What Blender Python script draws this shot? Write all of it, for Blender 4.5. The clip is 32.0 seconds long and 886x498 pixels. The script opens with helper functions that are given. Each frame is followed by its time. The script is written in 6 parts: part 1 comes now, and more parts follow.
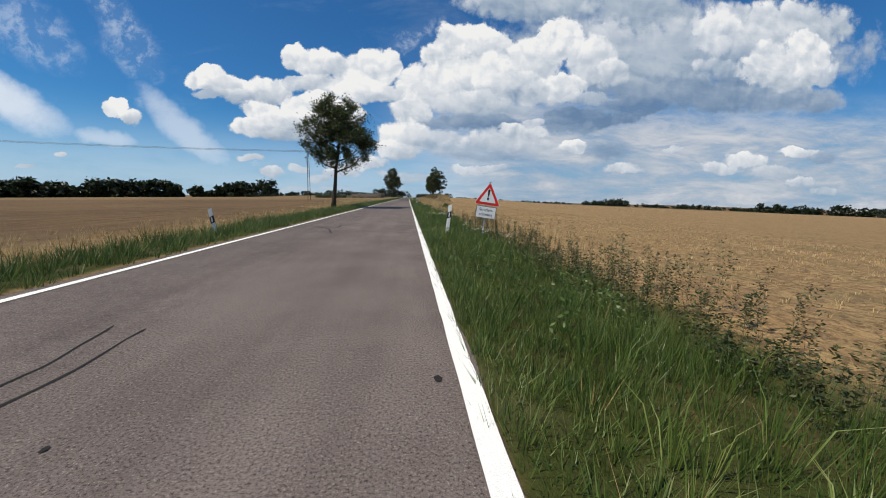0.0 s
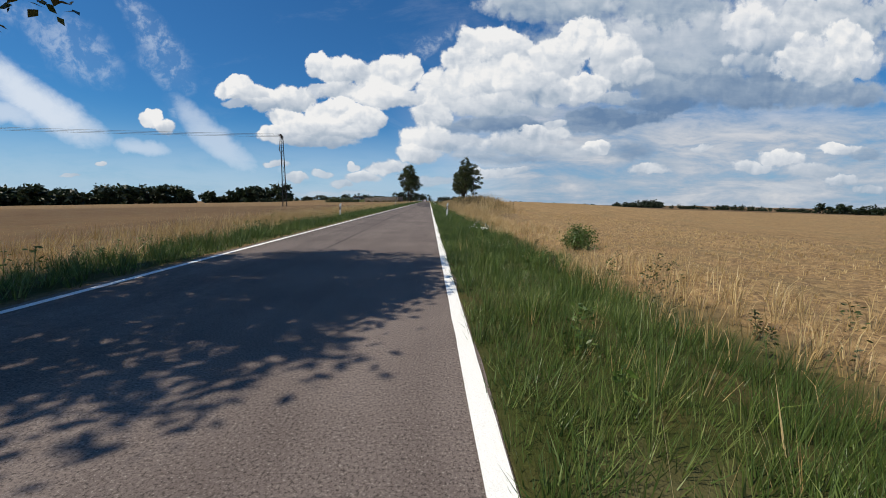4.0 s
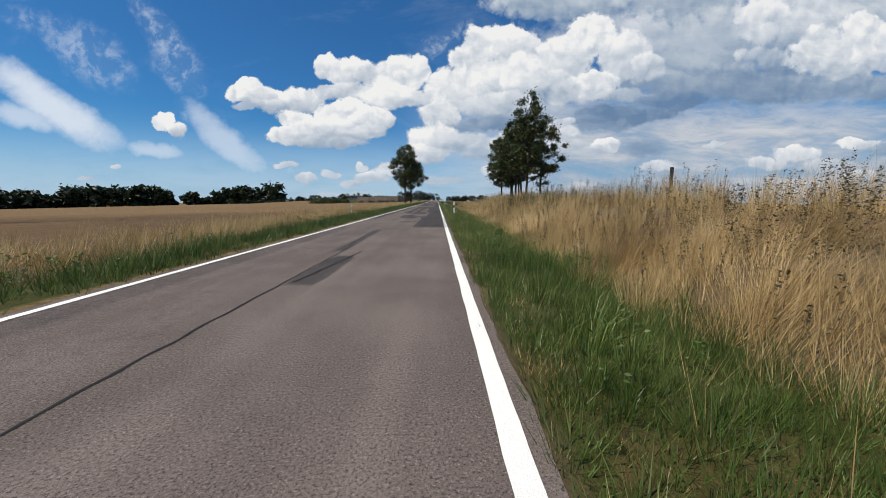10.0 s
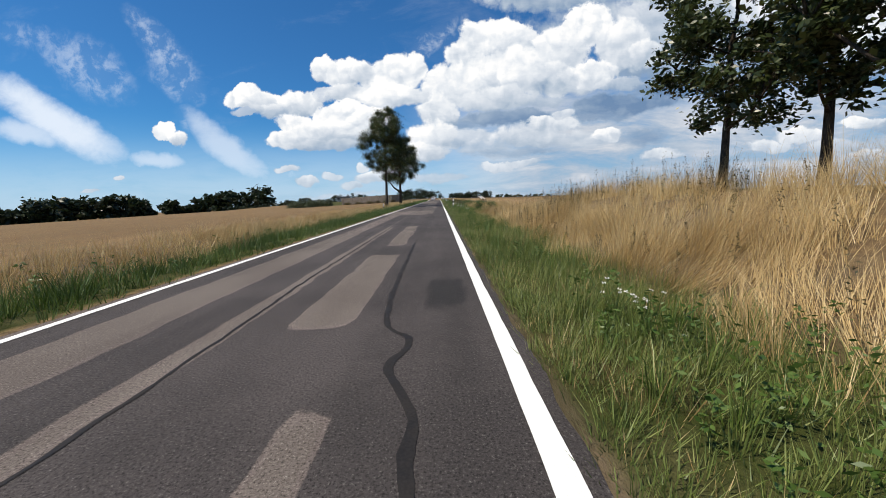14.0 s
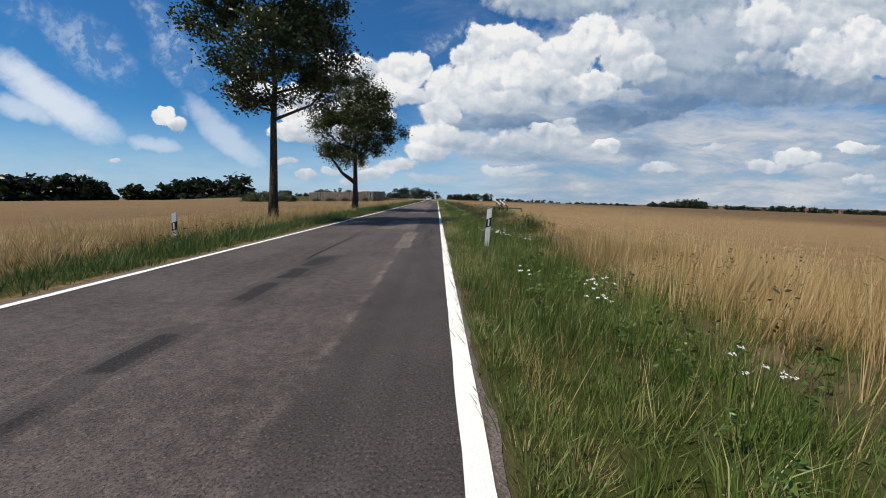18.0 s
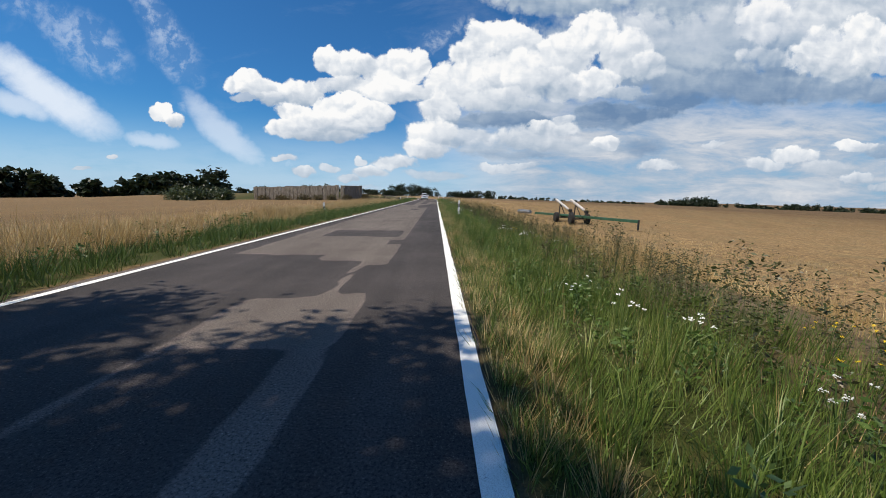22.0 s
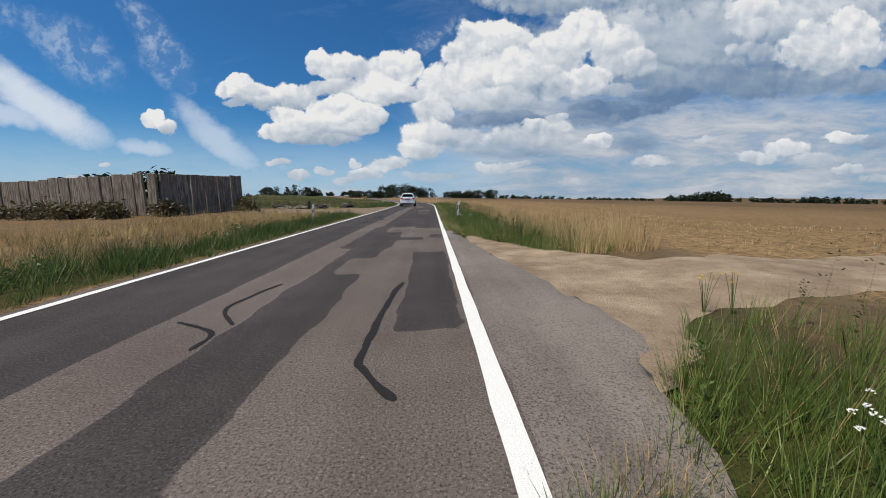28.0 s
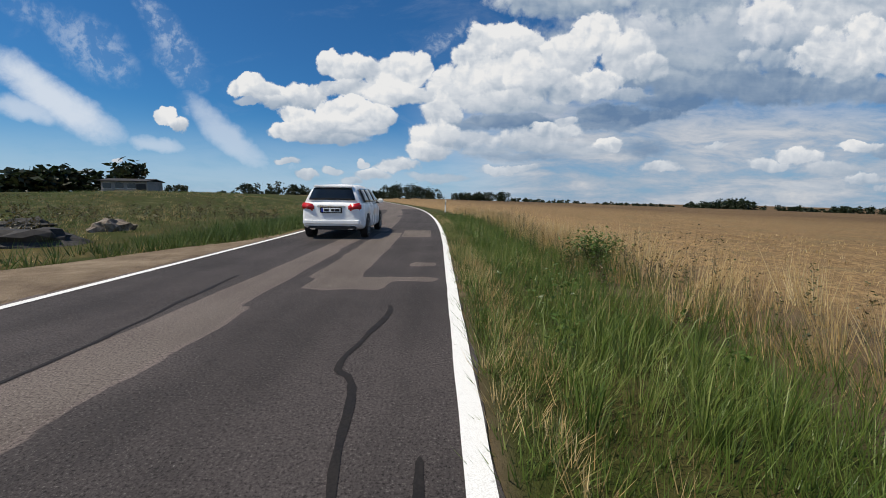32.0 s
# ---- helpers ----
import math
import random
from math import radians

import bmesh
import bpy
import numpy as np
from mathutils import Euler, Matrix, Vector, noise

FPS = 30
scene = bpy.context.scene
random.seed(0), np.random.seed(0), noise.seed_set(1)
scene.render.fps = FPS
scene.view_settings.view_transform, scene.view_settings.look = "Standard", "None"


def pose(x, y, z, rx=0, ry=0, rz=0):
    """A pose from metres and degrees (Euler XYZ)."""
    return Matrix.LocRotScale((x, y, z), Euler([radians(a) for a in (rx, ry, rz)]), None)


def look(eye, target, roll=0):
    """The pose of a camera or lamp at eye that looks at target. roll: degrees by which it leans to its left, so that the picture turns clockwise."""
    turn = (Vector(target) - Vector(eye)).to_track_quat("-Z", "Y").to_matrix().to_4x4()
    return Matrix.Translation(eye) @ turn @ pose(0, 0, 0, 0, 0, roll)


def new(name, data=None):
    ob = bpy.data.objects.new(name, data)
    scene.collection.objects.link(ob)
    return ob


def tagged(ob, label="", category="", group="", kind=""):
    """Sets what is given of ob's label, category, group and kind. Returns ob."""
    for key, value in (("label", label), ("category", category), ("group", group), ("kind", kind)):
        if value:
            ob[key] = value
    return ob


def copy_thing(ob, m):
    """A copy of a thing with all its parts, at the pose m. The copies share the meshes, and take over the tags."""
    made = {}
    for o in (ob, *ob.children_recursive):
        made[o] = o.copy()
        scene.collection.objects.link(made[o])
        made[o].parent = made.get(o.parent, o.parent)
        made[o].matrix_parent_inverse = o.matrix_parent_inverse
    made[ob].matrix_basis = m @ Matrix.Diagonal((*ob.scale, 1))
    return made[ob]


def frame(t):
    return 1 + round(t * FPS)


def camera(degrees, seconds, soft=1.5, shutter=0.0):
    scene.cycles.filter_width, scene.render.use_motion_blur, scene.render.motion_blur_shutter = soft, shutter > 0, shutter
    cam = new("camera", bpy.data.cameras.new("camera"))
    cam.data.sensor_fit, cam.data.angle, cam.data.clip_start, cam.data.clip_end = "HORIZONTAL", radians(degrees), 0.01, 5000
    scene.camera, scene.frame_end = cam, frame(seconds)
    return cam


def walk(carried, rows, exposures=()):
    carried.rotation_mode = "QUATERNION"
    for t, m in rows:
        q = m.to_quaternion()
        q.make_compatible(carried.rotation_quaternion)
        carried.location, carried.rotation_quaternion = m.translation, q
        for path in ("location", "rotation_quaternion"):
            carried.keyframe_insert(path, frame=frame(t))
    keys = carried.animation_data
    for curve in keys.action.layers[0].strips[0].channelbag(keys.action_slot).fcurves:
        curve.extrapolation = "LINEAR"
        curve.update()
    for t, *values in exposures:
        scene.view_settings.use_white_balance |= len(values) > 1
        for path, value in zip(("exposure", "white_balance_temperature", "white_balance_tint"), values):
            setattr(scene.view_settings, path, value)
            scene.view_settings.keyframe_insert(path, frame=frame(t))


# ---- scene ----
cam = camera(99.0, 32.0, soft=0.9)
PATH = [
    (0.0, -0.408, 0.377, 1.2, 82.2, -1.16, -5.21),
    (0.5, -0.333, 4.903, 1.2, 82.21, -1.16, -4.99),
    (1.0, -0.257, 9.345, 1.2, 82.33, -1.06, -3.92),
    (1.5, -0.25, 13.714, 1.2, 82.6, -1.06, -3.43),
    (2.0, -0.243, 18.019, 1.2, 82.63, -0.86, -3.09),
    (2.5, -0.268, 22.27, 1.2, 82.64, -0.86, -2.87),
    (3.0, -0.293, 26.474, 1.2, 82.66, -0.76, -2.71),
    (3.5, -0.3, 30.64, 1.2, 82.67, -0.76, -2.49),
    (5.5, -0.324, 47.051, 1.2, 82.46, 0.44, -0.94),
    (6.0, -0.331, 51.12, 1.2, 82.6, 0.44, -0.97),
    (6.5, -0.311, 55.186, 1.2, 82.72, 0.14, -0.9),
    (7.0, -0.291, 59.252, 1.2, 82.71, -0.06, -0.66),
    (7.5, -0.341, 63.324, 1.2, 82.74, 0.04, -0.63),
    (8.0, -0.392, 67.403, 1.2, 82.76, 0.04, -0.66),
    (8.5, -0.391, 71.493, 1.2, 82.66, 0.24, -0.59),
    (9.0, -0.39, 75.597, 1.2, 82.54, 0.14, -0.68),
    (9.5, -0.384, 79.717, 1.2, 82.53, -0.06, -0.81),
    (10.0, -0.378, 83.855, 1.2, 82.55, -0.06, -0.84),
    (10.5, -0.39, 88.011, 1.2, 82.45, 0.04, -0.56),
    (11.0, -0.401, 92.188, 1.2, 82.46, 0.04, -0.85),
    (11.5, -0.38, 96.386, 1.2, 82.17, -0.36, -0.72),
    (12.0, -0.359, 100.606, 1.2, 81.86, -0.86, -0.9),
    (12.5, -0.381, 104.849, 1.2, 82.37, -1.06, -0.77),
    (13.0, -0.402, 109.113, 1.2, 83.7, -0.86, -0.4),
    (13.5, -0.443, 113.399, 1.2, 82.61, 0.54, -0.09),
    (14.0, -0.483, 117.707, 1.2, 82.17, 2.34, -0.55),
    (14.5, -0.45, 122.036, 1.2, 81.72, 0.44, -0.73),
    (16.5, -0.314, 139.54, 1.2, 82.14, 0.24, -1.09),
    (17.0, -0.281, 143.957, 1.2, 81.98, -0.16, -1.34),
    (17.5, -0.239, 148.388, 1.2, 82.06, -0.66, -1.0),
    (18.0, -0.197, 152.83, 1.2, 82.31, -0.86, -0.88),
    (18.5, -0.245, 157.282, 1.2, 82.13, -0.36, -0.9),
    (19.0, -0.292, 161.742, 1.2, 82.03, -0.26, -1.0),
    (19.5, -0.258, 166.208, 1.2, 82.04, -0.36, -1.22),
    (20.0, -0.223, 170.678, 1.2, 82.06, -0.26, -1.44),
    (20.5, -0.192, 175.15, 1.2, 82.17, -0.56, -1.39),
    (21.0, -0.162, 179.622, 1.2, 82.02, -0.86, -1.2),
    (21.5, -0.213, 184.091, 1.2, 81.62, -1.06, -1.1),
    (22.0, -0.265, 188.557, 1.2, 81.91, -0.96, -1.06),
    (22.5, -0.286, 193.017, 1.2, 83.1, -0.76, -0.56),
    (23.0, -0.308, 197.469, 1.2, 82.89, -0.56, -0.75),
    (23.5, -0.364, 201.911, 1.2, 82.66, -0.46, -0.74),
    (24.0, -0.421, 206.342, 1.2, 82.3, -0.36, -0.85),
    (24.5, -0.432, 210.76, 1.2, 82.09, -0.16, -0.14),
    (26.5, -0.478, 228.268, 1.2, 81.81, 1.24, -1.27),
    (27.0, -0.489, 232.599, 1.2, 82.02, 0.74, -1.71),
    (27.5, -0.446, 236.91, 1.2, 82.14, 0.54, -1.85),
    (28.0, -0.402, 241.2, 1.2, 82.0, 0.34, -1.74),
    (28.5, -0.366, 245.469, 1.2, 82.0, 0.24, -1.82),
    (29.0, -0.33, 249.716, 1.2, 82.01, 0.14, -1.91),
    (29.5, -0.258, 253.943, 1.2, 82.01, 0.04, -2.0),
    (30.0, -0.185, 258.148, 1.2, 82.11, -0.36, -1.61),
    (30.5, -0.186, 262.334, 1.2, 82.25, -0.36, -1.38),
    (31.0, -0.188, 266.501, 1.2, 82.27, -0.36, -1.41),
    (31.5, -0.19, 270.651, 1.2, 82.24, -0.66, -1.23),
    (32.0, -0.192, 274.784, 1.2, 82.24, -0.76, -0.67),
]
walk(cam, [(t, pose(*p)) for t, *p in PATH], [(t, stops, 6640, 10) for t, stops in ((0, 0.03), (11.0, 0.03), (12.0, 0.0), (13.0, 0.12), (14.0, 0.25), (15.0, 0.15), (16.5, 0.03), (20.0, 0.05), (21.0, 0.18), (22.0, 0.18), (23.0, 0.1), (24.0, 0.03), (27.0, 0.0), (29.0, -0.1), (32.0, -0.05))])

# ---- sky, sun ----
SUN_DIR = Vector((-0.465, -0.17, 0.86)).normalized()
sun_lamp = bpy.data.lights.new("sun", "SUN")
sun_lamp.energy, sun_lamp.angle, sun_lamp.color = 4.5, radians(0.53), (1.0, 0.915, 0.77)
new("sun", sun_lamp).matrix_basis = look(SUN_DIR * 50, (0, 0, 0))
scene.view_settings.exposure = 0.0


class Nodes:
    """Small helper that wires shader nodes."""

    def __init__(self, tree):
        self.tree, self.made, self.link = tree, tree.nodes.new, tree.links.new

    def put(self, socket, value):
        if hasattr(value, "links"):
            self.link(value, socket)
        else:
            socket.default_value = value

    def math(self, op, a, b=None, c=None, clamp=False):
        n = self.made("ShaderNodeMath")
        n.operation, n.use_clamp = op, clamp
        for k, v in enumerate((a, b, c)):
            if v is not None:
                self.put(n.inputs[k], v)
        return n.outputs[0]

    def vec(self, op, a, b=None):
        n = self.made("ShaderNodeVectorMath")
        n.operation = op
        self.put(n.inputs[0], a)
        if b is not None:
            self.put(n.inputs[3 if op == "SCALE" else 1], b)
        return n.outputs[1 if op in ("DOT_PRODUCT", "LENGTH") else 0]

    def noise(self, vector, scale, detail=3, rough=0.55, warp=0.0, colour=False):
        n = self.made("ShaderNodeTexNoise")
        if vector is not None:
            self.put(n.inputs["Vector"], vector)
        for key, v in (("Scale", scale), ("Detail", detail), ("Roughness", rough), ("Distortion", warp)):
            n.inputs[key].default_value = v
        return n.outputs[1 if colour else 0]

    def voronoi(self, vector, scale, feature="F1"):
        n = self.made("ShaderNodeTexVoronoi")
        n.feature = feature
        self.put(n.inputs["Vector"], vector)
        n.inputs["Scale"].default_value = scale
        return n.outputs[0]

    def ramp(self, value, *stops):
        n = self.made("ShaderNodeValToRGB")
        self.put(n.inputs[0], value)
        while len(n.color_ramp.elements) < len(stops):
            n.color_ramp.elements.new(0.5)
        for e, (p, c) in zip(n.color_ramp.elements, stops):
            e.position, e.color = p, (*c, 1) if len(c) == 3 else c
        return n.outputs[0]

    def span(self, value, a, b, lo=0.0, hi=1.0, smooth=True):
        n = self.made("ShaderNodeMapRange")
        n.interpolation_type = "SMOOTHSTEP" if smooth else "LINEAR"
        for k, v in enumerate((value, a, b, lo, hi)):
            self.put(n.inputs[k], v)
        return n.outputs[0]

    def mix(self, fac, a, b, blend="MIX"):
        n = self.made("ShaderNodeMix")
        n.data_type, n.blend_type = "RGBA", blend
        self.put(n.inputs[0], fac)
        for k, v in ((6, a), (7, b)):
            self.put(n.inputs[k], (*v, 1) if isinstance(v, tuple) and len(v) == 3 else v)
        return n.outputs[2]


def build_sky():
    world = bpy.data.worlds.new("sky")
    scene.world, world.use_nodes = world, True
    N = Nodes(world.node_tree)
    sky = N.made("ShaderNodeTexSky")
    sky.sky_type, sky.sun_disc = "NISHITA", False
    sky.sun_elevation, sky.sun_rotation = math.asin(SUN_DIR.z), math.atan2(SUN_DIR.x, SUN_DIR.y)
    sky.air_density, sky.dust_density, sky.ozone_density, sky.altitude = 1.0, 0.6, 3.0, 100
    coord = N.made("ShaderNodeTexCoord").outputs["Generated"]
    split = N.made("ShaderNodeSeparateXYZ")
    N.link(coord, split.inputs[0])
    x, y, z = split.outputs
    ahead = N.math("MAXIMUM", N.math("ABSOLUTE", y), 0.12)
    join = N.made("ShaderNodeCombineXYZ")
    N.put(join.inputs[0], N.math("DIVIDE", x, ahead))
    N.put(join.inputs[1], N.math("DIVIDE", z, ahead))
    N.put(join.inputs[2], N.math("MULTIPLY", y, 0.4))
    flat = join.outputs[0]
    # billows: the cloud plane is bent by three sizes of noise
    big = N.vec("SUBTRACT", N.noise(flat, 7.0, 3, 0.55, colour=True), (0.5, 0.5, 0.5))
    fine = N.vec("SUBTRACT", N.noise(flat, 24.0, 4, 0.6, colour=True), (0.5, 0.5, 0.5))
    bent = N.vec("ADD", flat, N.vec("ADD", N.vec("SCALE", big, 0.050), N.vec("SCALE", fine, 0.026)))

    def billow(shift):
        """Height of the rounded cloud tops: creased noise of three sizes."""
        at = N.vec("ADD", bent, shift)
        total = None
        for scale, weight in ((9.0, 1.0), (20.0, 0.5), (46.0, 0.18)):
            n = N.math("ABSOLUTE", N.math("MULTIPLY_ADD", N.noise(at, scale, 1, 0.5), 2.0, -1.0))
            total = N.math("MULTIPLY", n, weight) if total is None else N.math("MULTIPLY_ADD", n, weight, total)
        return total

    here = billow((0, 0, 0))
    relief = N.math("SUBTRACT", here, billow((-0.009, 0.017, 0)))
    wool = N.math("SUBTRACT", N.noise(flat, 34, 6, 0.62), 0.5)
    edge = N.math("MULTIPLY_ADD", here, 0.55, N.math("MULTIPLY_ADD", wool, 0.6, 0.50))
    relief = N.math("MULTIPLY_ADD", relief, 1.05, N.math("MULTIPLY", wool, 0.22))

    # thin high cloud and the veil over the low sky
    side = N.span(join.inputs[0].links[0].from_socket, -0.15, 0.30)
    low = N.span(join.inputs[1].links[0].from_socket, 0.16, 0.34, 1.0, 0.0)
    base = N.span(join.inputs[1].links[0].from_socket, 0.0, 0.20, 1.0, 0.0)
    grain = N.noise(N.vec("MULTIPLY", flat, (1.0, 1.6, 1.0)), 11, 7, 0.7, 0.4)
    fleece = N.noise(flat, 26, 5, 0.65, 0.3)
    bands = N.noise(N.vec("MULTIPLY", flat, (1, 4.2, 1)), 5, 6, 0.64, 0.3)
    wisps = N.math("MULTIPLY", N.span(N.noise(N.vec("MULTIPLY", flat, (1.0, 2.2, 1.0)), 3.6, 7, 0.66, 0.6), 0.52, 0.80), 0.12)
    veil = N.math("MULTIPLY", N.math("MAXIMUM", N.math("MULTIPLY", low, N.math("MULTIPLY", side, 0.95)), N.math("MULTIPLY", base, 0.34)),
                  N.span(bands, 0.22, 0.58, 0.45, 1.0))
    thin = N.math("MAXIMUM", wisps, veil)

    def streak(u, v, ru, rv, tilt, weight):
        """A drawn-out wisp of high cloud."""
        nonlocal thin
        c, s = math.cos(radians(tilt)), math.sin(radians(tilt))
        off = N.vec("SUBTRACT", bent, (u, v, 0))
        along = N.vec("DOT_PRODUCT", off, (c / ru, s / ru, 0))
        across = N.vec("DOT_PRODUCT", off, (-s / rv, c / rv, 0))
        far = N.math("MULTIPLY_ADD", along, along, N.math("MULTIPLY", across, across))
        dense = weight > 0.6
        body = N.span(N.math("MULTIPLY_ADD", grain, -1.4, far), 1.1 if dense else 1.4, -0.7 if dense else -0.9)
        thin = N.math("MAXIMUM", thin, N.math("MULTIPLY", N.math("MULTIPLY", body, weight), 1.0 if dense else N.span(fleece, 0.42, 0.66, 0.12, 1.0)))

    streak(-0.970, 0.235, 0.162, 0.047, -36, 0.95)
    streak(-0.919, 0.188, 0.123, 0.030, -20, 0.70)
    streak(-1.032, 0.202, 0.081, 0.029, -8, 0.70)
    streak(-0.537, 0.147, 0.119, 0.033, -42, 0.62)
    streak(-0.609, 0.202, 0.055, 0.027, -40, 0.40)
    streak(-0.720, 0.129, 0.067, 0.018, -6, 0.62)
    streak(-0.850, 0.347, 0.100, 0.054, -35, 0.42)
    streak(-0.917, 0.385, 0.059, 0.032, -30, 0.34)
    streak(-0.670, 0.393, 0.094, 0.038, -55, 0.52)
    streak(-0.638, 0.315, 0.068, 0.044, -50, 0.42)
    streak(-0.976, 0.429, 0.079, 0.025, -20, 0.30)
    streak(0.006, 0.386, 0.084, 0.021, 32, 0.50)
    streak(-0.086, 0.330, 0.056, 0.016, 25, 0.30)
    streak(-0.451, 0.084, 0.085, 0.014, -15, 0.45)
    haze = N.span(z, 0.0, 0.20, 0.55, 0.0)
    blue = N.vec("SCALE", sky.outputs[0], SKY_GAIN)
    blue = N.mix(1.0, blue, SKY_TINT, "MULTIPLY")
    tone = N.mix(haze, blue, (0.36, 0.56, 0.80))
    tone = N.mix(thin, tone, N.mix(side, (0.66, 0.74, 0.85), N.ramp(bands, (0.3, (0.22, 0.33, 0.48)), (0.5, (0.39, 0.46, 0.56)), (0.68, (0.60, 0.62, 0.66)))))
    # one heap as a node group: where it lies, how its rim fades, how it is shaded
    puff = bpy.data.node_groups.new("cloud_heap", "ShaderNodeTree")
    for name, kind in (("at", "Vector"), ("edge", "Float"), ("relief", "Float"), ("shade", "Float"), ("cover", "Float"), ("size", "Vector"), ("place", "Vector"), ("lift", "Vector"), ("fade", "Float"), ("weight", "Float"), ("rough", "Float"), ("bright", "Float")):
        puff.interface.new_socket(name, in_out="INPUT", socket_type="NodeSocket" + kind)
    for name in ("shade", "cover"):
        puff.interface.new_socket(name, in_out="OUTPUT", socket_type="NodeSocketFloat")
    P = Nodes(puff)
    given, result = P.made("NodeGroupInput").outputs, P.made("NodeGroupOutput").inputs
    off = P.vec("MULTIPLY", P.vec("SUBTRACT", given["at"], given["place"]), given["size"])
    mask = P.span(P.math("MULTIPLY_ADD", P.vec("DOT_PRODUCT", off, off), -0.62, given["edge"]), 0.0, given["fade"], 0.0, given["weight"])
    lit = P.math("ADD", P.math("MULTIPLY_ADD", given["relief"], given["rough"], P.vec("DOT_PRODUCT", off, given["lift"])), given["bright"])
    P.put(result["shade"], P.math("MULTIPLY_ADD", mask, P.math("SUBTRACT", lit, given["shade"]), given["shade"]))
    P.put(result["cover"], P.math("MAXIMUM", given["cover"], mask))
    shade, cover = 0.5, 0.0

    def heap(u, v, ru, rv, weight, bright, soft, lift):
        """One heap of cumulus laid over those behind it: place and half size as tangents from straight ahead, how bright, how soft its rim, how much lighter on top."""
        nonlocal shade, cover
        n = N.made("ShaderNodeGroup")
        n.node_tree = puff
        for name, value in (("at", bent), ("edge", edge), ("relief", relief), ("shade", shade), ("cover", cover), ("size", (1 / ru, 1 / rv, 0)), ("place", (u, v, 0)), ("lift", (-0.5 * lift, 1.4 * lift, 0)),
                            ("fade", 0.16 + 0.75 * soft * soft), ("weight", weight), ("rough", max(1.0 - 1.1 * soft, 0.15)), ("bright", bright - 0.04)):
            N.put(n.inputs[name], value)
        shade, cover = n.outputs

    heap(0.755, 0.408, 0.594, 0.131, 0.95, 0.50, 0.70, 0.10)
    heap(0.313, 0.492, 0.212, 0.063, 1.00, 0.52, 0.50, 0.16)
    heap(0.590, 0.479, 0.158, 0.079, 1.00, 0.47, 0.60, 0.10)
    heap(0.850, 0.468, 0.109, 0.062, 0.90, 0.66, 0.50, 0.14)
    heap(1.026, 0.470, 0.207, 0.078, 1.00, 0.68, 0.50, 0.12)
    heap(0.646, 0.320, 0.281, 0.075, 1.00, 0.36, 0.60, 0.16)
    heap(0.826, 0.293, 0.225, 0.057, 1.00, 0.30, 0.60, 0.14)
    heap(1.036, 0.294, 0.182, 0.047, 0.95, 0.36, 0.60, 0.12)
    heap(0.802, 0.448, 0.076, 0.060, 0.95, 0.90, 0.40, 0.12)
    heap(0.899, 0.429, 0.081, 0.045, 0.80, 0.72, 0.60, 0.12)
    heap(0.682, 0.408, 0.102, 0.079, 0.90, 0.60, 0.70, 0.10)
    heap(0.597, 0.380, 0.116, 0.079, 0.90, 0.58, 0.70, 0.10)
    heap(0.523, 0.413, 0.086, 0.068, 0.90, 0.66, 0.60, 0.12)
    heap(0.894, 0.348, 0.068, 0.035, 0.85, 0.34, 0.60, 0.06)
    heap(1.019, 0.360, 0.138, 0.054, 1.00, 0.80, 0.25, 0.24)
    heap(1.082, 0.406, 0.078, 0.064, 1.00, 0.88, 0.30, 0.14)
    heap(0.977, 0.395, 0.068, 0.040, 0.90, 0.84, 0.40, 0.14)
    heap(1.138, 0.363, 0.054, 0.041, 0.90, 0.72, 0.50, 0.14)
    heap(0.819, 0.359, 0.068, 0.035, 0.80, 0.62, 0.40, 0.20)
    heap(0.151, 0.382, 0.093, 0.055, 1.00, 0.93, 0.25, 0.14)
    heap(0.086, 0.345, 0.065, 0.045, 1.00, 0.90, 0.30, 0.12)
    heap(0.218, 0.366, 0.054, 0.055, 1.00, 0.86, 0.35, 0.14)
    heap(0.386, 0.402, 0.074, 0.060, 1.00, 0.96, 0.22, 0.14)
    heap(0.318, 0.343, 0.089, 0.056, 1.00, 0.92, 0.35, 0.12)
    heap(0.466, 0.357, 0.081, 0.066, 1.00, 0.83, 0.45, 0.14)
    heap(0.540, 0.330, 0.044, 0.035, 0.90, 0.76, 0.40, 0.20)
    heap(0.169, 0.307, 0.149, 0.059, 1.00, 0.85, 0.40, 0.16)
    heap(0.291, 0.285, 0.122, 0.046, 1.00, 0.78, 0.45, 0.20)
    heap(0.391, 0.292, 0.081, 0.033, 1.00, 0.88, 0.35, 0.22)
    heap(0.481, 0.267, 0.082, 0.019, 0.90, 0.64, 0.50, 0.20)
    heap(0.055, 0.275, 0.089, 0.064, 1.00, 0.88, 0.35, 0.16)
    heap(0.144, 0.239, 0.130, 0.033, 1.00, 0.68, 0.50, 0.24)
    heap(0.264, 0.234, 0.087, 0.022, 0.80, 0.56, 0.60, 0.20)
    heap(0.012, 0.214, 0.057, 0.049, 1.00, 0.84, 0.40, 0.16)
    heap(0.709, 0.279, 0.209, 0.049, 0.90, 0.26, 0.70, 0.10)
    heap(0.477, 0.216, 0.156, 0.031, 0.95, 0.12, 0.60, 0.08)
    heap(0.600, 0.248, 0.104, 0.028, 0.90, 0.12, 0.60, 0.06)
    heap(0.419, 0.192, 0.104, 0.025, 0.80, 0.22, 0.70, 0.06)
    heap(0.185, 0.192, 0.190, 0.028, 0.95, 0.15, 0.60, 0.10)
    heap(0.055, 0.178, 0.087, 0.022, 0.80, 0.25, 0.70, 0.06)
    heap(0.534, 0.127, 0.105, 0.037, 0.75, 0.26, 0.80, 0.06)
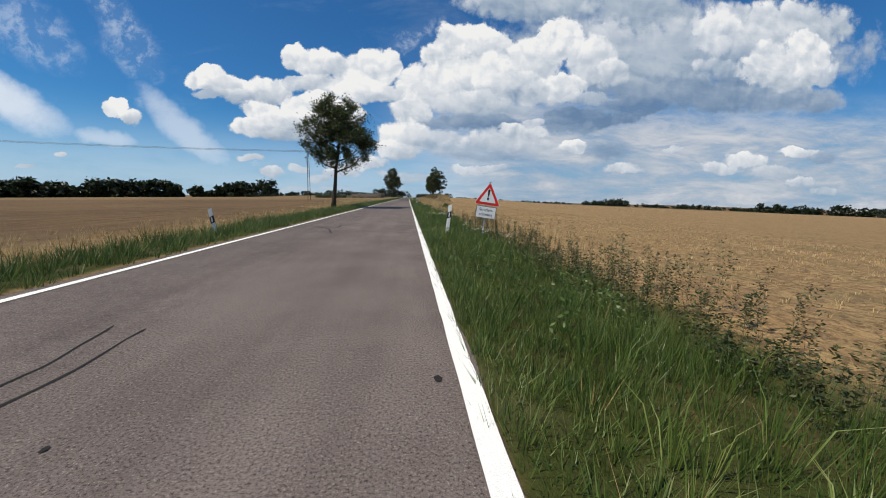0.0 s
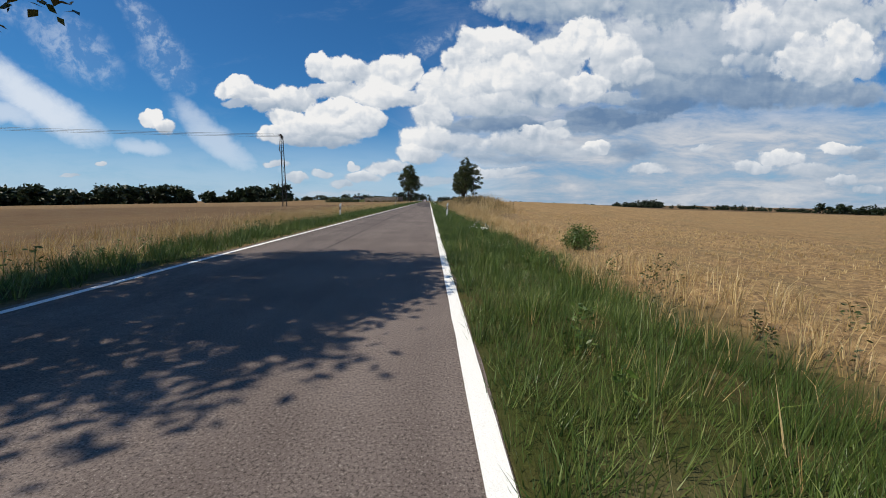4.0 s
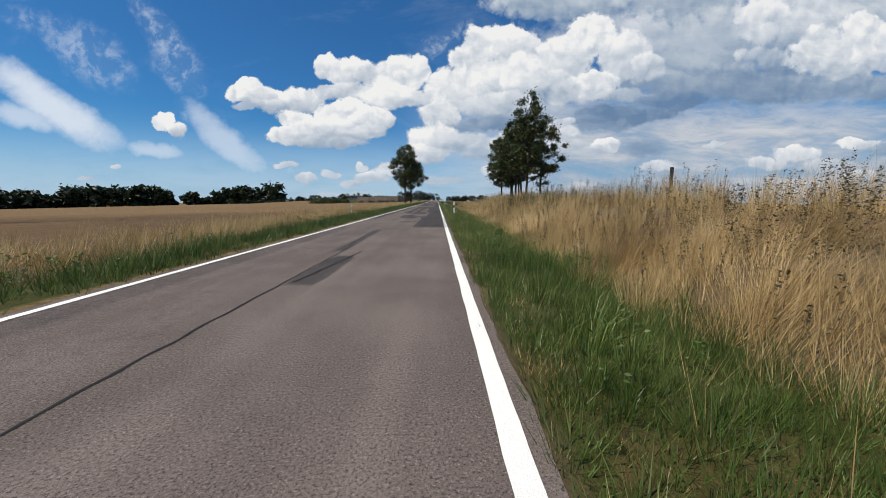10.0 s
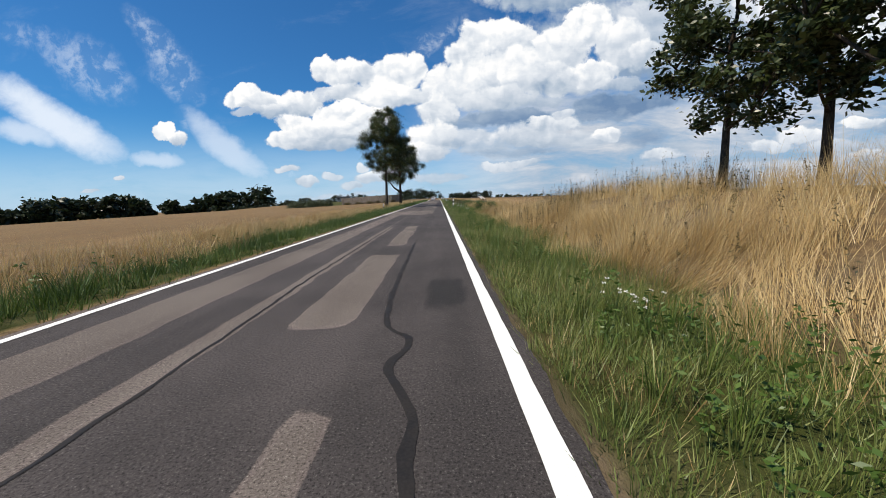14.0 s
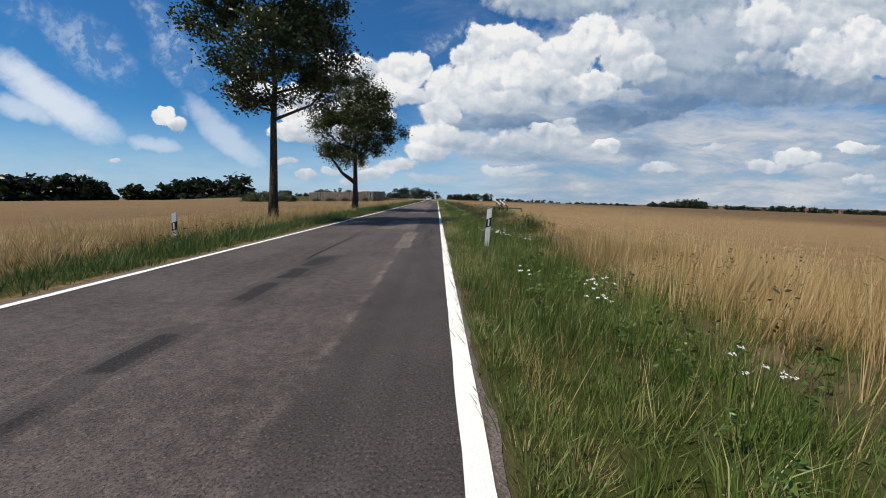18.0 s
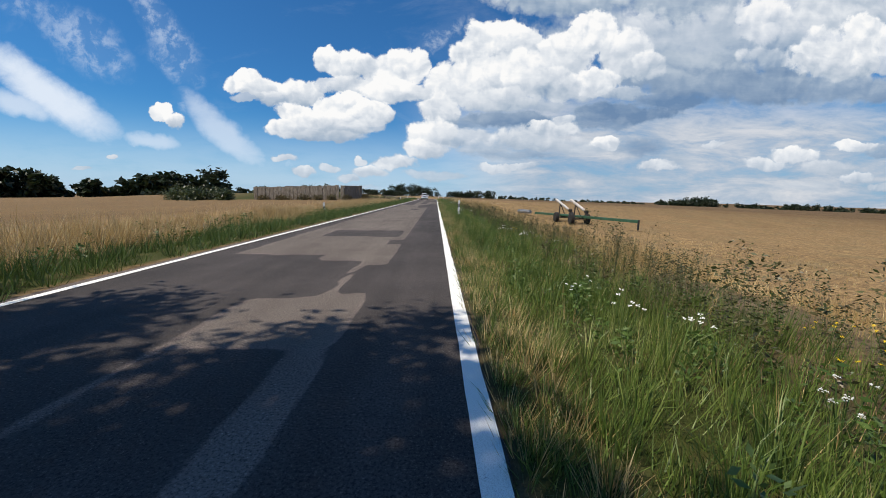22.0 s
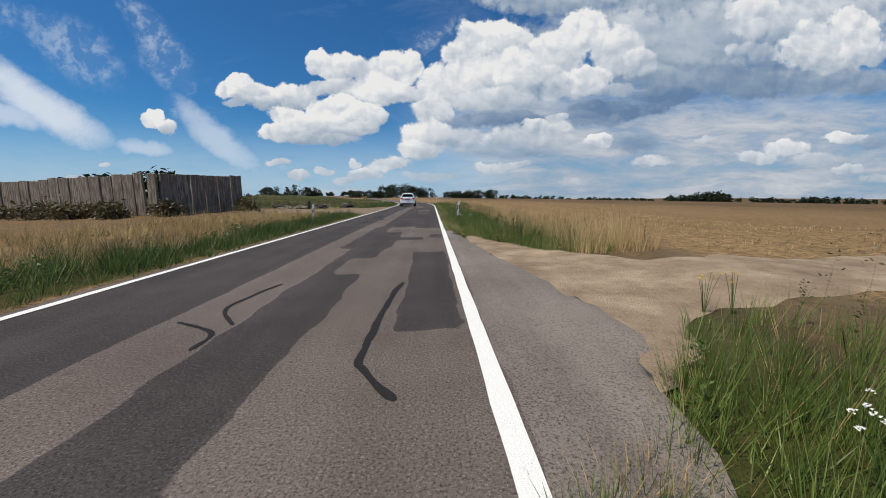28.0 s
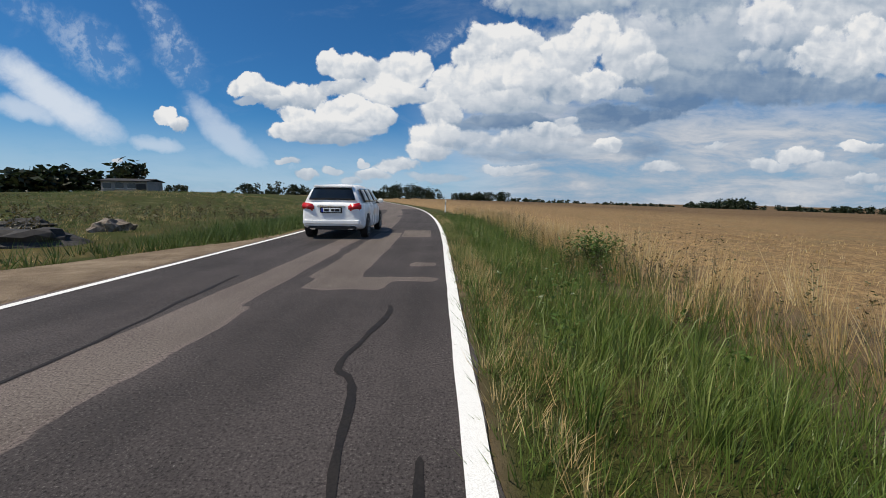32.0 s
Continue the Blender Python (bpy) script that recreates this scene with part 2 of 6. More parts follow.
    heap(-0.015, 0.156, 0.067, 0.047, 1.00, 0.86, 0.35, 0.18)
    heap(0.072, 0.145, 0.096, 0.028, 0.90, 0.64, 0.50, 0.18)
    heap(-0.030, 0.117, 0.064, 0.028, 1.00, 0.78, 0.45, 0.14)
    heap(0.120, 0.122, 0.088, 0.020, 0.80, 0.58, 0.60, 0.14)
    heap(0.244, 0.147, 0.127, 0.034, 0.95, 0.66, 0.50, 0.22)
    heap(0.299, 0.175, 0.074, 0.025, 1.00, 0.80, 0.35, 0.16)
    heap(0.323, 0.199, 0.032, 0.017, 0.90, 0.80, 0.40, 0.10)
    heap(0.348, 0.136, 0.089, 0.026, 0.80, 0.56, 0.60, 0.14)
    heap(0.440, 0.141, 0.054, 0.021, 1.00, 0.90, 0.35, 0.16)
    heap(0.402, 0.124, 0.060, 0.017, 0.70, 0.62, 0.60, 0.10)
    heap(0.201, 0.105, 0.163, 0.014, 0.70, 0.34, 0.80, 0.04)
    heap(0.587, 0.080, 0.061, 0.016, 0.95, 0.84, 0.45, 0.12)
    heap(0.634, 0.101, 0.061, 0.020, 0.60, 0.50, 0.70, 0.10)
    heap(0.707, 0.138, 0.036, 0.011, 0.80, 0.80, 0.50, 0.10)
    heap(0.184, 0.076, 0.092, 0.012, 0.85, 0.80, 0.50, 0.08)
    heap(0.939, 0.126, 0.077, 0.025, 1.00, 0.80, 0.40, 0.20)
    heap(0.860, 0.100, 0.080, 0.017, 0.90, 0.74, 0.50, 0.14)
    heap(1.026, 0.091, 0.087, 0.023, 0.85, 0.58, 0.60, 0.14)
    heap(1.095, 0.149, 0.071, 0.017, 0.95, 0.86, 0.40, 0.14)
    heap(1.164, 0.134, 0.062, 0.017, 0.70, 0.40, 0.70, 0.06)
    heap(1.115, 0.064, 0.053, 0.018, 0.90, 0.78, 0.50, 0.12)
    heap(1.194, 0.040, 0.051, 0.015, 0.85, 0.74, 0.50, 0.10)
    heap(0.994, 0.038, 0.172, 0.018, 0.60, 0.52, 0.80, 0.04)
    heap(0.487, 0.049, 0.182, 0.015, 0.50, 0.60, 0.80, 0.04)
    heap(-0.005, 0.051, 0.103, 0.014, 0.70, 0.74, 0.60, 0.06)
    heap(-0.478, 0.268, 0.050, 0.035, 1.00, 0.95, 0.25, 0.16)
    heap(-0.427, 0.252, 0.056, 0.029, 1.00, 0.82, 0.35, 0.20)
    heap(-0.338, 0.252, 0.070, 0.038, 1.00, 0.90, 0.30, 0.18)
    heap(-0.387, 0.228, 0.087, 0.019, 0.95, 0.66, 0.45, 0.20)
    heap(-0.468, 0.230, 0.042, 0.012, 0.80, 0.62, 0.50, 0.12)
    heap(-0.273, 0.327, 0.031, 0.034, 1.00, 0.95, 0.25, 0.14)
    heap(-0.226, 0.311, 0.050, 0.040, 1.00, 0.88, 0.30, 0.18)
    heap(-0.168, 0.312, 0.036, 0.032, 1.00, 0.92, 0.30, 0.14)
    heap(-0.100, 0.312, 0.059, 0.048, 1.00, 0.93, 0.25, 0.16)
    heap(-0.050, 0.315, 0.037, 0.040, 1.00, 0.95, 0.30, 0.14)
    heap(-0.200, 0.269, 0.099, 0.024, 1.00, 0.72, 0.40, 0.20)
    heap(-0.102, 0.258, 0.088, 0.032, 1.00, 0.80, 0.40, 0.20)
    heap(-0.267, 0.274, 0.042, 0.019, 0.90, 0.82, 0.40, 0.14)
    heap(-0.355, 0.201, 0.059, 0.027, 1.00, 0.92, 0.30, 0.16)
    heap(-0.241, 0.220, 0.071, 0.041, 1.00, 0.94, 0.25, 0.16)
    heap(-0.169, 0.201, 0.066, 0.033, 1.00, 0.90, 0.30, 0.18)
    heap(-0.372, 0.159, 0.065, 0.030, 1.00, 0.88, 0.35, 0.18)
    heap(-0.272, 0.170, 0.134, 0.039, 1.00, 0.76, 0.40, 0.26)
    heap(-0.291, 0.140, 0.120, 0.017, 0.95, 0.62, 0.50, 0.14)
    heap(-0.175, 0.173, 0.051, 0.025, 0.90, 0.74, 0.45, 0.16)
    heap(-0.394, 0.082, 0.037, 0.011, 0.90, 0.80, 0.50, 0.10)
    heap(-0.344, 0.054, 0.035, 0.013, 0.90, 0.78, 0.50, 0.10)
    heap(-0.277, 0.064, 0.035, 0.010, 0.80, 0.78, 0.50, 0.08)
    heap(-0.196, 0.087, 0.020, 0.010, 0.90, 0.84, 0.50, 0.08)
    heap(-0.174, 0.057, 0.049, 0.021, 0.90, 0.78, 0.50, 0.12)
    heap(-0.229, 0.040, 0.035, 0.013, 0.80, 0.72, 0.50, 0.08)
    heap(-0.109, 0.080, 0.064, 0.023, 0.95, 0.84, 0.45, 0.14)
    heap(-0.695, 0.192, 0.030, 0.020, 1.00, 0.92, 0.35, 0.14)
    heap(-0.664, 0.173, 0.028, 0.018, 1.00, 0.80, 0.40, 0.16)
    heap(-0.823, 0.081, 0.017, 0.008, 0.95, 0.88, 0.50, 0.06)
    heap(-0.901, 0.053, 0.033, 0.006, 0.80, 0.80, 0.60, 0.04)
    heap(-0.254, 0.012, 0.131, 0.010, 0.60, 0.76, 0.80, 0.02)
    tone = N.mix(cover, tone, N.ramp(N.math("ADD", shade, N.math("MULTIPLY_ADD", bands, 0.42, N.math("MULTIPLY_ADD", N.noise(flat, 5, 3, 0.55), 0.5, -0.47))), *CLOUD_TONES))
    back = world.node_tree.nodes["Background"]
    N.put(back.inputs[0], tone)
    back.inputs[1].default_value = 1.0


CLOUD_TONES = ((0.0, (0.13, 0.22, 0.37)), (0.25, (0.24, 0.33, 0.46)), (0.45, (0.38, 0.46, 0.56)), (0.65, (0.52, 0.58, 0.66)), (0.85, (0.69, 0.73, 0.78)), (1.0, (0.84, 0.85, 0.86)))
SKY_GAIN, SKY_TINT = 0.077, (0.29, 0.80, 1.22)
build_sky()

# ---- materials ----
def material(name, rough=0.8, metal=0.0, spec=0.3):
    m = bpy.data.materials.new(name)
    m.use_nodes = True
    N = Nodes(m.node_tree)
    b = m.node_tree.nodes["Principled BSDF"]
    b.inputs["Roughness"].default_value, b.inputs["Metallic"].default_value = rough, metal
    b.inputs["Specular IOR Level"].default_value = spec
    at = N.made("ShaderNodeTexCoord").outputs["Object"]
    return m, N, b, at


def bump(N, b, height, strength, distance=0.01):
    n = N.made("ShaderNodeBump")
    n.inputs["Strength"].default_value, n.inputs["Distance"].default_value = strength, distance
    N.put(n.inputs["Height"], height)
    N.link(n.outputs[0], b.inputs["Normal"])


def worn(name, dark, light, scale=6.0, rough=0.8, metal=0.0, relief=0.2, spec=0.3, stain=None):
    """Paint, metal, plastic or concrete with grain and broad stains between two tones."""
    m, N, b, at = material(name, rough, metal, spec)
    grain = N.noise(at, scale * 12, 4, 0.65)
    broad = N.noise(at, scale, 4, 0.6)
    tone = N.mix(N.span(N.math("ADD", N.math("MULTIPLY", grain, 0.45), N.math("MULTIPLY", broad, 0.55)), 0.32, 0.68), dark, light)
    if stain:
        tone = N.mix(N.span(N.noise(at, scale * 0.6, 6, 0.7, 0.8), 0.55, 0.72), tone, stain)
    N.put(b.inputs["Base Color"], tone)
    N.put(b.inputs["Roughness"], N.span(broad, 0.3, 0.7, max(rough - 0.12, 0.05), min(rough + 0.12, 1)))
    bump(N, b, grain, relief, 0.004)
    return m


def asphalt(name, dark, light, chip, chip_share):
    """Asphalt with single stones, tar spots and wheel tracks; the zones on the sheet mark recent and worn coarse
    surfacing, and a left lane dimmed partly for the lens.
    """
    m, N, b, at = material(name, 0.9, 0, 0.22)
    zone = N.made("ShaderNodeAttribute")
    zone.attribute_name = "surface"
    ragged = N.math("MULTIPLY", N.math("SUBTRACT", N.noise(at, 9, 6, 0.72), 0.5), 0.42)
    level = N.math("ADD", zone.outputs["Fac"], ragged)
    newer_or_dimmed = N.span(level, -0.12, -0.38)
    tarry = N.span(level, -0.95, -1.25)
    worn_ = N.span(level, 0.12, 0.38)
    grain = N.noise(at, 58, 5, 0.85)
    stones = N.voronoi(N.vec("ADD", at, N.vec("SCALE", N.noise(at, 30, 2, 0.5, colour=True), 0.05)), 52)
    broad = N.noise(at, 0.55, 5, 0.62)
    tracks = N.noise(N.vec("MULTIPLY", at, (1.3, 0.06, 1)), 1.6, 3)
    vary = N.span(N.math("ADD", N.math("MULTIPLY", broad, 0.6), N.math("MULTIPLY", tracks, 0.4)), 0.36, 0.64)
    tone = N.mix(vary, dark, light)
    tone = N.mix(newer_or_dimmed, tone, N.mix(vary, (0.046, 0.040, 0.039), (0.078, 0.067, 0.065)))
    tone = N.mix(tarry, tone, (0.026, 0.024, 0.024))
    tone = N.mix(worn_, tone, N.mix(vary, (0.118, 0.097, 0.085), (0.168, 0.141, 0.124)))
    bright = N.mix(newer_or_dimmed, N.mix(worn_, chip, (0.36, 0.325, 0.29)), (0.20, 0.185, 0.172))
    tone = N.mix(N.math("MULTIPLY", N.span(stones, 0.22, 0.05), N.math("MULTIPLY_ADD", worn_, 0.3, chip_share)), tone, bright)
    tone = N.mix(N.span(grain, 0.52, 0.38, 0.0, 0.95), tone, N.vec("SCALE", tone, 0.2))
    tone = N.mix(N.span(grain, 0.57, 0.68, 0.0, 0.9), tone, bright)
    spots = N.span(N.noise(at, 2.6, 3, 0.5), 0.72, 0.79, 0, 0.55)
    tone = N.mix(spots, tone, tuple(c * 0.5 for c in dark))
    N.put(b.inputs["Base Color"], tone)
    bump(N, b, N.math("ADD", N.math("MULTIPLY", stones, -0.8), grain), 0.55, 0.004)
    return m


def blades(name, *tones, rough=0.45, shine=0.45):
    """Leaves and stalks: every blade takes its own tone, and thin ones let light through."""
    m, N, b, at = material(name, rough, 0, shine)
    geo = N.made("ShaderNodeNewGeometry")
    step = 1.0 / (len(tones) - 1)
    patch = N.noise(geo.outputs["Position"], 0.55, 4, 0.6)
    pick = N.math("ADD", N.math("MULTIPLY", geo.outputs["Random Per Island"], 0.6), N.span(patch, 0.3, 0.7, 0.0, 0.4))
    tone = N.ramp(pick, *[(k * step, t) for k, t in enumerate(tones)])
    N.put(b.inputs["Base Color"], tone)
    thin = N.made("ShaderNodeBsdfTranslucent")
    N.put(thin.inputs[0], tone)
    both = N.made("ShaderNodeMixShader")
    both.inputs[0].default_value = 0.22
    N.link(b.outputs[0], both.inputs[1])
    N.link(thin.outputs[0], both.inputs[2])
    N.link(both.outputs[0], m.node_tree.nodes["Material Output"].inputs["Surface"])
    return m


def bark_material():
    m, N, b, at = material("bark", 0.92, 0, 0.15)
    ridges = N.noise(N.vec("MULTIPLY", at, (1, 1, 0.22)), 26, 5, 0.65, 0.4)
    tone = N.ramp(ridges, (0.3, (0.018, 0.014, 0.011)), (0.55, (0.07, 0.055, 0.042)), (0.8, (0.15, 0.125, 0.10)))
    N.put(b.inputs["Base Color"], tone)
    bump(N, b, ridges, 0.9, 0.03)
    return m


def ground_material():
    """Stubble field, trampled straw, bare soil and turf, blended by the zones stored on the sheet."""
    m, N, b, at = material("ground_cover", 0.95, 0, 0.1)

    def zone(name):
        n = N.made("ShaderNodeAttribute")
        n.attribute_name = name
        return n.outputs["Fac"]

    broad = N.noise(at, 0.035, 5, 0.6)
    mid = N.noise(at, 0.6, 5, 0.62)
    fine = N.noise(N.vec("MULTIPLY", at, (1.0, 0.35, 1)), 16, 4, 0.7)
    straw_bits = N.noise(at, 55, 3, 0.7)
    rows = N.noise(N.vec("MULTIPLY", at, (1.0, 0.02, 1)), 3.2, 2)
    sum_ = N.math("ADD", N.math("MULTIPLY", fine, 0.45), N.math("ADD", N.math("MULTIPLY", mid, 0.3), N.math("MULTIPLY", rows, 0.25)))
    straw = N.ramp(sum_, (0.30, (0.11, 0.068, 0.036)), (0.44, (0.28, 0.18, 0.085)), (0.58, (0.42, 0.285, 0.135)), (0.75, (0.56, 0.41, 0.22)))
    clods = N.noise(at, 7.5, 4, 0.7, 0.5)
    straw = N.mix(N.span(clods, 0.54, 0.40, 0, 0.85), straw, (0.125, 0.078, 0.042))
    lumps = N.noise(at, 2.2, 4, 0.65, 0.3)
    straw = N.mix(N.span(lumps, 0.50, 0.36, 0, 0.6), straw, (0.19, 0.125, 0.068))
    straw = N.mix(N.span(straw_bits, 0.6, 0.7, 0, 0.6), straw, (0.66, 0.52, 0.30))
    straw = N.mix(N.span(straw_bits, 0.42, 0.32, 0, 0.5), straw, (0.12, 0.08, 0.045))
    brown = N.ramp(sum_, (0.3, (0.045, 0.027, 0.016)), (0.5, (0.112, 0.070, 0.038)), (0.62, (0.18, 0.118, 0.062)), (0.78, (0.29, 0.20, 0.11)))
    field = N.mix(N.math("MULTIPLY", zone("brown"), N.span(broad, 0.3, 0.6, 0.7, 1.0)), straw, brown)
    field = N.mix(N.span(broad, 0.62, 0.72, 0, 0.35), field, brown)
    soil = N.ramp(mid, (0.3, (0.05, 0.037, 0.024)), (0.52, (0.105, 0.078, 0.05)), (0.72, (0.20, 0.150, 0.095)))
    turf = N.ramp(N.math("ADD", N.math("MULTIPLY", mid, 0.6), N.math("MULTIPLY", straw_bits, 0.4)),
                  (0.3, (0.020, 0.024, 0.007)), (0.5, (0.040, 0.050, 0.012)), (0.62, (0.066, 0.076, 0.020)), (0.78, (0.13, 0.11, 0.045)))
    tone = N.mix(N.math("ADD", zone("turf"), N.span(mid, 0.3, 0.7, -0.25, 0.25), clamp=True), field, turf)
    tone = N.mix(N.math("ADD", zone("soil"), N.span(mid, 0.3, 0.7, -0.3, 0.3), clamp=True), tone, soil)
    N.put(b.inputs["Base Color"], tone)
    bump(N, b, N.math("ADD", N.math("MULTIPLY", fine, 0.7), N.math("MULTIPLY", straw_bits, 0.4)), 0.8, 0.06)
    return m


def dirt_material(name, gain):
    m, N, b, at = material(name, 0.95, 0, 0.12)
    mid, fine = N.noise(at, 1.3, 5, 0.65), N.noise(at, 45, 4, 0.7)
    stones = N.voronoi(at, 26)
    tone = N.ramp(N.math("ADD", N.math("MULTIPLY", mid, 0.75), N.math("MULTIPLY", fine, 0.25)),
                  (0.3, (0.14, 0.10, 0.07)), (0.5, (0.27, 0.205, 0.14)), (0.68, (0.42, 0.335, 0.235)))
    tone = N.vec("SCALE", N.mix(N.span(stones, 0.22, 0.1, 0, 0.6), tone, (0.34, 0.31, 0.28)), gain)
    N.put(b.inputs["Base Color"], tone)
    bump(N, b, N.math("SUBTRACT", fine, N.math("MULTIPLY", stones, 0.6)), 0.8, 0.03)
    return m


def line_paint():
    m, N, b, at = material("road_paint", 0.7, 0, 0.3)
    grain, chips = N.noise(at, 180, 2, 0.7), N.noise(at, 15, 6, 0.75)
    worn_zone = N.made("ShaderNodeAttribute")
    worn_zone.attribute_name = "wear"
    bare = N.span(N.math("ADD", chips, N.math("MULTIPLY", worn_zone.outputs["Fac"], 0.16)), 0.66, 0.76)
    tone = N.mix(N.span(grain, 0.3, 0.6), (0.62, 0.61, 0.58), (0.86, 0.86, 0.83))
    N.put(b.inputs["Base Color"], N.mix(bare, tone, (0.31, 0.295, 0.275)))
    bump(N, b, grain, 0.35, 0.003)
    return m


def concrete_material():
    m, N, b, at = material("weathered_concrete", 0.9, 0, 0.2)
    info = N.made("ShaderNodeObjectInfo")
    far = N.vec("ADD", at, N.vec("SCALE", (1.0, 1.0, 1.0), N.math("MULTIPLY", info.outputs["Random"], 60.0)))
    streak = N.noise(N.vec("MULTIPLY", far, (3.0, 3.0, 0.35)), 3.2, 6, 0.68)
    fine = N.noise(far, 34, 4, 0.7)
    tone = N.ramp(streak, (0.28, (0.046, 0.038, 0.031)), (0.45, (0.14, 0.113, 0.09)), (0.6, (0.36, 0.31, 0.255)), (0.78, (0.52, 0.46, 0.39)))
    tone = N.mix(N.math("MULTIPLY", info.outputs["Random"], 0.5), tone, (0.20, 0.165, 0.135))
    tone = N.mix(N.span(fine, 0.58, 0.7, 0, 0.5), tone, (0.08, 0.075, 0.06))
    N.put(b.inputs["Base Color"], tone)
    bump(N, b, N.math("ADD", fine, streak), 0.6, 0.02)
    return m


OLD_ASPHALT = asphalt("old_asphalt", (0.126, 0.101, 0.091), (0.182, 0.149, 0.134), (0.40, 0.37, 0.33), 0.5)
COARSE_ASPHALT = asphalt("coarse_asphalt", (0.18, 0.152, 0.132), (0.26, 0.225, 0.195), (0.32, 0.295, 0.27), 0.55)
BITUMEN = worn("bitumen_seal", (0.006, 0.005, 0.005), (0.022, 0.019, 0.018), 5, 0.8)
ROAD_PAINT = line_paint()
GROUND = ground_material()
DIRT = dirt_material("sandy_dirt", 1.2)
BROWN_DIRT = dirt_material("brown_dirt", 0.8)
BARK = bark_material()
CONCRETE = concrete_material()
GREEN = blades("green_grass", (0.020, 0.041, 0.008), (0.053, 0.095, 0.018), (0.112, 0.166, 0.036), (0.27, 0.30, 0.10))
PALE = blades("pale_grass", (0.040, 0.064, 0.014), (0.105, 0.145, 0.034), (0.19, 0.23, 0.062), (0.40, 0.39, 0.16))
LUSH = blades("lush_grass", (0.028, 0.052, 0.009), (0.078, 0.128, 0.022), (0.150, 0.208, 0.042), (0.33, 0.35, 0.12))
STRAW = blades("dry_grass", (0.21, 0.130, 0.052), (0.43, 0.295, 0.125), (0.60, 0.44, 0.21), (0.75, 0.61, 0.35))
WEED = blades("brown_weeds", (0.025, 0.034, 0.012), (0.065, 0.055, 0.022), (0.14, 0.098, 0.042), (0.085, 0.115, 0.03))
EDGE_WEED = blades("mixed_weeds", (0.030, 0.046, 0.012), (0.060, 0.078, 0.020), (0.115, 0.100, 0.038), (0.085, 0.125, 0.030))
HERB = blades("broad_herbs", (0.035, 0.07, 0.012), (0.075, 0.13, 0.022), (0.13, 0.19, 0.038))
LEAF = blades("tree_leaves", (0.018, 0.029, 0.009), (0.042, 0.060, 0.016), (0.090, 0.105, 0.028), rough=0.4, shine=0.5)
FAR_LEAF = blades("far_leaves", (0.010, 0.018, 0.008), (0.02, 0.033, 0.012), (0.03, 0.045, 0.016))
WHITE_PLASTIC = worn("white_plastic", (0.66, 0.66, 0.63), (0.84, 0.84, 0.82), 4, 0.5, stain=(0.55, 0.53, 0.46))
BLACK_PLASTIC = worn("black_plastic", (0.010, 0.010, 0.011), (0.025, 0.024, 0.024), 8, 0.55)
REFLECTOR = worn("reflector", (0.55, 0.56, 0.58), (0.75, 0.76, 0.78), 30, 0.25)
SIGN_WHITE = worn("sign_white", (0.70, 0.72, 0.74), (0.80, 0.82, 0.83), 5, 0.45)
SIGN_RED = worn("sign_red", (0.52, 0.02, 0.02), (0.68, 0.04, 0.03), 5, 0.45)
GALVANISED = worn("galvanised_steel", (0.25, 0.26, 0.27), (0.45, 0.46, 0.47), 9, 0.5, 0.8)
DARK_STEEL = worn("dark_steel", (0.02, 0.02, 0.022), (0.07, 0.065, 0.062), 6, 0.6, 0.4, stain=(0.10, 0.055, 0.03))
GREEN_PAINT = worn("green_paint", (0.02, 0.06, 0.035), (0.045, 0.12, 0.07), 5, 0.55, stain=(0.09, 0.075, 0.05))
WHITE_METAL = worn("white_metal", (0.58, 0.55, 0.52), (0.80, 0.76, 0.72), 4, 0.55, stain=(0.40, 0.33, 0.27))
RUBBER = worn("rubber", (0.012, 0.012, 0.012), (0.035, 0.033, 0.031), 10, 0.85, relief=0.5)
CAR_WHITE = worn("white_car_paint", (0.85, 0.86, 0.86), (0.89, 0.90, 0.90), 2, 0.22, spec=0.5, relief=0.0)
CAR_GLASS = worn("dark_car_glass", (0.008, 0.010, 0.012), (0.014, 0.017, 0.02), 2, 0.06, spec=0.6, relief=0.0)
TAIL_RED = worn("tail_light_red", (0.35, 0.010, 0.012), (0.55, 0.02, 0.02), 12, 0.15, spec=0.6, relief=0.1)
ALLOY = worn("dark_alloy", (0.12, 0.12, 0.125), (0.28, 0.28, 0.29), 12, 0.35, 0.8)
CHROME = worn("chrome", (0.65, 0.66, 0.67), (0.8, 0.8, 0.8), 12, 0.12, 1.0, relief=0.0)
PLATE_BLUE = worn("plate_blue", (0.01, 0.03, 0.30), (0.02, 0.05, 0.42), 12, 0.4)
CLOD = worn("dry_earth", (0.10, 0.066, 0.038), (0.25, 0.175, 0.10), 9, 0.95, spec=0.1)
PETAL_WHITE = worn("white_petals", (0.70, 0.70, 0.66), (0.85, 0.85, 0.80), 40, 0.7)
PETAL_YELLOW = worn("yellow_petals", (0.62, 0.42, 0.01), (0.80, 0.60, 0.02), 40, 0.7)
STEM = worn("green_stem", (0.04, 0.08, 0.015), (0.08, 0.13, 0.03), 20, 0.7)
ROOFING = worn("dark_roofing", (0.022, 0.022, 0.024), (0.06, 0.055, 0.052), 1.5, 0.8)
FACADE = worn("grey_render", (0.20, 0.19, 0.18), (0.34, 0.32, 0.30), 1.2, 0.85)
PORCELAIN = worn("brown_insulator", (0.06, 0.03, 0.02), (0.12, 0.06, 0.04), 20, 0.3)

rng = np.random.default_rng(7)


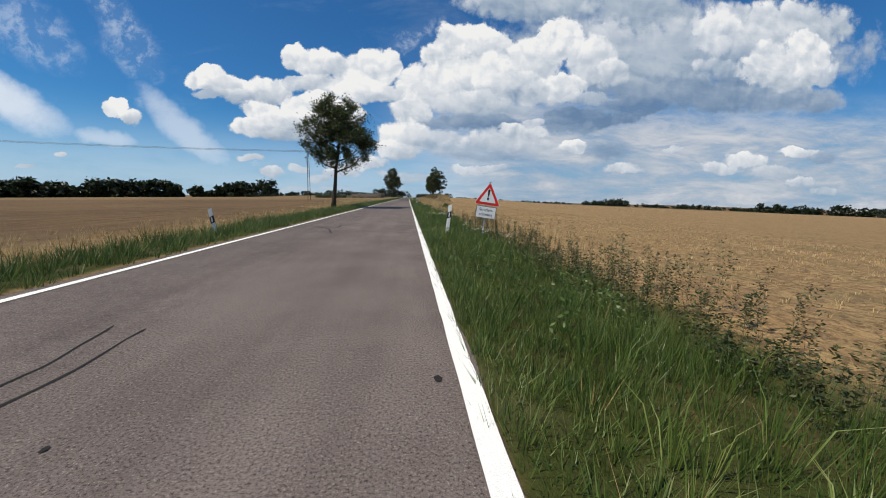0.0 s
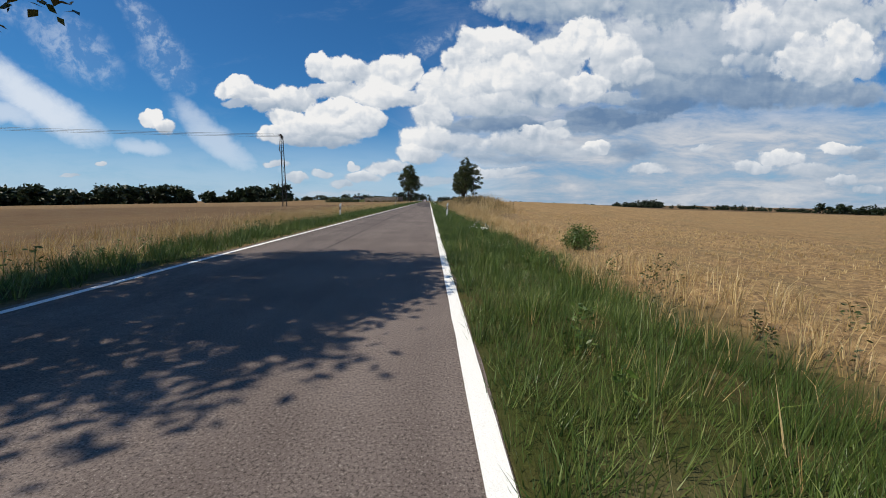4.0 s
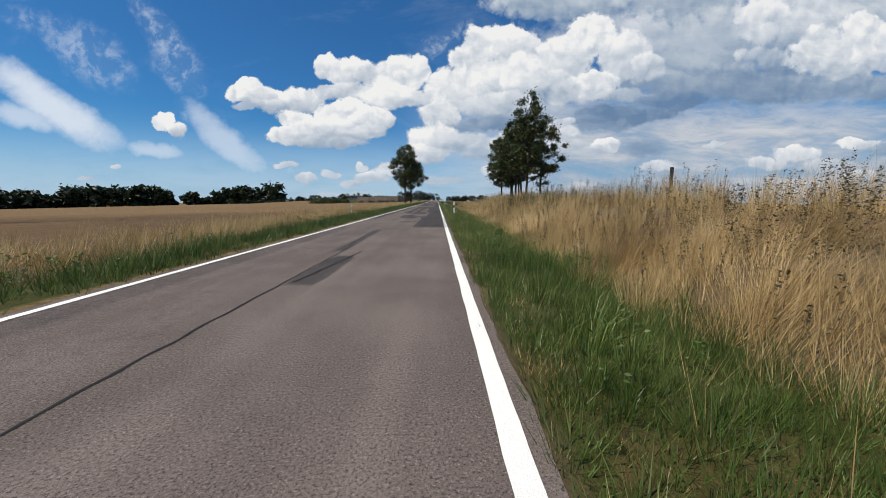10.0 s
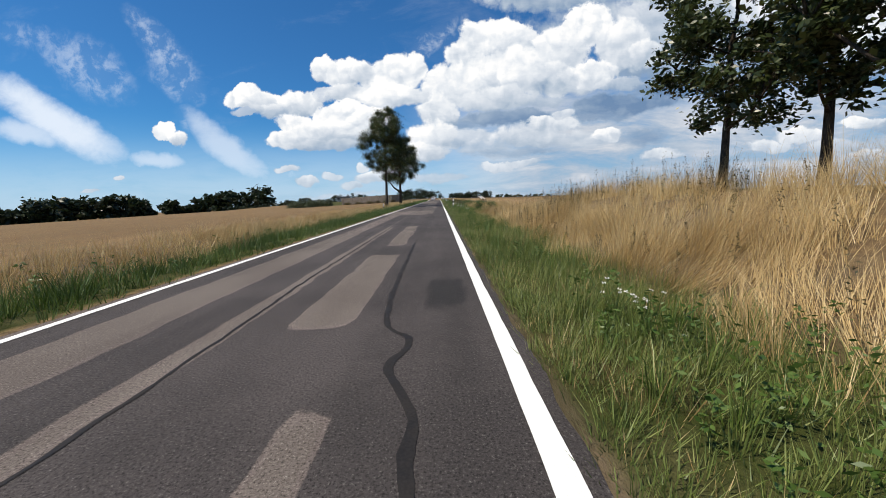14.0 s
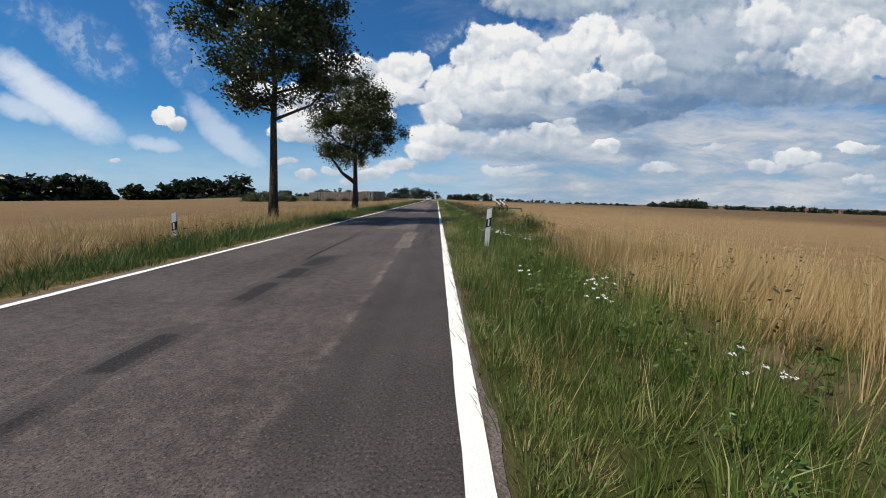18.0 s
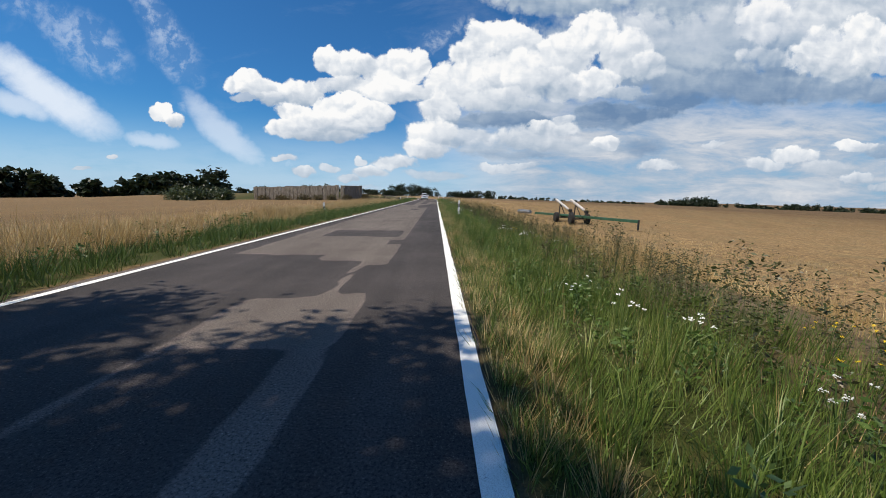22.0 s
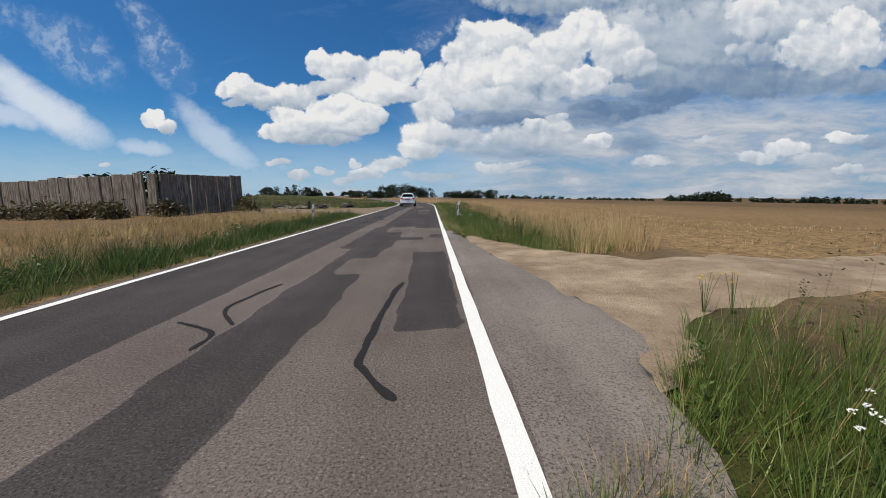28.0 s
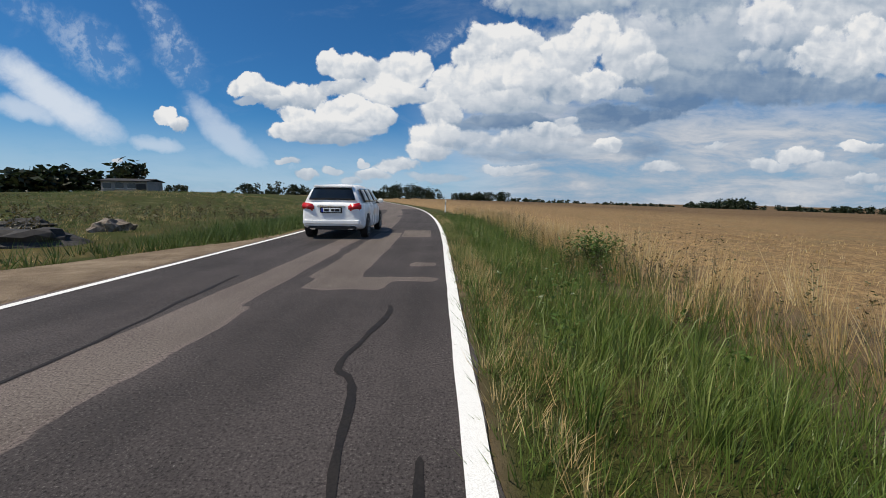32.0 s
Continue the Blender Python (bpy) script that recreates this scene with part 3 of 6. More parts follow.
# ---- mesh helpers ----
def part(name, bm, mat, parent=None, label="", smooth=False):
    me = bpy.data.meshes.new(name)
    bm.to_mesh(me)
    bm.free()
    me.materials.append(mat)
    if smooth:
        me.polygons.foreach_set("use_smooth", [True] * len(me.polygons))
    ob = new(name, me)
    if parent:
        ob.parent = parent
    if label:
        ob["label"] = label
    return ob


def thing(name, label, category, group="", place=None):
    ob = tagged(new(name), label, category, group)
    if place is not None:
        ob.matrix_basis = place
    return ob


def block(size, place=(0, 0, 0), bevel=0.0, turn=None, bm=None, segments=1):
    """A box with bevelled edges, centred on its place."""
    own = bmesh.new()
    bmesh.ops.create_cube(own, size=1)
    bmesh.ops.scale(own, vec=size, verts=own.verts)
    if bevel:
        bmesh.ops.bevel(own, geom=own.edges, offset=bevel, segments=segments, affect="EDGES")
    m = Matrix.Translation(place) @ (turn.to_4x4() if turn else Matrix())
    own.transform(m)
    if bm is None:
        return own
    tmp = bpy.data.meshes.new("joined")
    own.to_mesh(tmp)
    own.free()
    bm.from_mesh(tmp)
    bpy.data.meshes.remove(tmp)
    return bm


def rod(bm, a, b, r0, r1=None, sides=8, cap=True):
    """A tapered round bar from a to b."""
    a, b = Vector(a), Vector(b)
    r1 = r0 if r1 is None else r1
    d = (b - a).normalized()
    s = d.orthogonal().normalized()
    t = d.cross(s)
    rings = []
    for c, r in ((a, r0), (b, r1)):
        rings.append([bm.verts.new(c + r * (math.cos(q) * s + math.sin(q) * t)) for q in (2 * math.pi * k / sides for k in range(sides))])
    for k in range(sides):
        bm.faces.new((rings[0][k], rings[0][(k + 1) % sides], rings[1][(k + 1) % sides], rings[1][k]))
    if cap:
        bm.faces.new(rings[0][::-1])
        bm.faces.new(rings[1])
    return bm


def pipe(bm, points, radii, sides=7):
    """A bent, tapering tube through points."""
    rings = []
    for k, p in enumerate(points):
        d = (points[min(k + 1, len(points) - 1)] - points[max(k - 1, 0)]).normalized()
        s = d.cross(Vector((0.31, 0.95, 0.05))).normalized()
        t = d.cross(s)
        rings.append([bm.verts.new(p + radii[k] * (math.cos(q) * s + math.sin(q) * t)) for q in (2 * math.pi * j / sides for j in range(sides))])
    for a, b in zip(rings, rings[1:]):
        for j in range(sides):
            bm.faces.new((a[j], a[(j + 1) % sides], b[(j + 1) % sides], b[j]))
    bm.faces.new(rings[0][::-1])
    bm.faces.new(rings[-1])
    return bm


def lathe(bm, profile, sides=24, axis="y", centre=(0, 0, 0)):
    """A turned body: profile of (along, radius) about an axis."""
    rings = []
    for along, r in profile:
        ring = []
        for k in range(sides):
            q = 2 * math.pi * k / sides
            c, s = r * math.cos(q), r * math.sin(q)
            p = (along, c, s) if axis == "x" else (c, along, s) if axis == "y" else (c, s, along)
            ring.append(bm.verts.new(Vector(p) + Vector(centre)))
        rings.append(ring)
    for a, b in zip(rings, rings[1:]):
        for k in range(sides):
            bm.faces.new((a[k], a[(k + 1) % sides], b[(k + 1) % sides], b[k]))
    bm.faces.new(rings[0][::-1])
    bm.faces.new(rings[-1])
    return bm


def sheet(name, verts, loops, starts, totals, mat):
    """A mesh straight from arrays, for large counts."""
    me = bpy.data.meshes.new(name)
    me.vertices.add(len(verts))
    me.vertices.foreach_set("co", np.asarray(verts, np.float32).ravel())
    me.loops.add(len(loops))
    me.loops.foreach_set("vertex_index", np.asarray(loops, np.int32))
    me.polygons.add(len(starts))
    me.polygons.foreach_set("loop_start", np.asarray(starts, np.int32))
    me.polygons.foreach_set("loop_total", np.asarray(totals, np.int32))
    me.materials.append(mat)
    me.update(calc_edges=True)
    return new(name, me)


def grown(name, root, height, width, lean, mat, label, category, droop=0.35, simple=False):
    """Upright blades as one object: each a bent strip that ends in a point."""
    n = len(root)
    turn = rng.uniform(0, 2 * np.pi, n)
    side = np.stack([np.cos(turn), np.sin(turn), np.zeros(n)], 1) * (width / 2)[:, None]
    up = np.array([0, 0, 1.0])
    mid = root + lean * 0.35 + up * (height * 0.55)[:, None]
    tip = root + lean + up * (height * (1 - droop * np.clip(np.linalg.norm(lean, axis=1) / np.maximum(height, 0.01), 0, 1)))[:, None]
    low = root - up * 0.03
    verts = np.stack([low - side, low + side, mid + side * 0.8, mid - side * 0.8, tip], 1).reshape(-1, 3)
    if simple:
        verts = np.stack([low - side, low + side, tip], 1).reshape(-1, 3)
        ob = sheet(name, verts, np.arange(3 * n), np.arange(n) * 3, np.full(n, 3), mat)
        return tagged(ob, label, category, kind="stuff")
    base = np.arange(n)[:, None] * 5
    loops = (base + np.array([[0, 1, 2, 3, 3, 2, 4]])).ravel()
    starts = (np.arange(n)[:, None] * 7 + np.array([[0, 4]])).ravel()
    ob = sheet(name, verts, loops, starts, np.tile([4, 3], n), mat)
    return tagged(ob, label, category, kind="stuff")


# ---- lie of the land ----
WIDTH = 4.72


def smooth(a, b, v):
    t = np.clip((np.asarray(v, float) - a) / (b - a), 0, 1)
    return t * t * (3 - 2 * t)


def bend(y):
    """How far the road has swung to the left at y."""
    y = np.asarray(y, float)
    arc = -np.clip(y - 283, 0, 47) ** 2 / (2 * 215)
    on = np.clip(y - 330, 0, None)
    return arc - on * 0.2186 + np.clip(y - 400, 0, None) ** 2 * 0.00045 * (y < 800) 


def land(x, y):
    """Height of the ground."""
    x, y = np.asarray(x, float), np.asarray(y, float)
    d = x - bend(y)
    r = np.clip(d - 0.2, 0, None)
    l = np.clip(-d - WIDTH - 0.2, 0, None)
    gate = smooth(240.5, 243.0, y) * (1 - smooth(253.0, 256.0, y))
    z = -0.008 - 0.06 * smooth(0.1, 0.6, r) - 0.17 * smooth(1.0, 2.4, r) * (1 - gate) + 0.10 * smooth(2.6, 4.2, r)
    z = z + 1.15 * smooth(2.3, 6.5, r) * smooth(58, 84, y) * (1 - smooth(131, 146, y)) * (1 - 0.6 * smooth(14, 40, r))
    z = z - 0.14 * smooth(0.5, 2.0, l) * (1 - smooth(264, 272, y)) + 0.10 * smooth(2.2, 4.0, l) * smooth(36, 60, y) * (1 - smooth(255, 266, y))
    z = z + 1.7 * smooth(6, 26, l) * smooth(284, 318, y) * (1 - smooth(60, 140, l))
    z = z - 0.85 * smooth(2.6, 9, r) * smooth(150, 195, y) * (1 - smooth(216, 238, y))
    z = z - 0.022 * np.clip(r - 14, 0, 1500) - 0.022 * np.clip(l - 14, 0, 1500)
    rough = 0.035 * np.sin(x * 0.9 + 1.3 * np.sin(y * 0.31)) * np.sin(y * 0.7 + x * 0.2)
    z = z - 0.035 * gate * smooth(0.0, 0.1, d) * (1 - smooth(1.6, 2.6, r))
    off = (r > 0.4) | (l > 0.4)
    z = z + np.where(off, rough, 0)
    return np.where((d > -WIDTH - 0.15) & (d < 0.06), -0.06, z)


def spaced(*runs):
    out = []
    for a, b, step in runs:
        out.extend(np.arange(a, b, step))
    return np.array(out + [runs[-1][1]])


def build_ground():
    gx = spaced((-2600, -600, 200), (-600, -140, 40), (-140, -40, 8), (-40, -14, 2), (-14, -5.2, 0.4), (-5.2, -4.4, 0.1), (-4.4, 0, 0.55), (0, 0.6, 0.1), (0.6, 8, 0.3), (8, 20, 1), (20, 60, 5), (60, 200, 20), (200, 600, 50), (600, 2600, 200))
    gy = spaced((-60, 300, 1.0), (300, 420, 2.5), (420, 800, 20), (800, 3600, 140))
    X, Y = np.meshgrid(gx, gy)
    follow = bend(Y) * np.clip(1 - np.abs(X) / 400, 0, 1)
    X = X + follow
    Z = land(X, Y)
    nx, ny = len(gx), len(gy)
    i = (np.arange(ny - 1)[:, None] * nx + np.arange(nx - 1)[None]).ravel()
    loops = np.stack([i, i + 1, i + nx + 1, i + nx], 1).ravel()
    k = np.arange(len(i))
    ob = sheet("ground", np.stack([X, Y, Z], -1).reshape(-1, 3), loops, k * 4, np.full(len(i), 4), GROUND)
    ob.data.polygons.foreach_set("use_smooth", [True] * len(k))
    d = X - bend(Y)
    r, l = d, -d - WIDTH
    turf = np.where(d > 0, (1 - smooth(2.6, 3.6, r + 0.0 * Y)) * smooth(-0.1, 0.04, r), (1 - smooth(2.0, 3.2, l)) * smooth(0.2, 0.5, l))
    turf = np.maximum(turf, smooth(276, 286, Y) * (1 - smooth(380, 460, Y)) * smooth(0.5, 2, l) * (1 - smooth(45, 70, l)))
    shift = 0.16 * smooth(66, 80, Y) * (1 - smooth(142, 165, Y)) + 0.06 * smooth(165, 180, Y)
    soil = np.where(d > 0, (0.15 + 0.6 * smooth(60, 78, Y)) * (1 - smooth(0.06 + shift, 0.16 + shift, r)), 0.8 * (1 - smooth(0.2, 0.4, l)))
    brown = np.where(d > 0, smooth(200, 240, Y) * (0.25 * smooth(6, 14, r) + 0.65 * smooth(16, 70, r)), 1.0 * smooth(3.2, 6, l) * (1 - smooth(110, 150, Y)))
    brown = np.maximum(brown, np.where(d > 0, smooth(50, 80, r) * smooth(130, 170, Y), 0.6 * smooth(7, 11, l)))
    litter = np.where(d > 0, smooth(2.0, 2.8, r) * ((1 - smooth(6.0, 7.5, r)) * smooth(58, 66, Y) * (1 - smooth(138, 146, Y)) + (1 - smooth(4.0, 5.5, r)) * smooth(140, 150, Y) * (1 - smooth(300, 320, Y))), smooth(2.0, 3.0, l) * (1 - smooth(4.5, 6.5, l)) * smooth(35, 55, Y) * (1 - smooth(250, 262, Y)))
    soil = np.maximum(soil, 0.75 * litter)
    for name, v in (("turf", turf), ("soil", soil), ("brown", brown)):
        ob.data.attributes.new(name, "FLOAT", "POINT").data.foreach_set("value", np.asarray(v, np.float32).ravel())
    tagged(ob, "flat stubble fields and grassy verges beside the road", "ground", kind="structure")
    return ob


build_ground()


# ---- the road ----
def ribbon(name, x0, x1, y0, y1, z, mat, step=0.5, wobble=0.0, parent=None, label="", wear=None):
    """A strip of road surface with slightly uneven edges; x is measured from the edge line."""
    n = max(2, int((y1 - y0) / step) + 1)
    ys = np.linspace(y0, y1, n)
    seed = (x0 * 13.7 + y0 * 3.1) % 50
    jag = lambda s: wobble * np.array([noise.noise((s, v * 1.7, seed)) + 0.6 * noise.noise((s, v * 6.3, seed)) for v in ys])
    far_edge = x1(ys) if callable(x1) else x1
    a, b = x0 + jag(1.1) + bend(ys), far_edge + jag(7.7) + bend(ys)
    cols = max(2, int((float(np.mean(far_edge)) - x0) / 0.6) + 1)
    t = np.linspace(0, 1, cols)
    X = a[:, None] * (1 - t) + b[:, None] * t
    Y = np.repeat(ys[:, None], cols, 1)
    if wobble:
        tilt = wobble * 1.6 * np.array([noise.noise((v * 2.3, y0, 3.3)) for v in np.linspace(0, 3, cols)])
        Y[0] += tilt
        Y[-1] += tilt[::-1]
    i = (np.arange(n - 1)[:, None] * cols + np.arange(cols - 1)[None]).ravel()
    loops = np.stack([i, i + 1, i + cols + 1, i + cols], 1).ravel()
    ob = sheet(name, np.stack([X, Y, np.full_like(X, z)], -1).reshape(-1, 3), loops, np.arange(len(i)) * 4, np.full(len(i), 4), mat)
    if wear is not None:
        w = np.repeat(wear(ys)[:, None], cols, 1)
        ob.data.attributes.new("wear", "FLOAT", "POINT").data.foreach_set("value", np.asarray(w, np.float32).ravel())
    if parent:
        ob.parent = parent
    if label:
        ob["label"] = label
    return ob




def tar_edge(ys):
    """How far the asphalt reaches past the edge line."""
    return 0.085 + 0.08 * smooth(66, 80, ys) * (1 - smooth(142, 165, ys))


# the surface in zones: tone (-1 newer and dark, 0 old, 1 worn and pale), from, to across; from, to along
ZONES = (
    # first two: left lane coloured darker, partly for the lens's corner falloff
    (-0.19, -4.72, -2.7, -60.0, 60.0), (-0.17, -4.72, -2.8, 60.0, 100.0), (-0.22, -2.95, -2.45, 58.0, 68.0), (-0.9, -2.55, -2.15, 89.4, 91.6),
    (-0.25, -4.72, -4.15, 60.0, 101.0), (-0.35, -2.85, -2.55, 92.5, 99.0), (0.4, -4.4, -1.5, 100.2, 104.4), (-1, -1.45, 0.3, 100.3, 146.0), (0.6, -3.3, -1.4, 104.4, 108.4), (-0.6, -3.5, -3.0, 103.9, 105.9), (-1, -2.5, -1.5, 104.2, 104.7),
    (-0.9, -2.75, -1.8, 108.2, 110.5), (-0.8, -3.0, -1.4, 109.5, 111.3), (0.6, -4.15, -3.0, 104.0, 118.0), (-0.85, -3.0, -2.1, 110.8, 113.2), (1, -2.0, -1.18, 111.25, 117.2), (-0.8, -2.75, -2.1, 113.2, 114.1), (-1, -4.72, -4.2, 108.0, 146.0), (-0.9, -2.6, -1.3, 115.4, 117.3),
    (-0.8, -2.65, -1.2, 117.2, 145.0), (0.8, -1.37, -1.14, 118.4, 119.7), (1, -2.0, -1.42, 121.3, 125.8), (0.8, -1.9, -1.45, 127.5, 134.0), (0.5, -4.15, -3.45, 118.5, 131.0), (-1.15, -1.2, -0.15, 101.0, 101.6), (-0.7, -3.4, -2.75, 118.0, 146.0), (0.35, -2.74, -2.5, 118.0, 134.0), (-1.3, -0.66, -0.22, 121.8, 123.2),
    (0.9, -2.9, -1.12, 145.8, 150.6), (0.5, -1.35, -1.05, 150.4, 152.8), (-0.38, -1.05, 0.1, 146.0, 182.0), (-0.29, -4.72, -1.05, 152.8, 168.2), (-1.3, -2.6, -2.36, 155.2, 156.1), (-1.3, -2.6, -2.3, 157.0, 158.0), (-1.3, -2.6, -2.25, 158.3, 159.1), (-1.2, -2.6, -2.15, 159.3, 160.4), (-1.2, -2.5, -2.3, 154.4, 155.0),
    (0.7, -1.18, -0.9, 161.9, 165.7), (0.9, -2.34, -1.1, 167.3, 172.5), (-0.8, -2.34, -1.0, 172.5, 182.0), (-0.5, -4.72, -2.4, 168.2, 199.0), (0.9, -2.5, -1.46, 182.1, 187.4), (0.6, -1.46, -0.95, 184.6, 187.0), (-1, -1.04, 0.1, 182.0, 196.0), (-0.8, -2.3, -1.4, 187.6, 191.4), (0.8, -2.3, -1.1, 191.4, 212.0), (-1, -2.85, -1.58, 192.8, 195.4), (-1, -1.5, 0.1, 193.0, 195.0),
    (0.55, -4.15, -1.1, 196.0, 234.5), (-1, -1.08, 0.1, 194.8, 235.0), (-0.9, -3.5, -1.3, 199.3, 201.2), (-0.9, -1.45, -0.85, 197.7, 198.6), (-0.8, -2.3, -1.7, 219.0, 220.8), (-0.8, -1.9, -1.3, 223.0, 225.5), (-0.6, -4.72, -4.2, 190.0, 256.0),
    (-1, -2.1, 0.1, 226.0, 234.75), (0.8, -2.75, -1.4, 231.0, 238.0), (-1, -2.1, -1.2, 227.5, 234.7), (-1, -1.4, 0.1, 234.7, 237.0), (-1, -1.1, 0.1, 236.8, 238.7), (0.8, -2.8, 0.1, 238.7, 251.0), (0.8, -1.45, -1.08, 236.9, 239.0), (-1, -2.28, -1.5, 237.75, 254.0), (0.9, -1.95, -1.42, 247.1, 248.5), (-1, -1.2, -0.5, 239.7, 241.0), (-1, -0.78, -0.1, 244.5, 249.4), (-0.9, -4.72, -3.0, 234.0, 251.0),
    (0.27, -3.0, -2.4, 243.0, 254.5), (0.8, -1.45, 0.1, 250.6, 255.6), (-1, -1.38, -0.62, 251.55, 252.4), (-1, -2.55, -1.35, 250.0, 256.2), (-0.8, -0.48, -0.08, 252.1, 253.2), (0.7, -1.95, -1.3, 253.9, 255.9), (-0.9, -4.72, -3.05, 251.0, 276.6), (0.27, -3.0, -2.55, 251.0, 256.0), (0.8, -3.0, -2.3, 256.9, 257.4),
    (-1, -2.35, 0.1, 256.2, 299.5), (-1, -1.0, 0.1, 255.4, 258.0), (0.3, -2.85, -2.35, 257.0, 283.0), (0.5, -2.5, -2.2, 276.0, 278.8), (-1.3, -3.1, -2.85, 260.4, 261.4), (-1.3, -3.6, -3.15, 262.3, 264.3), (1, -1.37, -0.6, 267.3, 267.75), (1, -1.36, -0.66, 267.9, 268.3), (0.32, -1.38, -1.24, 268.3, 271.2), (1, -1.3, -0.6, 271.3, 271.7), (0.35, -1.40, -1.26, 269.6, 272.4), (1, -1.42, -0.6, 272.3, 273.0), (1, -0.95, -0.6, 272.9, 273.9), (1, -1.4, -1.1, 273.5, 273.9),
    (-1, -4.72, -2.95, 276.6, 310.0), (1, -1.95, -0.9, 279.65, 280.3), (1, -0.95, -0.2, 280.1, 280.42), (0.9, -2.1, -1.35, 280.3, 287.5), (1, -0.68, -0.22, 281.3, 281.75), (0.9, -1.3, -0.4, 286.2, 288.5), (0.7, -3.0, -1.9, 288.0, 298.0), (-0.9, -1.9, -0.1, 290.0, 312.0), (0.6, -3.2, -2.2, 298.0, 316.0))


def surface_tone(d, y):
    """The zone's tone at a distance d from the edge line, with edges that wander a little."""
    wander = lambda s: 0.011 * (np.sin(y * 3.1 + s) + np.sin(y * 7.7 + 2.3 * s) + np.sin(y * 1.3 + d * 4.0 + s)) 
    tilt = 0.05 * np.sin(d * 2.3 + 0.4 * y) + 0.03 * np.sin(d * 9.0 + y * 1.7)
    out = 0.12 * np.sin(y * 0.13) + 0 * d
    for k, (tone, x0, x1, y0, y1) in enumerate(ZONES):
        e = d + wander(k)
        w = smooth(x0 - 0.05, x0 + 0.05, e) * (1 - smooth(x1 - 0.05, x1 + 0.05, e)) * smooth(y0 - 0.12, y0 + 0.12, y + tilt) * (1 - smooth(y1 - 0.12, y1 + 0.12, y - tilt))
        out = out + (tone - out) * w
    return out


def build_road():
    ys = spaced((-60, 98, 0.5), (98, 300, 0.17), (300, 330, 0.5), (330, 760, 2.0))
    t = np.linspace(0, 1, 58)
    a, b = -WIDTH - 0.2 + 0.03 * np.sin(ys * 2.7) * np.sin(ys * 0.9), tar_edge(ys) + 0.022 * np.sin(ys * 3.3) * np.sin(ys * 1.1 + 1) + 0.012 * np.sin(ys * 8.7)
    D = a[:, None] * (1 - t) + b[:, None] * t
    Y = np.repeat(ys[:, None], len(t), 1)
    i = (np.arange(len(ys) - 1)[:, None] * len(t) + np.arange(len(t) - 1)[None]).ravel()
    loops = np.stack([i, i + 1, i + len(t) + 1, i + len(t)], 1).ravel()
    ob = sheet("road", np.stack([D + bend(Y), Y, 0 * D], -1).reshape(-1, 3), loops, np.arange(len(i)) * 4, np.full(len(i), 4), OLD_ASPHALT)
    ob.data.attributes.new("surface", "FLOAT", "POINT").data.foreach_set("value", np.asarray(surface_tone(D, Y), np.float32).ravel())
    return tagged(ob, "narrow country road of patched grey asphalt", "road", kind="structure")


road = build_road()


def line_wear(ys):
    return smooth(99.5, 100.5, ys) * (1 - smooth(108, 113, ys)) * 1.4 + 0.25 * smooth(236, 240, ys)


ribbon("edge_line", -0.068, 0.068, -60, 700, 0.007, ROAD_PAINT, 0.25, 0.008, road, "solid white painted edge line", line_wear)
ribbon("edge_line", -WIDTH - 0.06, -WIDTH + 0.06, -60, 700, 0.007, ROAD_PAINT, 0.4, 0.008, road, "solid white painted edge line", lambda ys: 0.2 + 0 * ys)

def seal(points, width=0.055):
    """A poured bitumen line along a crack."""
    pts = [Vector((x, y, 0.004)) for x, y in points]
    path = []
    for k in range(len(pts) - 1):
        p0, p1, p2, p3 = pts[max(k - 1, 0)], pts[k], pts[k + 1], pts[min(k + 2, len(pts) - 1)]
        steps = max(3, int((p2 - p1).length / 0.07))
        for s in range(steps):
            t = s / steps
            path.append(0.5 * (2 * p1 + (p2 - p0) * t + (2 * p0 - 5 * p1 + 4 * p2 - p3) * t * t + (3 * p1 - p0 - 3 * p2 + p3) * t ** 3))
    path.append(pts[-1])
    bm, last = bmesh.new(), None
    for k, p in enumerate(path):
        d = (path[min(k + 1, len(path) - 1)] - path[max(k - 1, 0)]).normalized()
        s = Vector((d.y, -d.x, 0))
        shift = s * 0.03 * noise.noise((p.x * 2.0, p.y * 3.1, 0.4))
        w = width * (0.42 + 0.22 * noise.noise((p.x * 5, p.y * 4, 2.2)) + 0.16 * noise.noise((p.x * 21, p.y * 17, 5.2)))
        if k in (0, len(path) - 1):
            w *= 0.35
        pair = (bm.verts.new(p + shift - s * w), bm.verts.new(p + shift + s * w))
        if last:
            bm.faces.new((last[0], last[1], pair[1], pair[0]))
        last = pair
    part("crack_seal", bm, BITUMEN, road, "black poured bitumen crack seal")


seal([(-0.95, 102.3), (-0.81, 102.8), (-0.93, 103.6), (-0.72, 105.2), (-0.69, 106.5), (-0.39, 110.1)], 0.075)
seal([(-0.74, 117.0), (-0.68, 119.4), (-0.91, 120.3), (-0.79, 120.8), (-1.1, 121.9), (-1.2, 127.9)], 0.075)
seal([(-0.7, 143.5), (-0.8, 145.9), (-0.79, 146.7), (-0.51, 147.4), (-0.48, 148.1)], 0.07)
seal([(-0.52, 163.8), (-0.46, 164.7), (-0.27, 165.2), (-0.4, 166.1), (-0.36, 168.2)], 0.06)
seal([(-0.78, 179.5), (-0.78, 181.4)], 0.035)
seal([(-0.92, 201.0), (-0.71, 201.9), (-0.84, 203.9)])
seal([(-0.24, 199.9), (-0.22, 200.7), (-0.16, 201.2), (-0.21, 201.6)])
seal([(-0.79, 209.4), (-0.77, 209.9), (-0.44, 210.4), (-0.48, 211.1)], 0.045)
seal([(-0.9, 213.9), (-0.93, 216.0), (-0.85, 219.5)], 0.05)
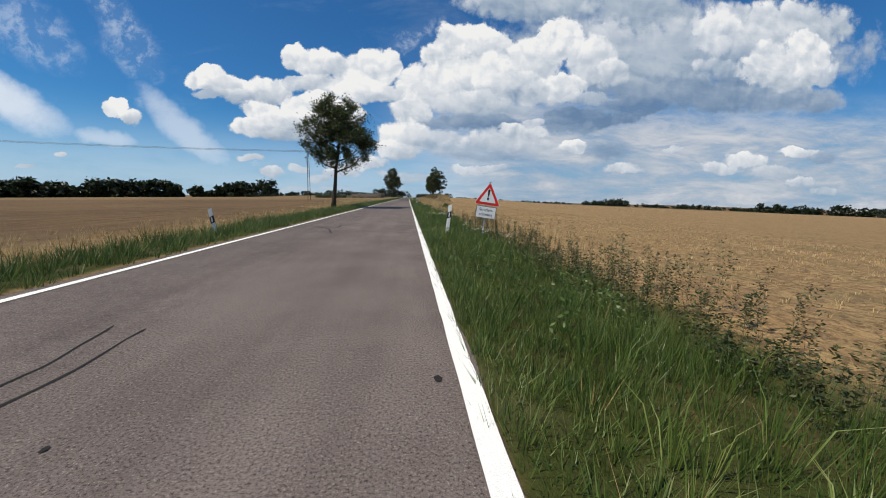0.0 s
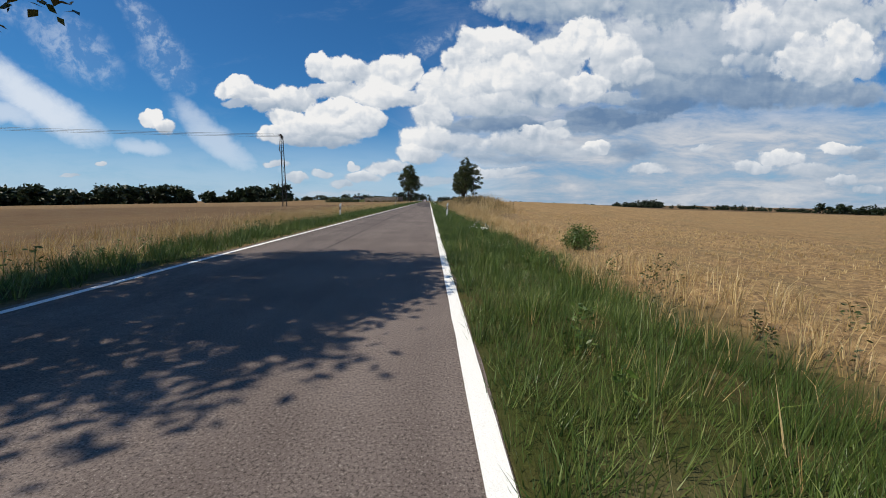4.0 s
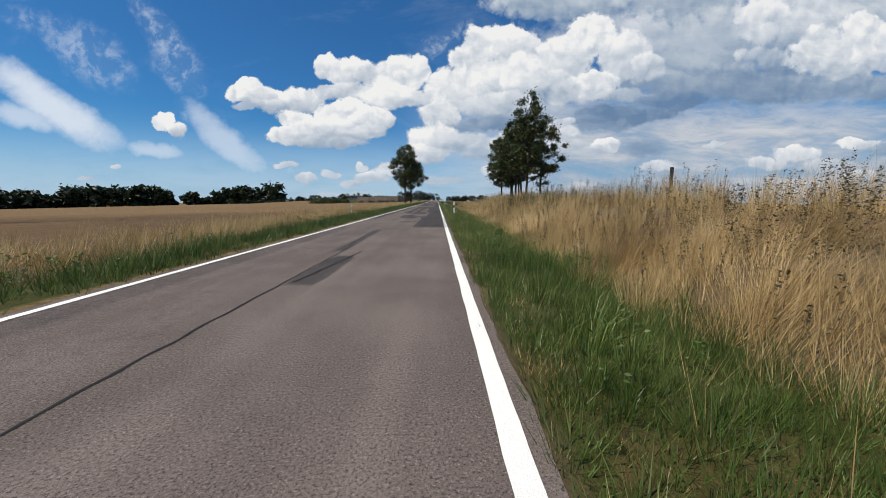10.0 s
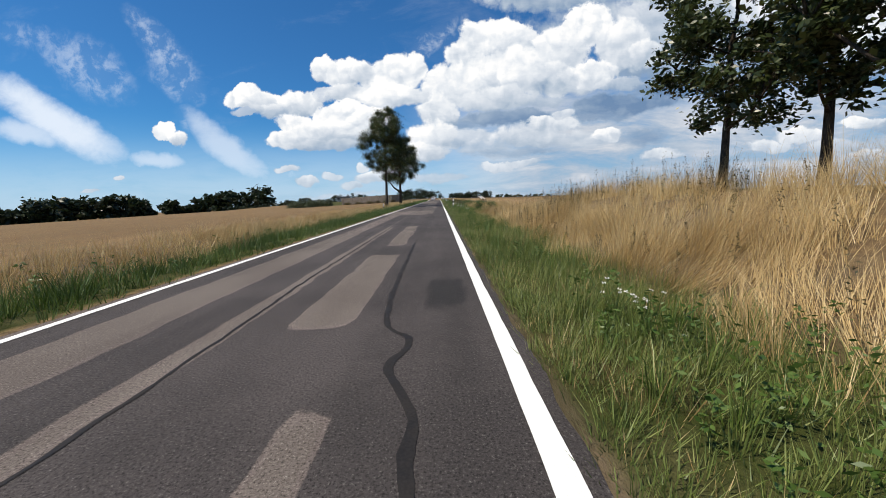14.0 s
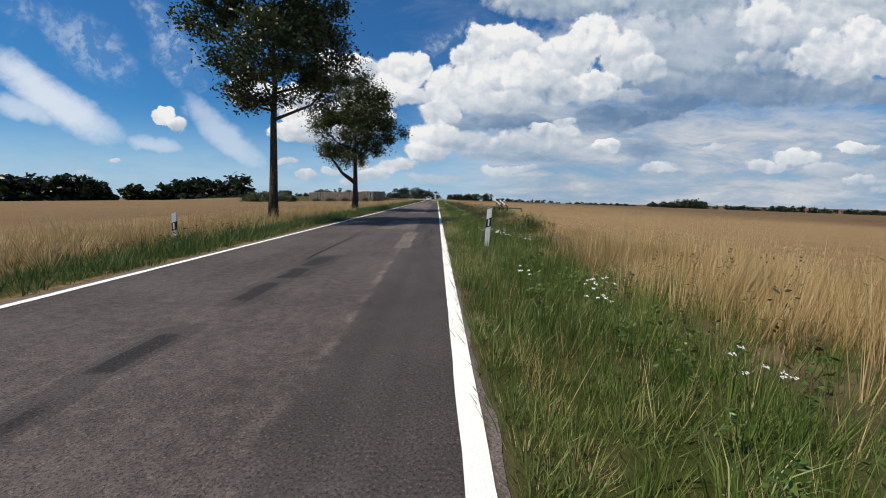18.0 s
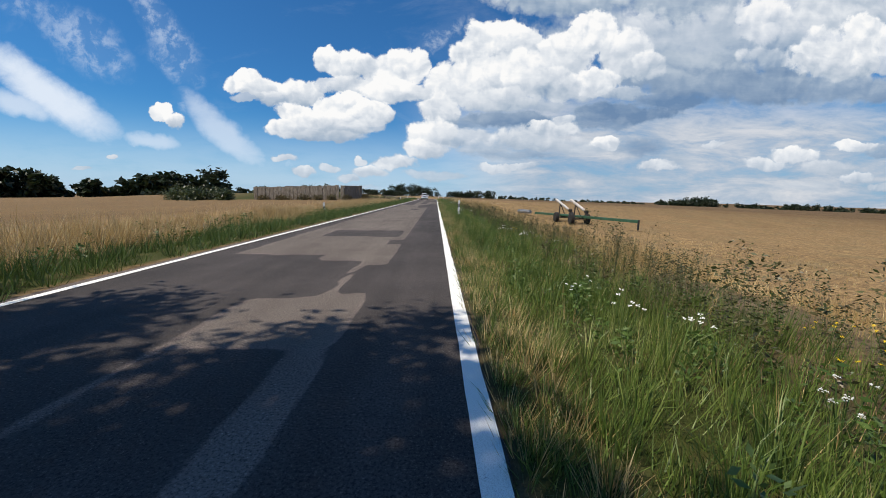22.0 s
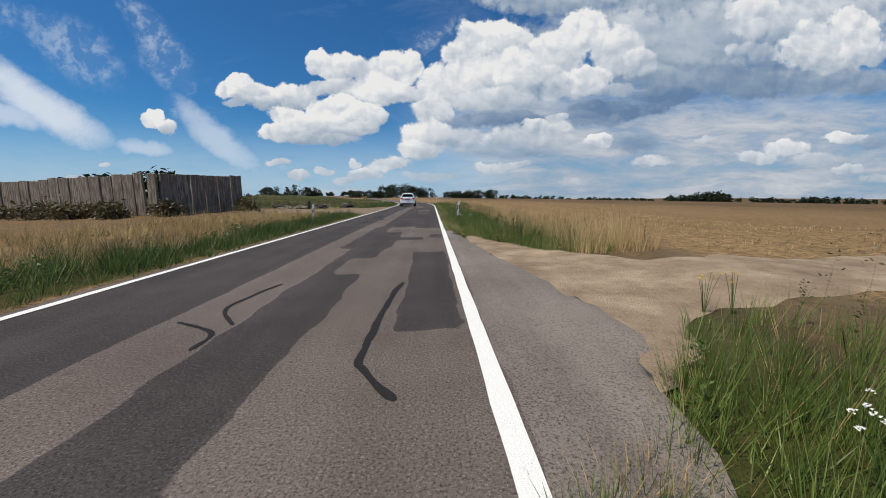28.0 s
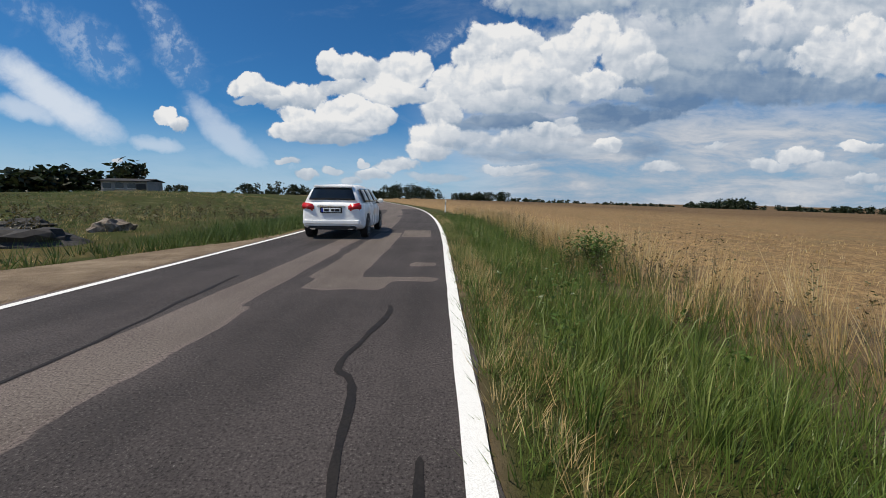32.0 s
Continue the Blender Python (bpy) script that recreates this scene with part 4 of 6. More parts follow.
seal([(-0.93, 232.5), (-0.9, 234.8), (-1.05, 235.5), (-0.91, 236.7)], 0.08)
seal([(-0.63, 243.3), (-0.87, 243.7), (-0.94, 244.0), (-0.9, 245.5), (-0.82, 246.4)], 0.075)
seal([(-2.88, 244.8), (-2.39, 244.5), (-2.31, 244.1)])
seal([(-2.28, 244.7), (-2.57, 245.1), (-2.65, 245.5), (-2.49, 246.4)])
seal([(-1.25, 103.7), (-1.11, 105.0), (-1.3, 107.5), (-1.35, 109.0)], 0.02)
seal([(-0.78, 181.5), (-0.8, 185.0), (-0.78, 187.5)], 0.035)
seal([(-0.76, 167.0), (-0.74, 168.4), (-0.66, 171.0)], 0.05)
seal([(-0.38, 259.2), (-0.38, 261.2), (-0.41, 264.7)])
seal([(-0.6, 274.5), (-0.62, 276.2), (-0.75, 277.1), (-0.89, 277.4), (-0.7, 278.5), (-0.72, 278.9)], 0.06)
seal([(-0.25, 275.2), (-0.27, 276.4)])
seal([(-2.64, 270.6), (-2.7, 271.9), (-2.85, 273.2), (-2.95, 277.0), (-2.97, 277.8), (-3.08, 279.0), (-3.19, 280.4)], 0.05)
seal([(-1.8, 13.4), (-0.91, 13.1), (-0.07, 12.8)], 0.05)
seal([(-2.83, 12.5), (-3.23, 14.1), (-3.84, 14.9), (-3.06, 14.7), (-3.11, 15.9)], 0.06)
seal([(-4.12, 21.6), (-4.11, 22.3), (-2.8, 22.5)], 0.05)
seal([(-4.12, 31.0), (-3.16, 31.2), (-2.75, 31.3)], 0.05)
seal([(-2.95, 1.5), (-2.88, 2.8), (-2.9, 3.2), (-3.02, 3.9)], 0.024)
seal([(-2.7, 1.5), (-2.65, 2.5), (-2.64, 3.0), (-2.7, 3.8)], 0.028)
seal([(-2.8, 44.0), (-2.84, 53.2), (-2.91, 57.6), (-2.85, 67.4), (-2.66, 77.4), (-2.64, 82.9), (-2.6, 93.0), (-2.73, 94.1), (-2.8, 99.5)], 0.036)
seal([(-4.04, 82.3), (-2.64, 82.9), (-0.09, 83.0)], 0.05)
seal([(-2.47, 89.3), (-2.36, 90.3), (-2.21, 91.8), (-2.15, 92.6)], 0.06)
seal([(-4.16, 99.9), (-2.1, 99.85), (-0.05, 99.8)], 0.06)
seal([(-2.37, 98.7), (-1.2, 98.6), (-0.06, 98.5)], 0.06)
seal([(-2.45, 108.0), (-2.5, 119.3), (-2.6, 124.4), (-2.6, 134.0)], 0.045)
seal([(-2.66, 143.0), (-2.7, 146.0), (-2.77, 148.8), (-2.55, 151.0)], 0.055)
seal([(-3.97, 147.2), (-3.46, 146.8), (-3.14, 146.6), (-2.77, 146.4)], 0.06)
seal([(-2.7, 160.0), (-2.71, 163.8), (-2.78, 165.7), (-2.75, 168.2)], 0.05)
seal([(-2.9, 105.2), (-2.06, 105.0), (-1.61, 104.8)], 0.06)
seal([(-3.81, 214.3), (-3.1, 214.5), (-2.3, 215.1)], 0.04)
seal([(-1.39, 105.8), (-1.24, 106.9), (-1.43, 109.4)], 0.06)


def blot(x, y, size):
    """A drop of tar or a small filled hole."""
    bm = bmesh.new()
    ring = [(size * (1 + 0.35 * noise.noise((math.cos(q) * 1.5 + x, math.sin(q) * 1.5, y))), q) for q in (2 * math.pi * k / 14 for k in range(14))]
    bm.faces.new([bm.verts.new((x + r * math.cos(q), y + 1.5 * r * math.sin(q), 0.005)) for r, q in ring])
    part("tar_spot", bm, BITUMEN, road, "small dark tar spot")


for x, y, size in (((-0.28, 69.9, 0.019), (-0.77, 68.9, 0.017), (-0.98, 77.3, 0.017), (-1.47, 77.8, 0.014), (-1.25, 77.2, 0.017), (-0.93, 53.3, 0.014), (-0.2, 53.9, 0.028), (-0.89, 53.5, 0.014), (-1.29, 11.2, 0.011), (-0.16, 19.5, 0.028), (-0.84, 19.7, 0.017), (-1.49, 20.7, 0.011), (-0.32, 28.1, 0.011), (-1.03, 29.6, 0.011), (-1.52, 93.9, 0.017), (-1.57, 93.7, 0.017), (-1.27, 200.0, 0.017), (-1.75, 234.9, 0.014), (-0.2, 2.75, 0.028), (-2.08, 2.15, 0.016))):
    blot(x, y, size)


def apron(name, outline, z, mat, label):
    """A patch of bare surface beside the road, laid over the lie of the land."""
    bm = bmesh.new()
    face = bm.faces.new([bm.verts.new((x, y, 0)) for x, y in outline])
    bmesh.ops.triangulate(bm, faces=[face])
    for _ in range(6):
        bmesh.ops.subdivide_edges(bm, edges=[e for e in bm.edges if e.calc_length() > 0.45], cuts=1)
        bmesh.ops.triangulate(bm, faces=[f for f in bm.faces if len(f.verts) > 3])
    for v in bm.verts:
        edge = 0.22 if v.is_boundary and v.co.x > 0.3 else 0.0
        v.co.x += edge * noise.noise((v.co.x * 1.3, v.co.y * 1.3, 1))
        v.co.y += edge * noise.noise((v.co.x * 1.3, v.co.y * 1.3, 9)) * 2
        away = max(v.co.x, -v.co.x - WIDTH, 0)
        rise = 0.004 if v.is_boundary else 0.025
        v.co.z = max(float(land(v.co.x, v.co.y)) + rise, -0.016 - 0.06 * away) + 0.5 * z
        if -0.5 < v.co.x < 0.14:
            v.co.z = -0.002 - 0.3 * (0.03 - z)
    return tagged(part(name, bm, mat, smooth=True), label, "ground", kind="structure")


apron("dirt_track", [(0.5, 243.2), (0.9, 243.1), (1.5, 243.6), (2.2, 245.0), (4.5, 245.4), (9.5, 245.8), (9.5, 248.0), (6, 248.0), (3.5, 248.2), (2.4, 250.0), (1.4, 252.0), (0.85, 253.2), (0.6, 252.8), (0.6, 250.0)], 0.0, DIRT, "sandy dirt field entrance beside the road")
apron("pavement", [(-0.05, 241.4), (0.16, 241.8), (0.55, 242.3), (0.9, 242.9), (1.3, 243.8), (1.55, 244.8), (1.4, 246.0), (1.2, 247.3), (0.9, 249.5), (0.5, 252.4), (0.2, 255.4), (-0.05, 256.6)], 0.028, COARSE_ASPHALT, "worn asphalt ramp into the field entrance")
apron("dirt_track", [(-4.75, 266.0), (-6.2, 267.3), (-9.0, 270.5), (-24, 272.5), (-24, 277.5), (-12, 277.8), (-7.8, 278.6), (-5.6, 284.0), (-4.75, 287.6)], 0.0, BROWN_DIRT, "bare gravel and concrete farm entrance")


# ---- marker posts and the warning sign ----
def post_mesh():
    """A hollow delineator post, drawn once: white body with a sloping cap, black slanted band, reflector."""
    root = thing("delineator_post", "white plastic roadside marker post with slanted black band and reflector", "marker post", "marker posts")
    half, depth = 0.062, 0.05
    outline = [(-half, -0.025), (-half * 0.86, -depth), (half * 0.86, -depth), (half, -0.025), (half * 0.5, depth), (0, depth * 1.25), (-half * 0.5, depth)]

    def shell(z0, z1, grow, slope0=0.0, slope1=0.0):
        bm = bmesh.new()
        rings = [[bm.verts.new((x * grow, y * grow, z + s * x)) for x, y in outline] for z, s in ((z0, slope0), (z1, slope1))]
        n = len(outline)
        for k in range(n):
            bm.faces.new((rings[0][k], rings[0][(k + 1) % n], rings[1][(k + 1) % n], rings[1][k]))
        bm.faces.new(rings[0][::-1])
        bm.faces.new(rings[1])
        bmesh.ops.bevel(bm, geom=[e for e in bm.edges if e.calc_face_angle(0) > 0.6], offset=0.006, segments=1, affect="EDGES")
        return bm

    part("body", shell(-0.25, 1.0, 1.0, 0, 0.45), WHITE_PLASTIC, root)
    part("band", shell(0.54, 0.76, 1.06, 0.45, 0.45), BLACK_PLASTIC, root, "slanted black band")
    part("reflector", block((0.04, 0.012, 0.16), (0, -depth * 1.06 - 0.004, 0.65), 0.003), REFLECTOR, root, "upright silver reflector")
    return root


first_post = post_mesh()
POSTS = [(0.95, 13.5, -2, 6, -0.05), (1.0, 62.7, 3, 3, 0.0), (0.93, 113.35, 0, -2, 0.02), (1.1, 162.55, 0, 3, -0.06), (1.2, 212.8, 0, 1, -0.08), (1.1, 263.15, 2, 5, -0.1), (0.5, 313, 0, 2, -0.05),
         (-6.55, 13.2, 4, -9, -0.3), (-6.9, 63.1, 0, 4, -0.1), (-7.4, 115.0, 0, 1, -0.22), (-7.2, 163.0, 0, 3, -0.3), (-7.5, 213.6, 0, -5, -0.4), (-7.2, 263.2, 0, 2, -0.24), (-9.5, 313, 0, 2, -0.2)]
for k, (x, y, rx, ry, dz) in enumerate(POSTS):
    place = pose(x, y, dz, rx, ry, -5 if x > 0 else 6)
    if k == 0:
        first_post.matrix_basis = place
    else:
        copy_thing(first_post, place)


def text_part(body, size, place, parent, mat):
    font = bpy.data.curves.new("lettering", "FONT")
    font.body, font.size, font.align_x, font.align_y, font.extrude = body, size, "CENTER", "CENTER", 0.0012
    tmp = bpy.data.objects.new("lettering", font)
    scene.collection.objects.link(tmp)
    bpy.context.view_layer.update()
    me = bpy.data.meshes.new_from_object(tmp.evaluated_get(bpy.context.evaluated_depsgraph_get()))
    bpy.data.objects.remove(tmp)
    me.materials.clear()
    me.materials.append(mat)
    ob = new("lettering", me)
    ob.parent, ob.matrix_basis = parent, place
    return ob


def triangle_plate(side, thick, y, mat, name, parent, z0, label=""):
    """A rounded upright triangle."""
    h = side * math.sqrt(3) / 2
    bm = bmesh.new()
    corners = [Vector((-side / 2, 0, 0)), Vector((side / 2, 0, 0)), Vector((0, 0, h))]
    mid, r = Vector((0, 0, h / 3)), side * 0.05
    ring = []
    for k, c in enumerate(corners):
        inner = c + (mid - c).normalized() * r * 2
        start = {0: 150, 1: 270, 2: 30}[k]
        for s in range(5):
            q = radians(start + 30 * s)
            ring.append(inner + r * Vector((math.cos(q), 0, math.sin(q))))
    f = bm.faces.new([bm.verts.new(p + Vector((0, y, z0))) for p in ring])
    out = bmesh.ops.extrude_face_region(bm, geom=[f])
    for v in out["geom"]:
        if isinstance(v, bmesh.types.BMVert):
            v.co.y += thick
    bmesh.ops.recalc_face_normals(bm, faces=bm.faces)
    return part(name, bm, mat, parent, label)


def warning_sign():
    root = thing("warning_sign", "red-bordered triangular warning sign with exclamation mark on leaning steel post", "road sign", place=pose(2.2, 13.6, -0.22, -2, 7.5, -6))
    bm = bmesh.new()
    rod(bm, (0, 0, -0.3), (0, 0, 1.98), 0.03, sides=14)
    rod(bm, (0, 0, 1.98), (0, 0, 2.0), 0.034, 0.03, sides=14)
    part("pole", bm, GALVANISED, root, "galvanised steel tube")
    z0 = 1.18
    triangle_plate(0.94, 0.012, -0.052, SIGN_WHITE, "backplate", root, z0)
    red = triangle_plate(0.90, 0.004, -0.058, SIGN_RED, "border", root, z0 + 0.012, "red border")
    triangle_plate(0.60, 0.004, -0.063, SIGN_WHITE, "field", red, z0 + 0.10)
    bm = bmesh.new()
    ring = [(-0.022, 0.31), (-0.018, 0.30), (0.018, 0.30), (0.022, 0.31), (0.042, 0.53), (0.030, 0.555), (0, 0.562), (-0.030, 0.555), (-0.042, 0.53)]
    f = bm.faces.new([bm.verts.new((x, -0.0645, z0 + z)) for x, z in ring])
    dot = bm.faces.new([bm.verts.new((0.042 * math.cos(q), -0.0645, z0 + 0.225 + 0.042 * math.sin(q))) for q in (2 * math.pi * k / 18 for k in range(18))])
    for face in (f, dot):
        out = bmesh.ops.extrude_face_region(bm, geom=[face])
        for v in out["geom"]:
            if isinstance(v, bmesh.types.BMVert):
                v.co.y -= 0.002
    bmesh.ops.recalc_face_normals(bm, faces=bm.faces)
    part("exclamation_mark", bm, BLACK_PLASTIC, red, "black exclamation mark")
    plate = part("supplementary_plate", block((0.70, 0.008, 0.42), (0, -0.05, 0.93), 0.02), BLACK_PLASTIC, root, "white plate with black rim and lettering")
    part("plate_field", block((0.675, 0.008, 0.395), (0, -0.0535, 0.93), 0.003), SIGN_WHITE, plate)
    text_part("Straßen-", 0.145, pose(0, -0.0585, 1.01, 90), plate, BLACK_PLASTIC)
    text_part("schäden", 0.145, pose(0, -0.0585, 0.85, 90), plate, BLACK_PLASTIC)
    for z in (0.82, 1.04, 1.3, 1.7):
        part("clamp", block((0.09, 0.075, 0.03), (0, -0.005, z), 0.006), GALVANISED, root, "steel clamp band")


warning_sign()


# ---- lattice mast and its wires ----
def lattice_mast():
    x, y = -27.0, 106.3
    z0 = float(land(x, y)) - 0.1
    top = 12.4 - z0
    root = thing("power_mast", "dark lattice steel mast with crossarm and insulators in the field", "power mast", place=pose(x, y, z0, 0, 0, 14))
    half = lambda z: 0.34 - 0.17 * z / top
    for sx in (-1, 1):
        for sy in (-1, 1):
            bm = bmesh.new()
            rod(bm, (sx * half(0), sy * half(0), 0), (sx * half(top), sy * half(top), top), 0.055, 0.045, 5)
            part("leg", bm, DARK_STEEL, root)
    panels = 17
    for k in range(panels):
        a, b = top * k / panels, top * (k + 1) / panels
        ha, hb = half(a), half(b)
        for s in (-1, 1):
            flip = s if k % 2 else -s
            bm = bmesh.new()
            rod(bm, (-flip * ha, s * ha, a), (flip * hb, s * hb, b), 0.026, sides=4)
            rod(bm, (s * ha, flip * ha, a), (s * hb, -flip * hb, b), 0.026, sides=4)
            part("brace", bm, DARK_STEEL, root)
    arm = part("crossarm", block((0.22, 3.2, 0.16), (0, 0, top + 0.05), 0.02), DARK_STEEL, root)
    bm = bmesh.new()
    for sy in (-1, 1):
        rod(bm, (0, sy * 0.2, top - 0.75), (0, sy * 1.2, top), 0.03, sides=4)
    part("strut", bm, DARK_STEEL, root)
    for yy in (-1.5, 0.0, 1.5):
        bm = bmesh.new()
        lathe(bm, [(0, 0.02), (0.08, 0.07), (0.14, 0.04), (0.2, 0.08), (0.26, 0.04), (0.32, 0.08), (0.38, 0.04), (0.6, 0.03)], 10, "x")
        bm.transform(Matrix.Translation((-0.1, yy, top + 0.1)) @ Matrix.Rotation(math.pi, 4, "Z"))
        part("insulator", bm, PORCELAIN, arm, "brown ribbed strain insulator")
    bm = bmesh.new()
    pipe(bm, [Vector((-half(8) - 0.05, 0, 3)), Vector((-half(8) - 0.05, 0, top - 3.4)), Vector((-half(top) - 0.15, 0, top - 2.9))], [0.06, 0.06, 0.05], 6)
    part("cable_duct", bm, BLACK_PLASTIC, root)
    for yy in (-0.25, 0, 0.25):
        bm = bmesh.new()
        pipe(bm, [Vector((-0.3, yy * 0.3, top - 3.0)), Vector((-0.55, yy, top - 2.4)), Vector((-0.4, yy * 2, top - 1.5)), Vector((-0.3, yy * 5, top))], [0.045, 0.07, 0.025, 0.02], 6)
        part("cable_head", bm, GALVANISED, root, "grey cable sealing end")
    for k, yy in enumerate((-1.5, 0.0, 1.5)):
        a = Matrix.Translation((x, y, z0)) @ Matrix.Rotation(radians(14), 4, "Z") @ Vector((-0.7, yy, top + 0.1))
        b = Vector((-190, 70 + yy, 13.2))
        pts = [a.lerp(b, t) - Vector((0, 0, 4 * 1.6 * t * (1 - t))) for t in (j / 24 for j in range(25))]
        bm = pipe(bmesh.new(), pts, [0.022] * 25, 4)
        tagged(part("overhead_wire", bm, DARK_STEEL), "thin dark overhead power line from the mast", "power line", "overhead wires")


lattice_mast()


# ---- trees ----
def leaf_cloud(centres, radii, count, size, squash=0.8):
    """Leaf quads scattered through clumps, each tilted its own way."""
    which = rng.integers(0, len(centres), count)
    off = rng.normal(size=(count, 3))
    off *= 0.55 * radii[which][:, None]
    off[:, 2] *= squash
    c = centres[which] + off
    a = rng.normal(size=(count, 3))
    a[:, 2] *= 0.6
    a /= np.linalg.norm(a, axis=1)[:, None]
    b = np.cross(a, rng.normal(size=(count, 3)))
    b /= np.linalg.norm(b, axis=1)[:, None]
    s = size * rng.uniform(0.6, 1.35, count)
    a, b = a * s[:, None], b * (s * 0.55)[:, None]
    droop = np.array([0, 0, -0.25])
    verts = np.stack([c - a, c + b * 0.9, c + a + droop * s[:, None], c - b * 0.9], 1).reshape(-1, 3)
    i = np.arange(count)
    return verts, (i[:, None] * 4 + np.arange(4)).ravel(), i * 4, np.full(count, 4)


def tree(name, place, height, crown_low, crown_radius, trunk_r, label, limbs=7, clumps=46, leaves=9000, leaf=0.15, lean=(0, 0), seed=1, fork=None, group="", squeeze=1.0):
    """A tapered trunk, limbs that carry twigs, and a loose crown of single leaves."""
    r = random.Random(seed)
    root = thing(name, label, "tree", group, place)
    knots = []
    for k in range(8):
        t = k / 7
        knots.append(Vector((lean[0] * t + 0.10 * r.uniform(-1, 1) * t, lean[1] * t + 0.10 * r.uniform(-1, 1) * t, t * height * 0.86 - 0.15)))
    radii = [trunk_r * (1.35 if k == 0 else 1.02 - 0.90 * k / 7) for k in range(8)]
    trunk = part("trunk", pipe(bmesh.new(), knots, radii, 12), BARK, root, smooth=True)
    at = lambda z: knots[0].lerp(knots[-1], min(max((z + 0.15) / (height * 0.86), 0), 1))
    mid = (crown_low + height) / 2
    centres, ends = [], []
    for k in range(limbs):
        q = 2.4 * k + r.uniform(-0.4, 0.4)
        z = crown_low * 0.86 + (height * 0.72 - crown_low * 0.86) * (k + 0.5) / limbs
        start = at(z)
        reach = crown_radius * (0.9 - 0.45 * k / limbs) * r.uniform(0.8, 1.1)
        tip = start + Vector((math.cos(q) * reach, math.sin(q) * reach * squeeze, reach * r.uniform(0.55, 1.0)))
        tip.z = min(tip.z, height * 0.94)
        ends.append((start, tip))
    if fork:
        ends[0] = (at(fork[0]), at(fork[0]) + Vector(fork[1]))
    twig = min(0.03, trunk_r * 0.3)
    for start, tip in ends:
        bow = start.lerp(tip, 0.45) + Vector((0, 0, -0.12 * (tip - start).length))
        rr = trunk_r * (0.85 if fork and start.z == ends[0][0].z else 0.42) * (1 - start.z / (height * 1.3))
        bm = pipe(bmesh.new(), [start, bow, tip], [max(rr, twig) * 1.2, max(rr, twig) * 0.75, twig * 0.65], 7)
        for s in range(4):
            p = bow.lerp(tip, r.uniform(0.1, 0.95))
            e = p + Vector((r.uniform(-1, 1), r.uniform(-1, 1), r.uniform(-0.1, 0.9))) * crown_radius * 0.30
            e.z = min(e.z, height * 0.97)
            pipe(bm, [p, p.lerp(e, 0.5) + Vector((0, 0, 0.06)), e], [twig, twig * 0.7, twig * 0.33], 5)
            centres.append(e)
        centres.append(tip)
        part("limb", bm, BARK, trunk, smooth=True)
    while len(centres) < clumps:
        q, w = r.uniform(0, 2 * math.pi), r.uniform(-1, 1)
        rad = math.sqrt(1 - w * w * 0.85) * crown_radius * r.uniform(0.35, 1.0)
        taper = 1.0 if w < 0.1 else 1.0 - 0.35 * w
        centres.append(at(mid) + Vector((math.cos(q) * rad * taper, math.sin(q) * rad * taper * squeeze, w * (height - crown_low) / 2)))
    c = np.array([tuple(v) for v in centres])
    size = np.array([crown_radius * r.uniform(0.09, 0.20) for _ in centres])
    crown = sheet("crown", *leaf_cloud(c, size, leaves, leaf), LEAF)
    crown.parent = root
    return root


def rooted(x, y, turn=0.0):
    return pose(x, y, float(land(x, y)) - 0.05, 0, 0, turn)


tree("roadside_tree", rooted(-7.75, 38.7), 10.8, 4.0, 3.7, 0.22, "roadside broadleaf tree with round leafy crown and dark trunk", 13, 130, 36000, 0.088, (0.8, 0.2), 3)
tree("roadside_tree", rooted(-7.85, 170.6), 13.2, 5.3, 3.6, 0.21, "tall slender roadside tree with dark trunk", 13, 140, 42000, 0.088, (0.5, 0.3), 11)
tree("roadside_tree", rooted(-7.55, 187.0), 11.5, 4.3, 4.3, 0.26, "gnarled roadside tree with thick forked trunk", 12, 130, 48000, 0.09, (0.2, 0.3), 23, (2.6, (-2.5, -0.4, 2.9)))
grove = [(7.4, 117.3, 10.6), (7.2, 120.8, 9.6), (7.7, 121.7, 9.2), (8.6, 124.6, 9.8), (7.3, 123.4, 9.4), (7.9, 126.0, 9.2), (7.0, 127.8, 8.6), (9.6, 121.0, 10.0)]
for k, (x, y, h) in enumerate(grove):
    tree("grove_tree", rooted(x, y, 40 * k), h - 1.1, 1.7, 2.2, 0.11, "slim dark-leaved tree in a roadside grove on the bank", 11, 80, 13000, 0.08, (0.2, 0.1), 40 + k, group="grove trees")
tree("sapling", rooted(7.7, 114.6), 2.0, 0.8, 0.32, 0.018, "young thin sapling above the dry grass", 5, 16, 260, 0.035, (0.1, 0), 71)


fence_post = part("fence_post", block((0.09, 0.09, 1.45), (0, 0, 0.55), 0.012), DARK_STEEL)
tagged(fence_post, "thin dark fence post standing in the dry grass", "post")
fence_post.matrix_basis = rooted(7.2, 96.2)


def shrub(x, y, w, h, label, n=1500, mat=None, name="shrub", leaf=0.10, seed=1):
    r = random.Random(seed)
    root = thing(name, label, "shrub", place=pose(x, y, float(land(x, y))))
    bm = bmesh.new()
    centres = []
    for k in range(12):
        q = r.uniform(0, 2 * math.pi)
        e = Vector((math.cos(q) * w * 0.42 * r.random(), math.sin(q) * w * 0.42 * r.random(), h * r.uniform(0.35, 0.85)))
        pipe(bm, [Vector((e.x * 0.2, e.y * 0.2, -0.1)), e * 0.5 + Vector((0, 0, 0.1)), e], [0.03, 0.02, 0.008], 5)
        centres.append(e)
        centres.append(Vector((e.x * 1.2, e.y * 1.2, e.z * 0.5)))
    part("stem", bm, BARK, root)
    c = np.array([tuple(v) for v in centres])
    crown = sheet("crown", *leaf_cloud(c, np.full(len(c), w * 0.22), n, leaf), mat or LEAF)
    crown.parent = root
    return root


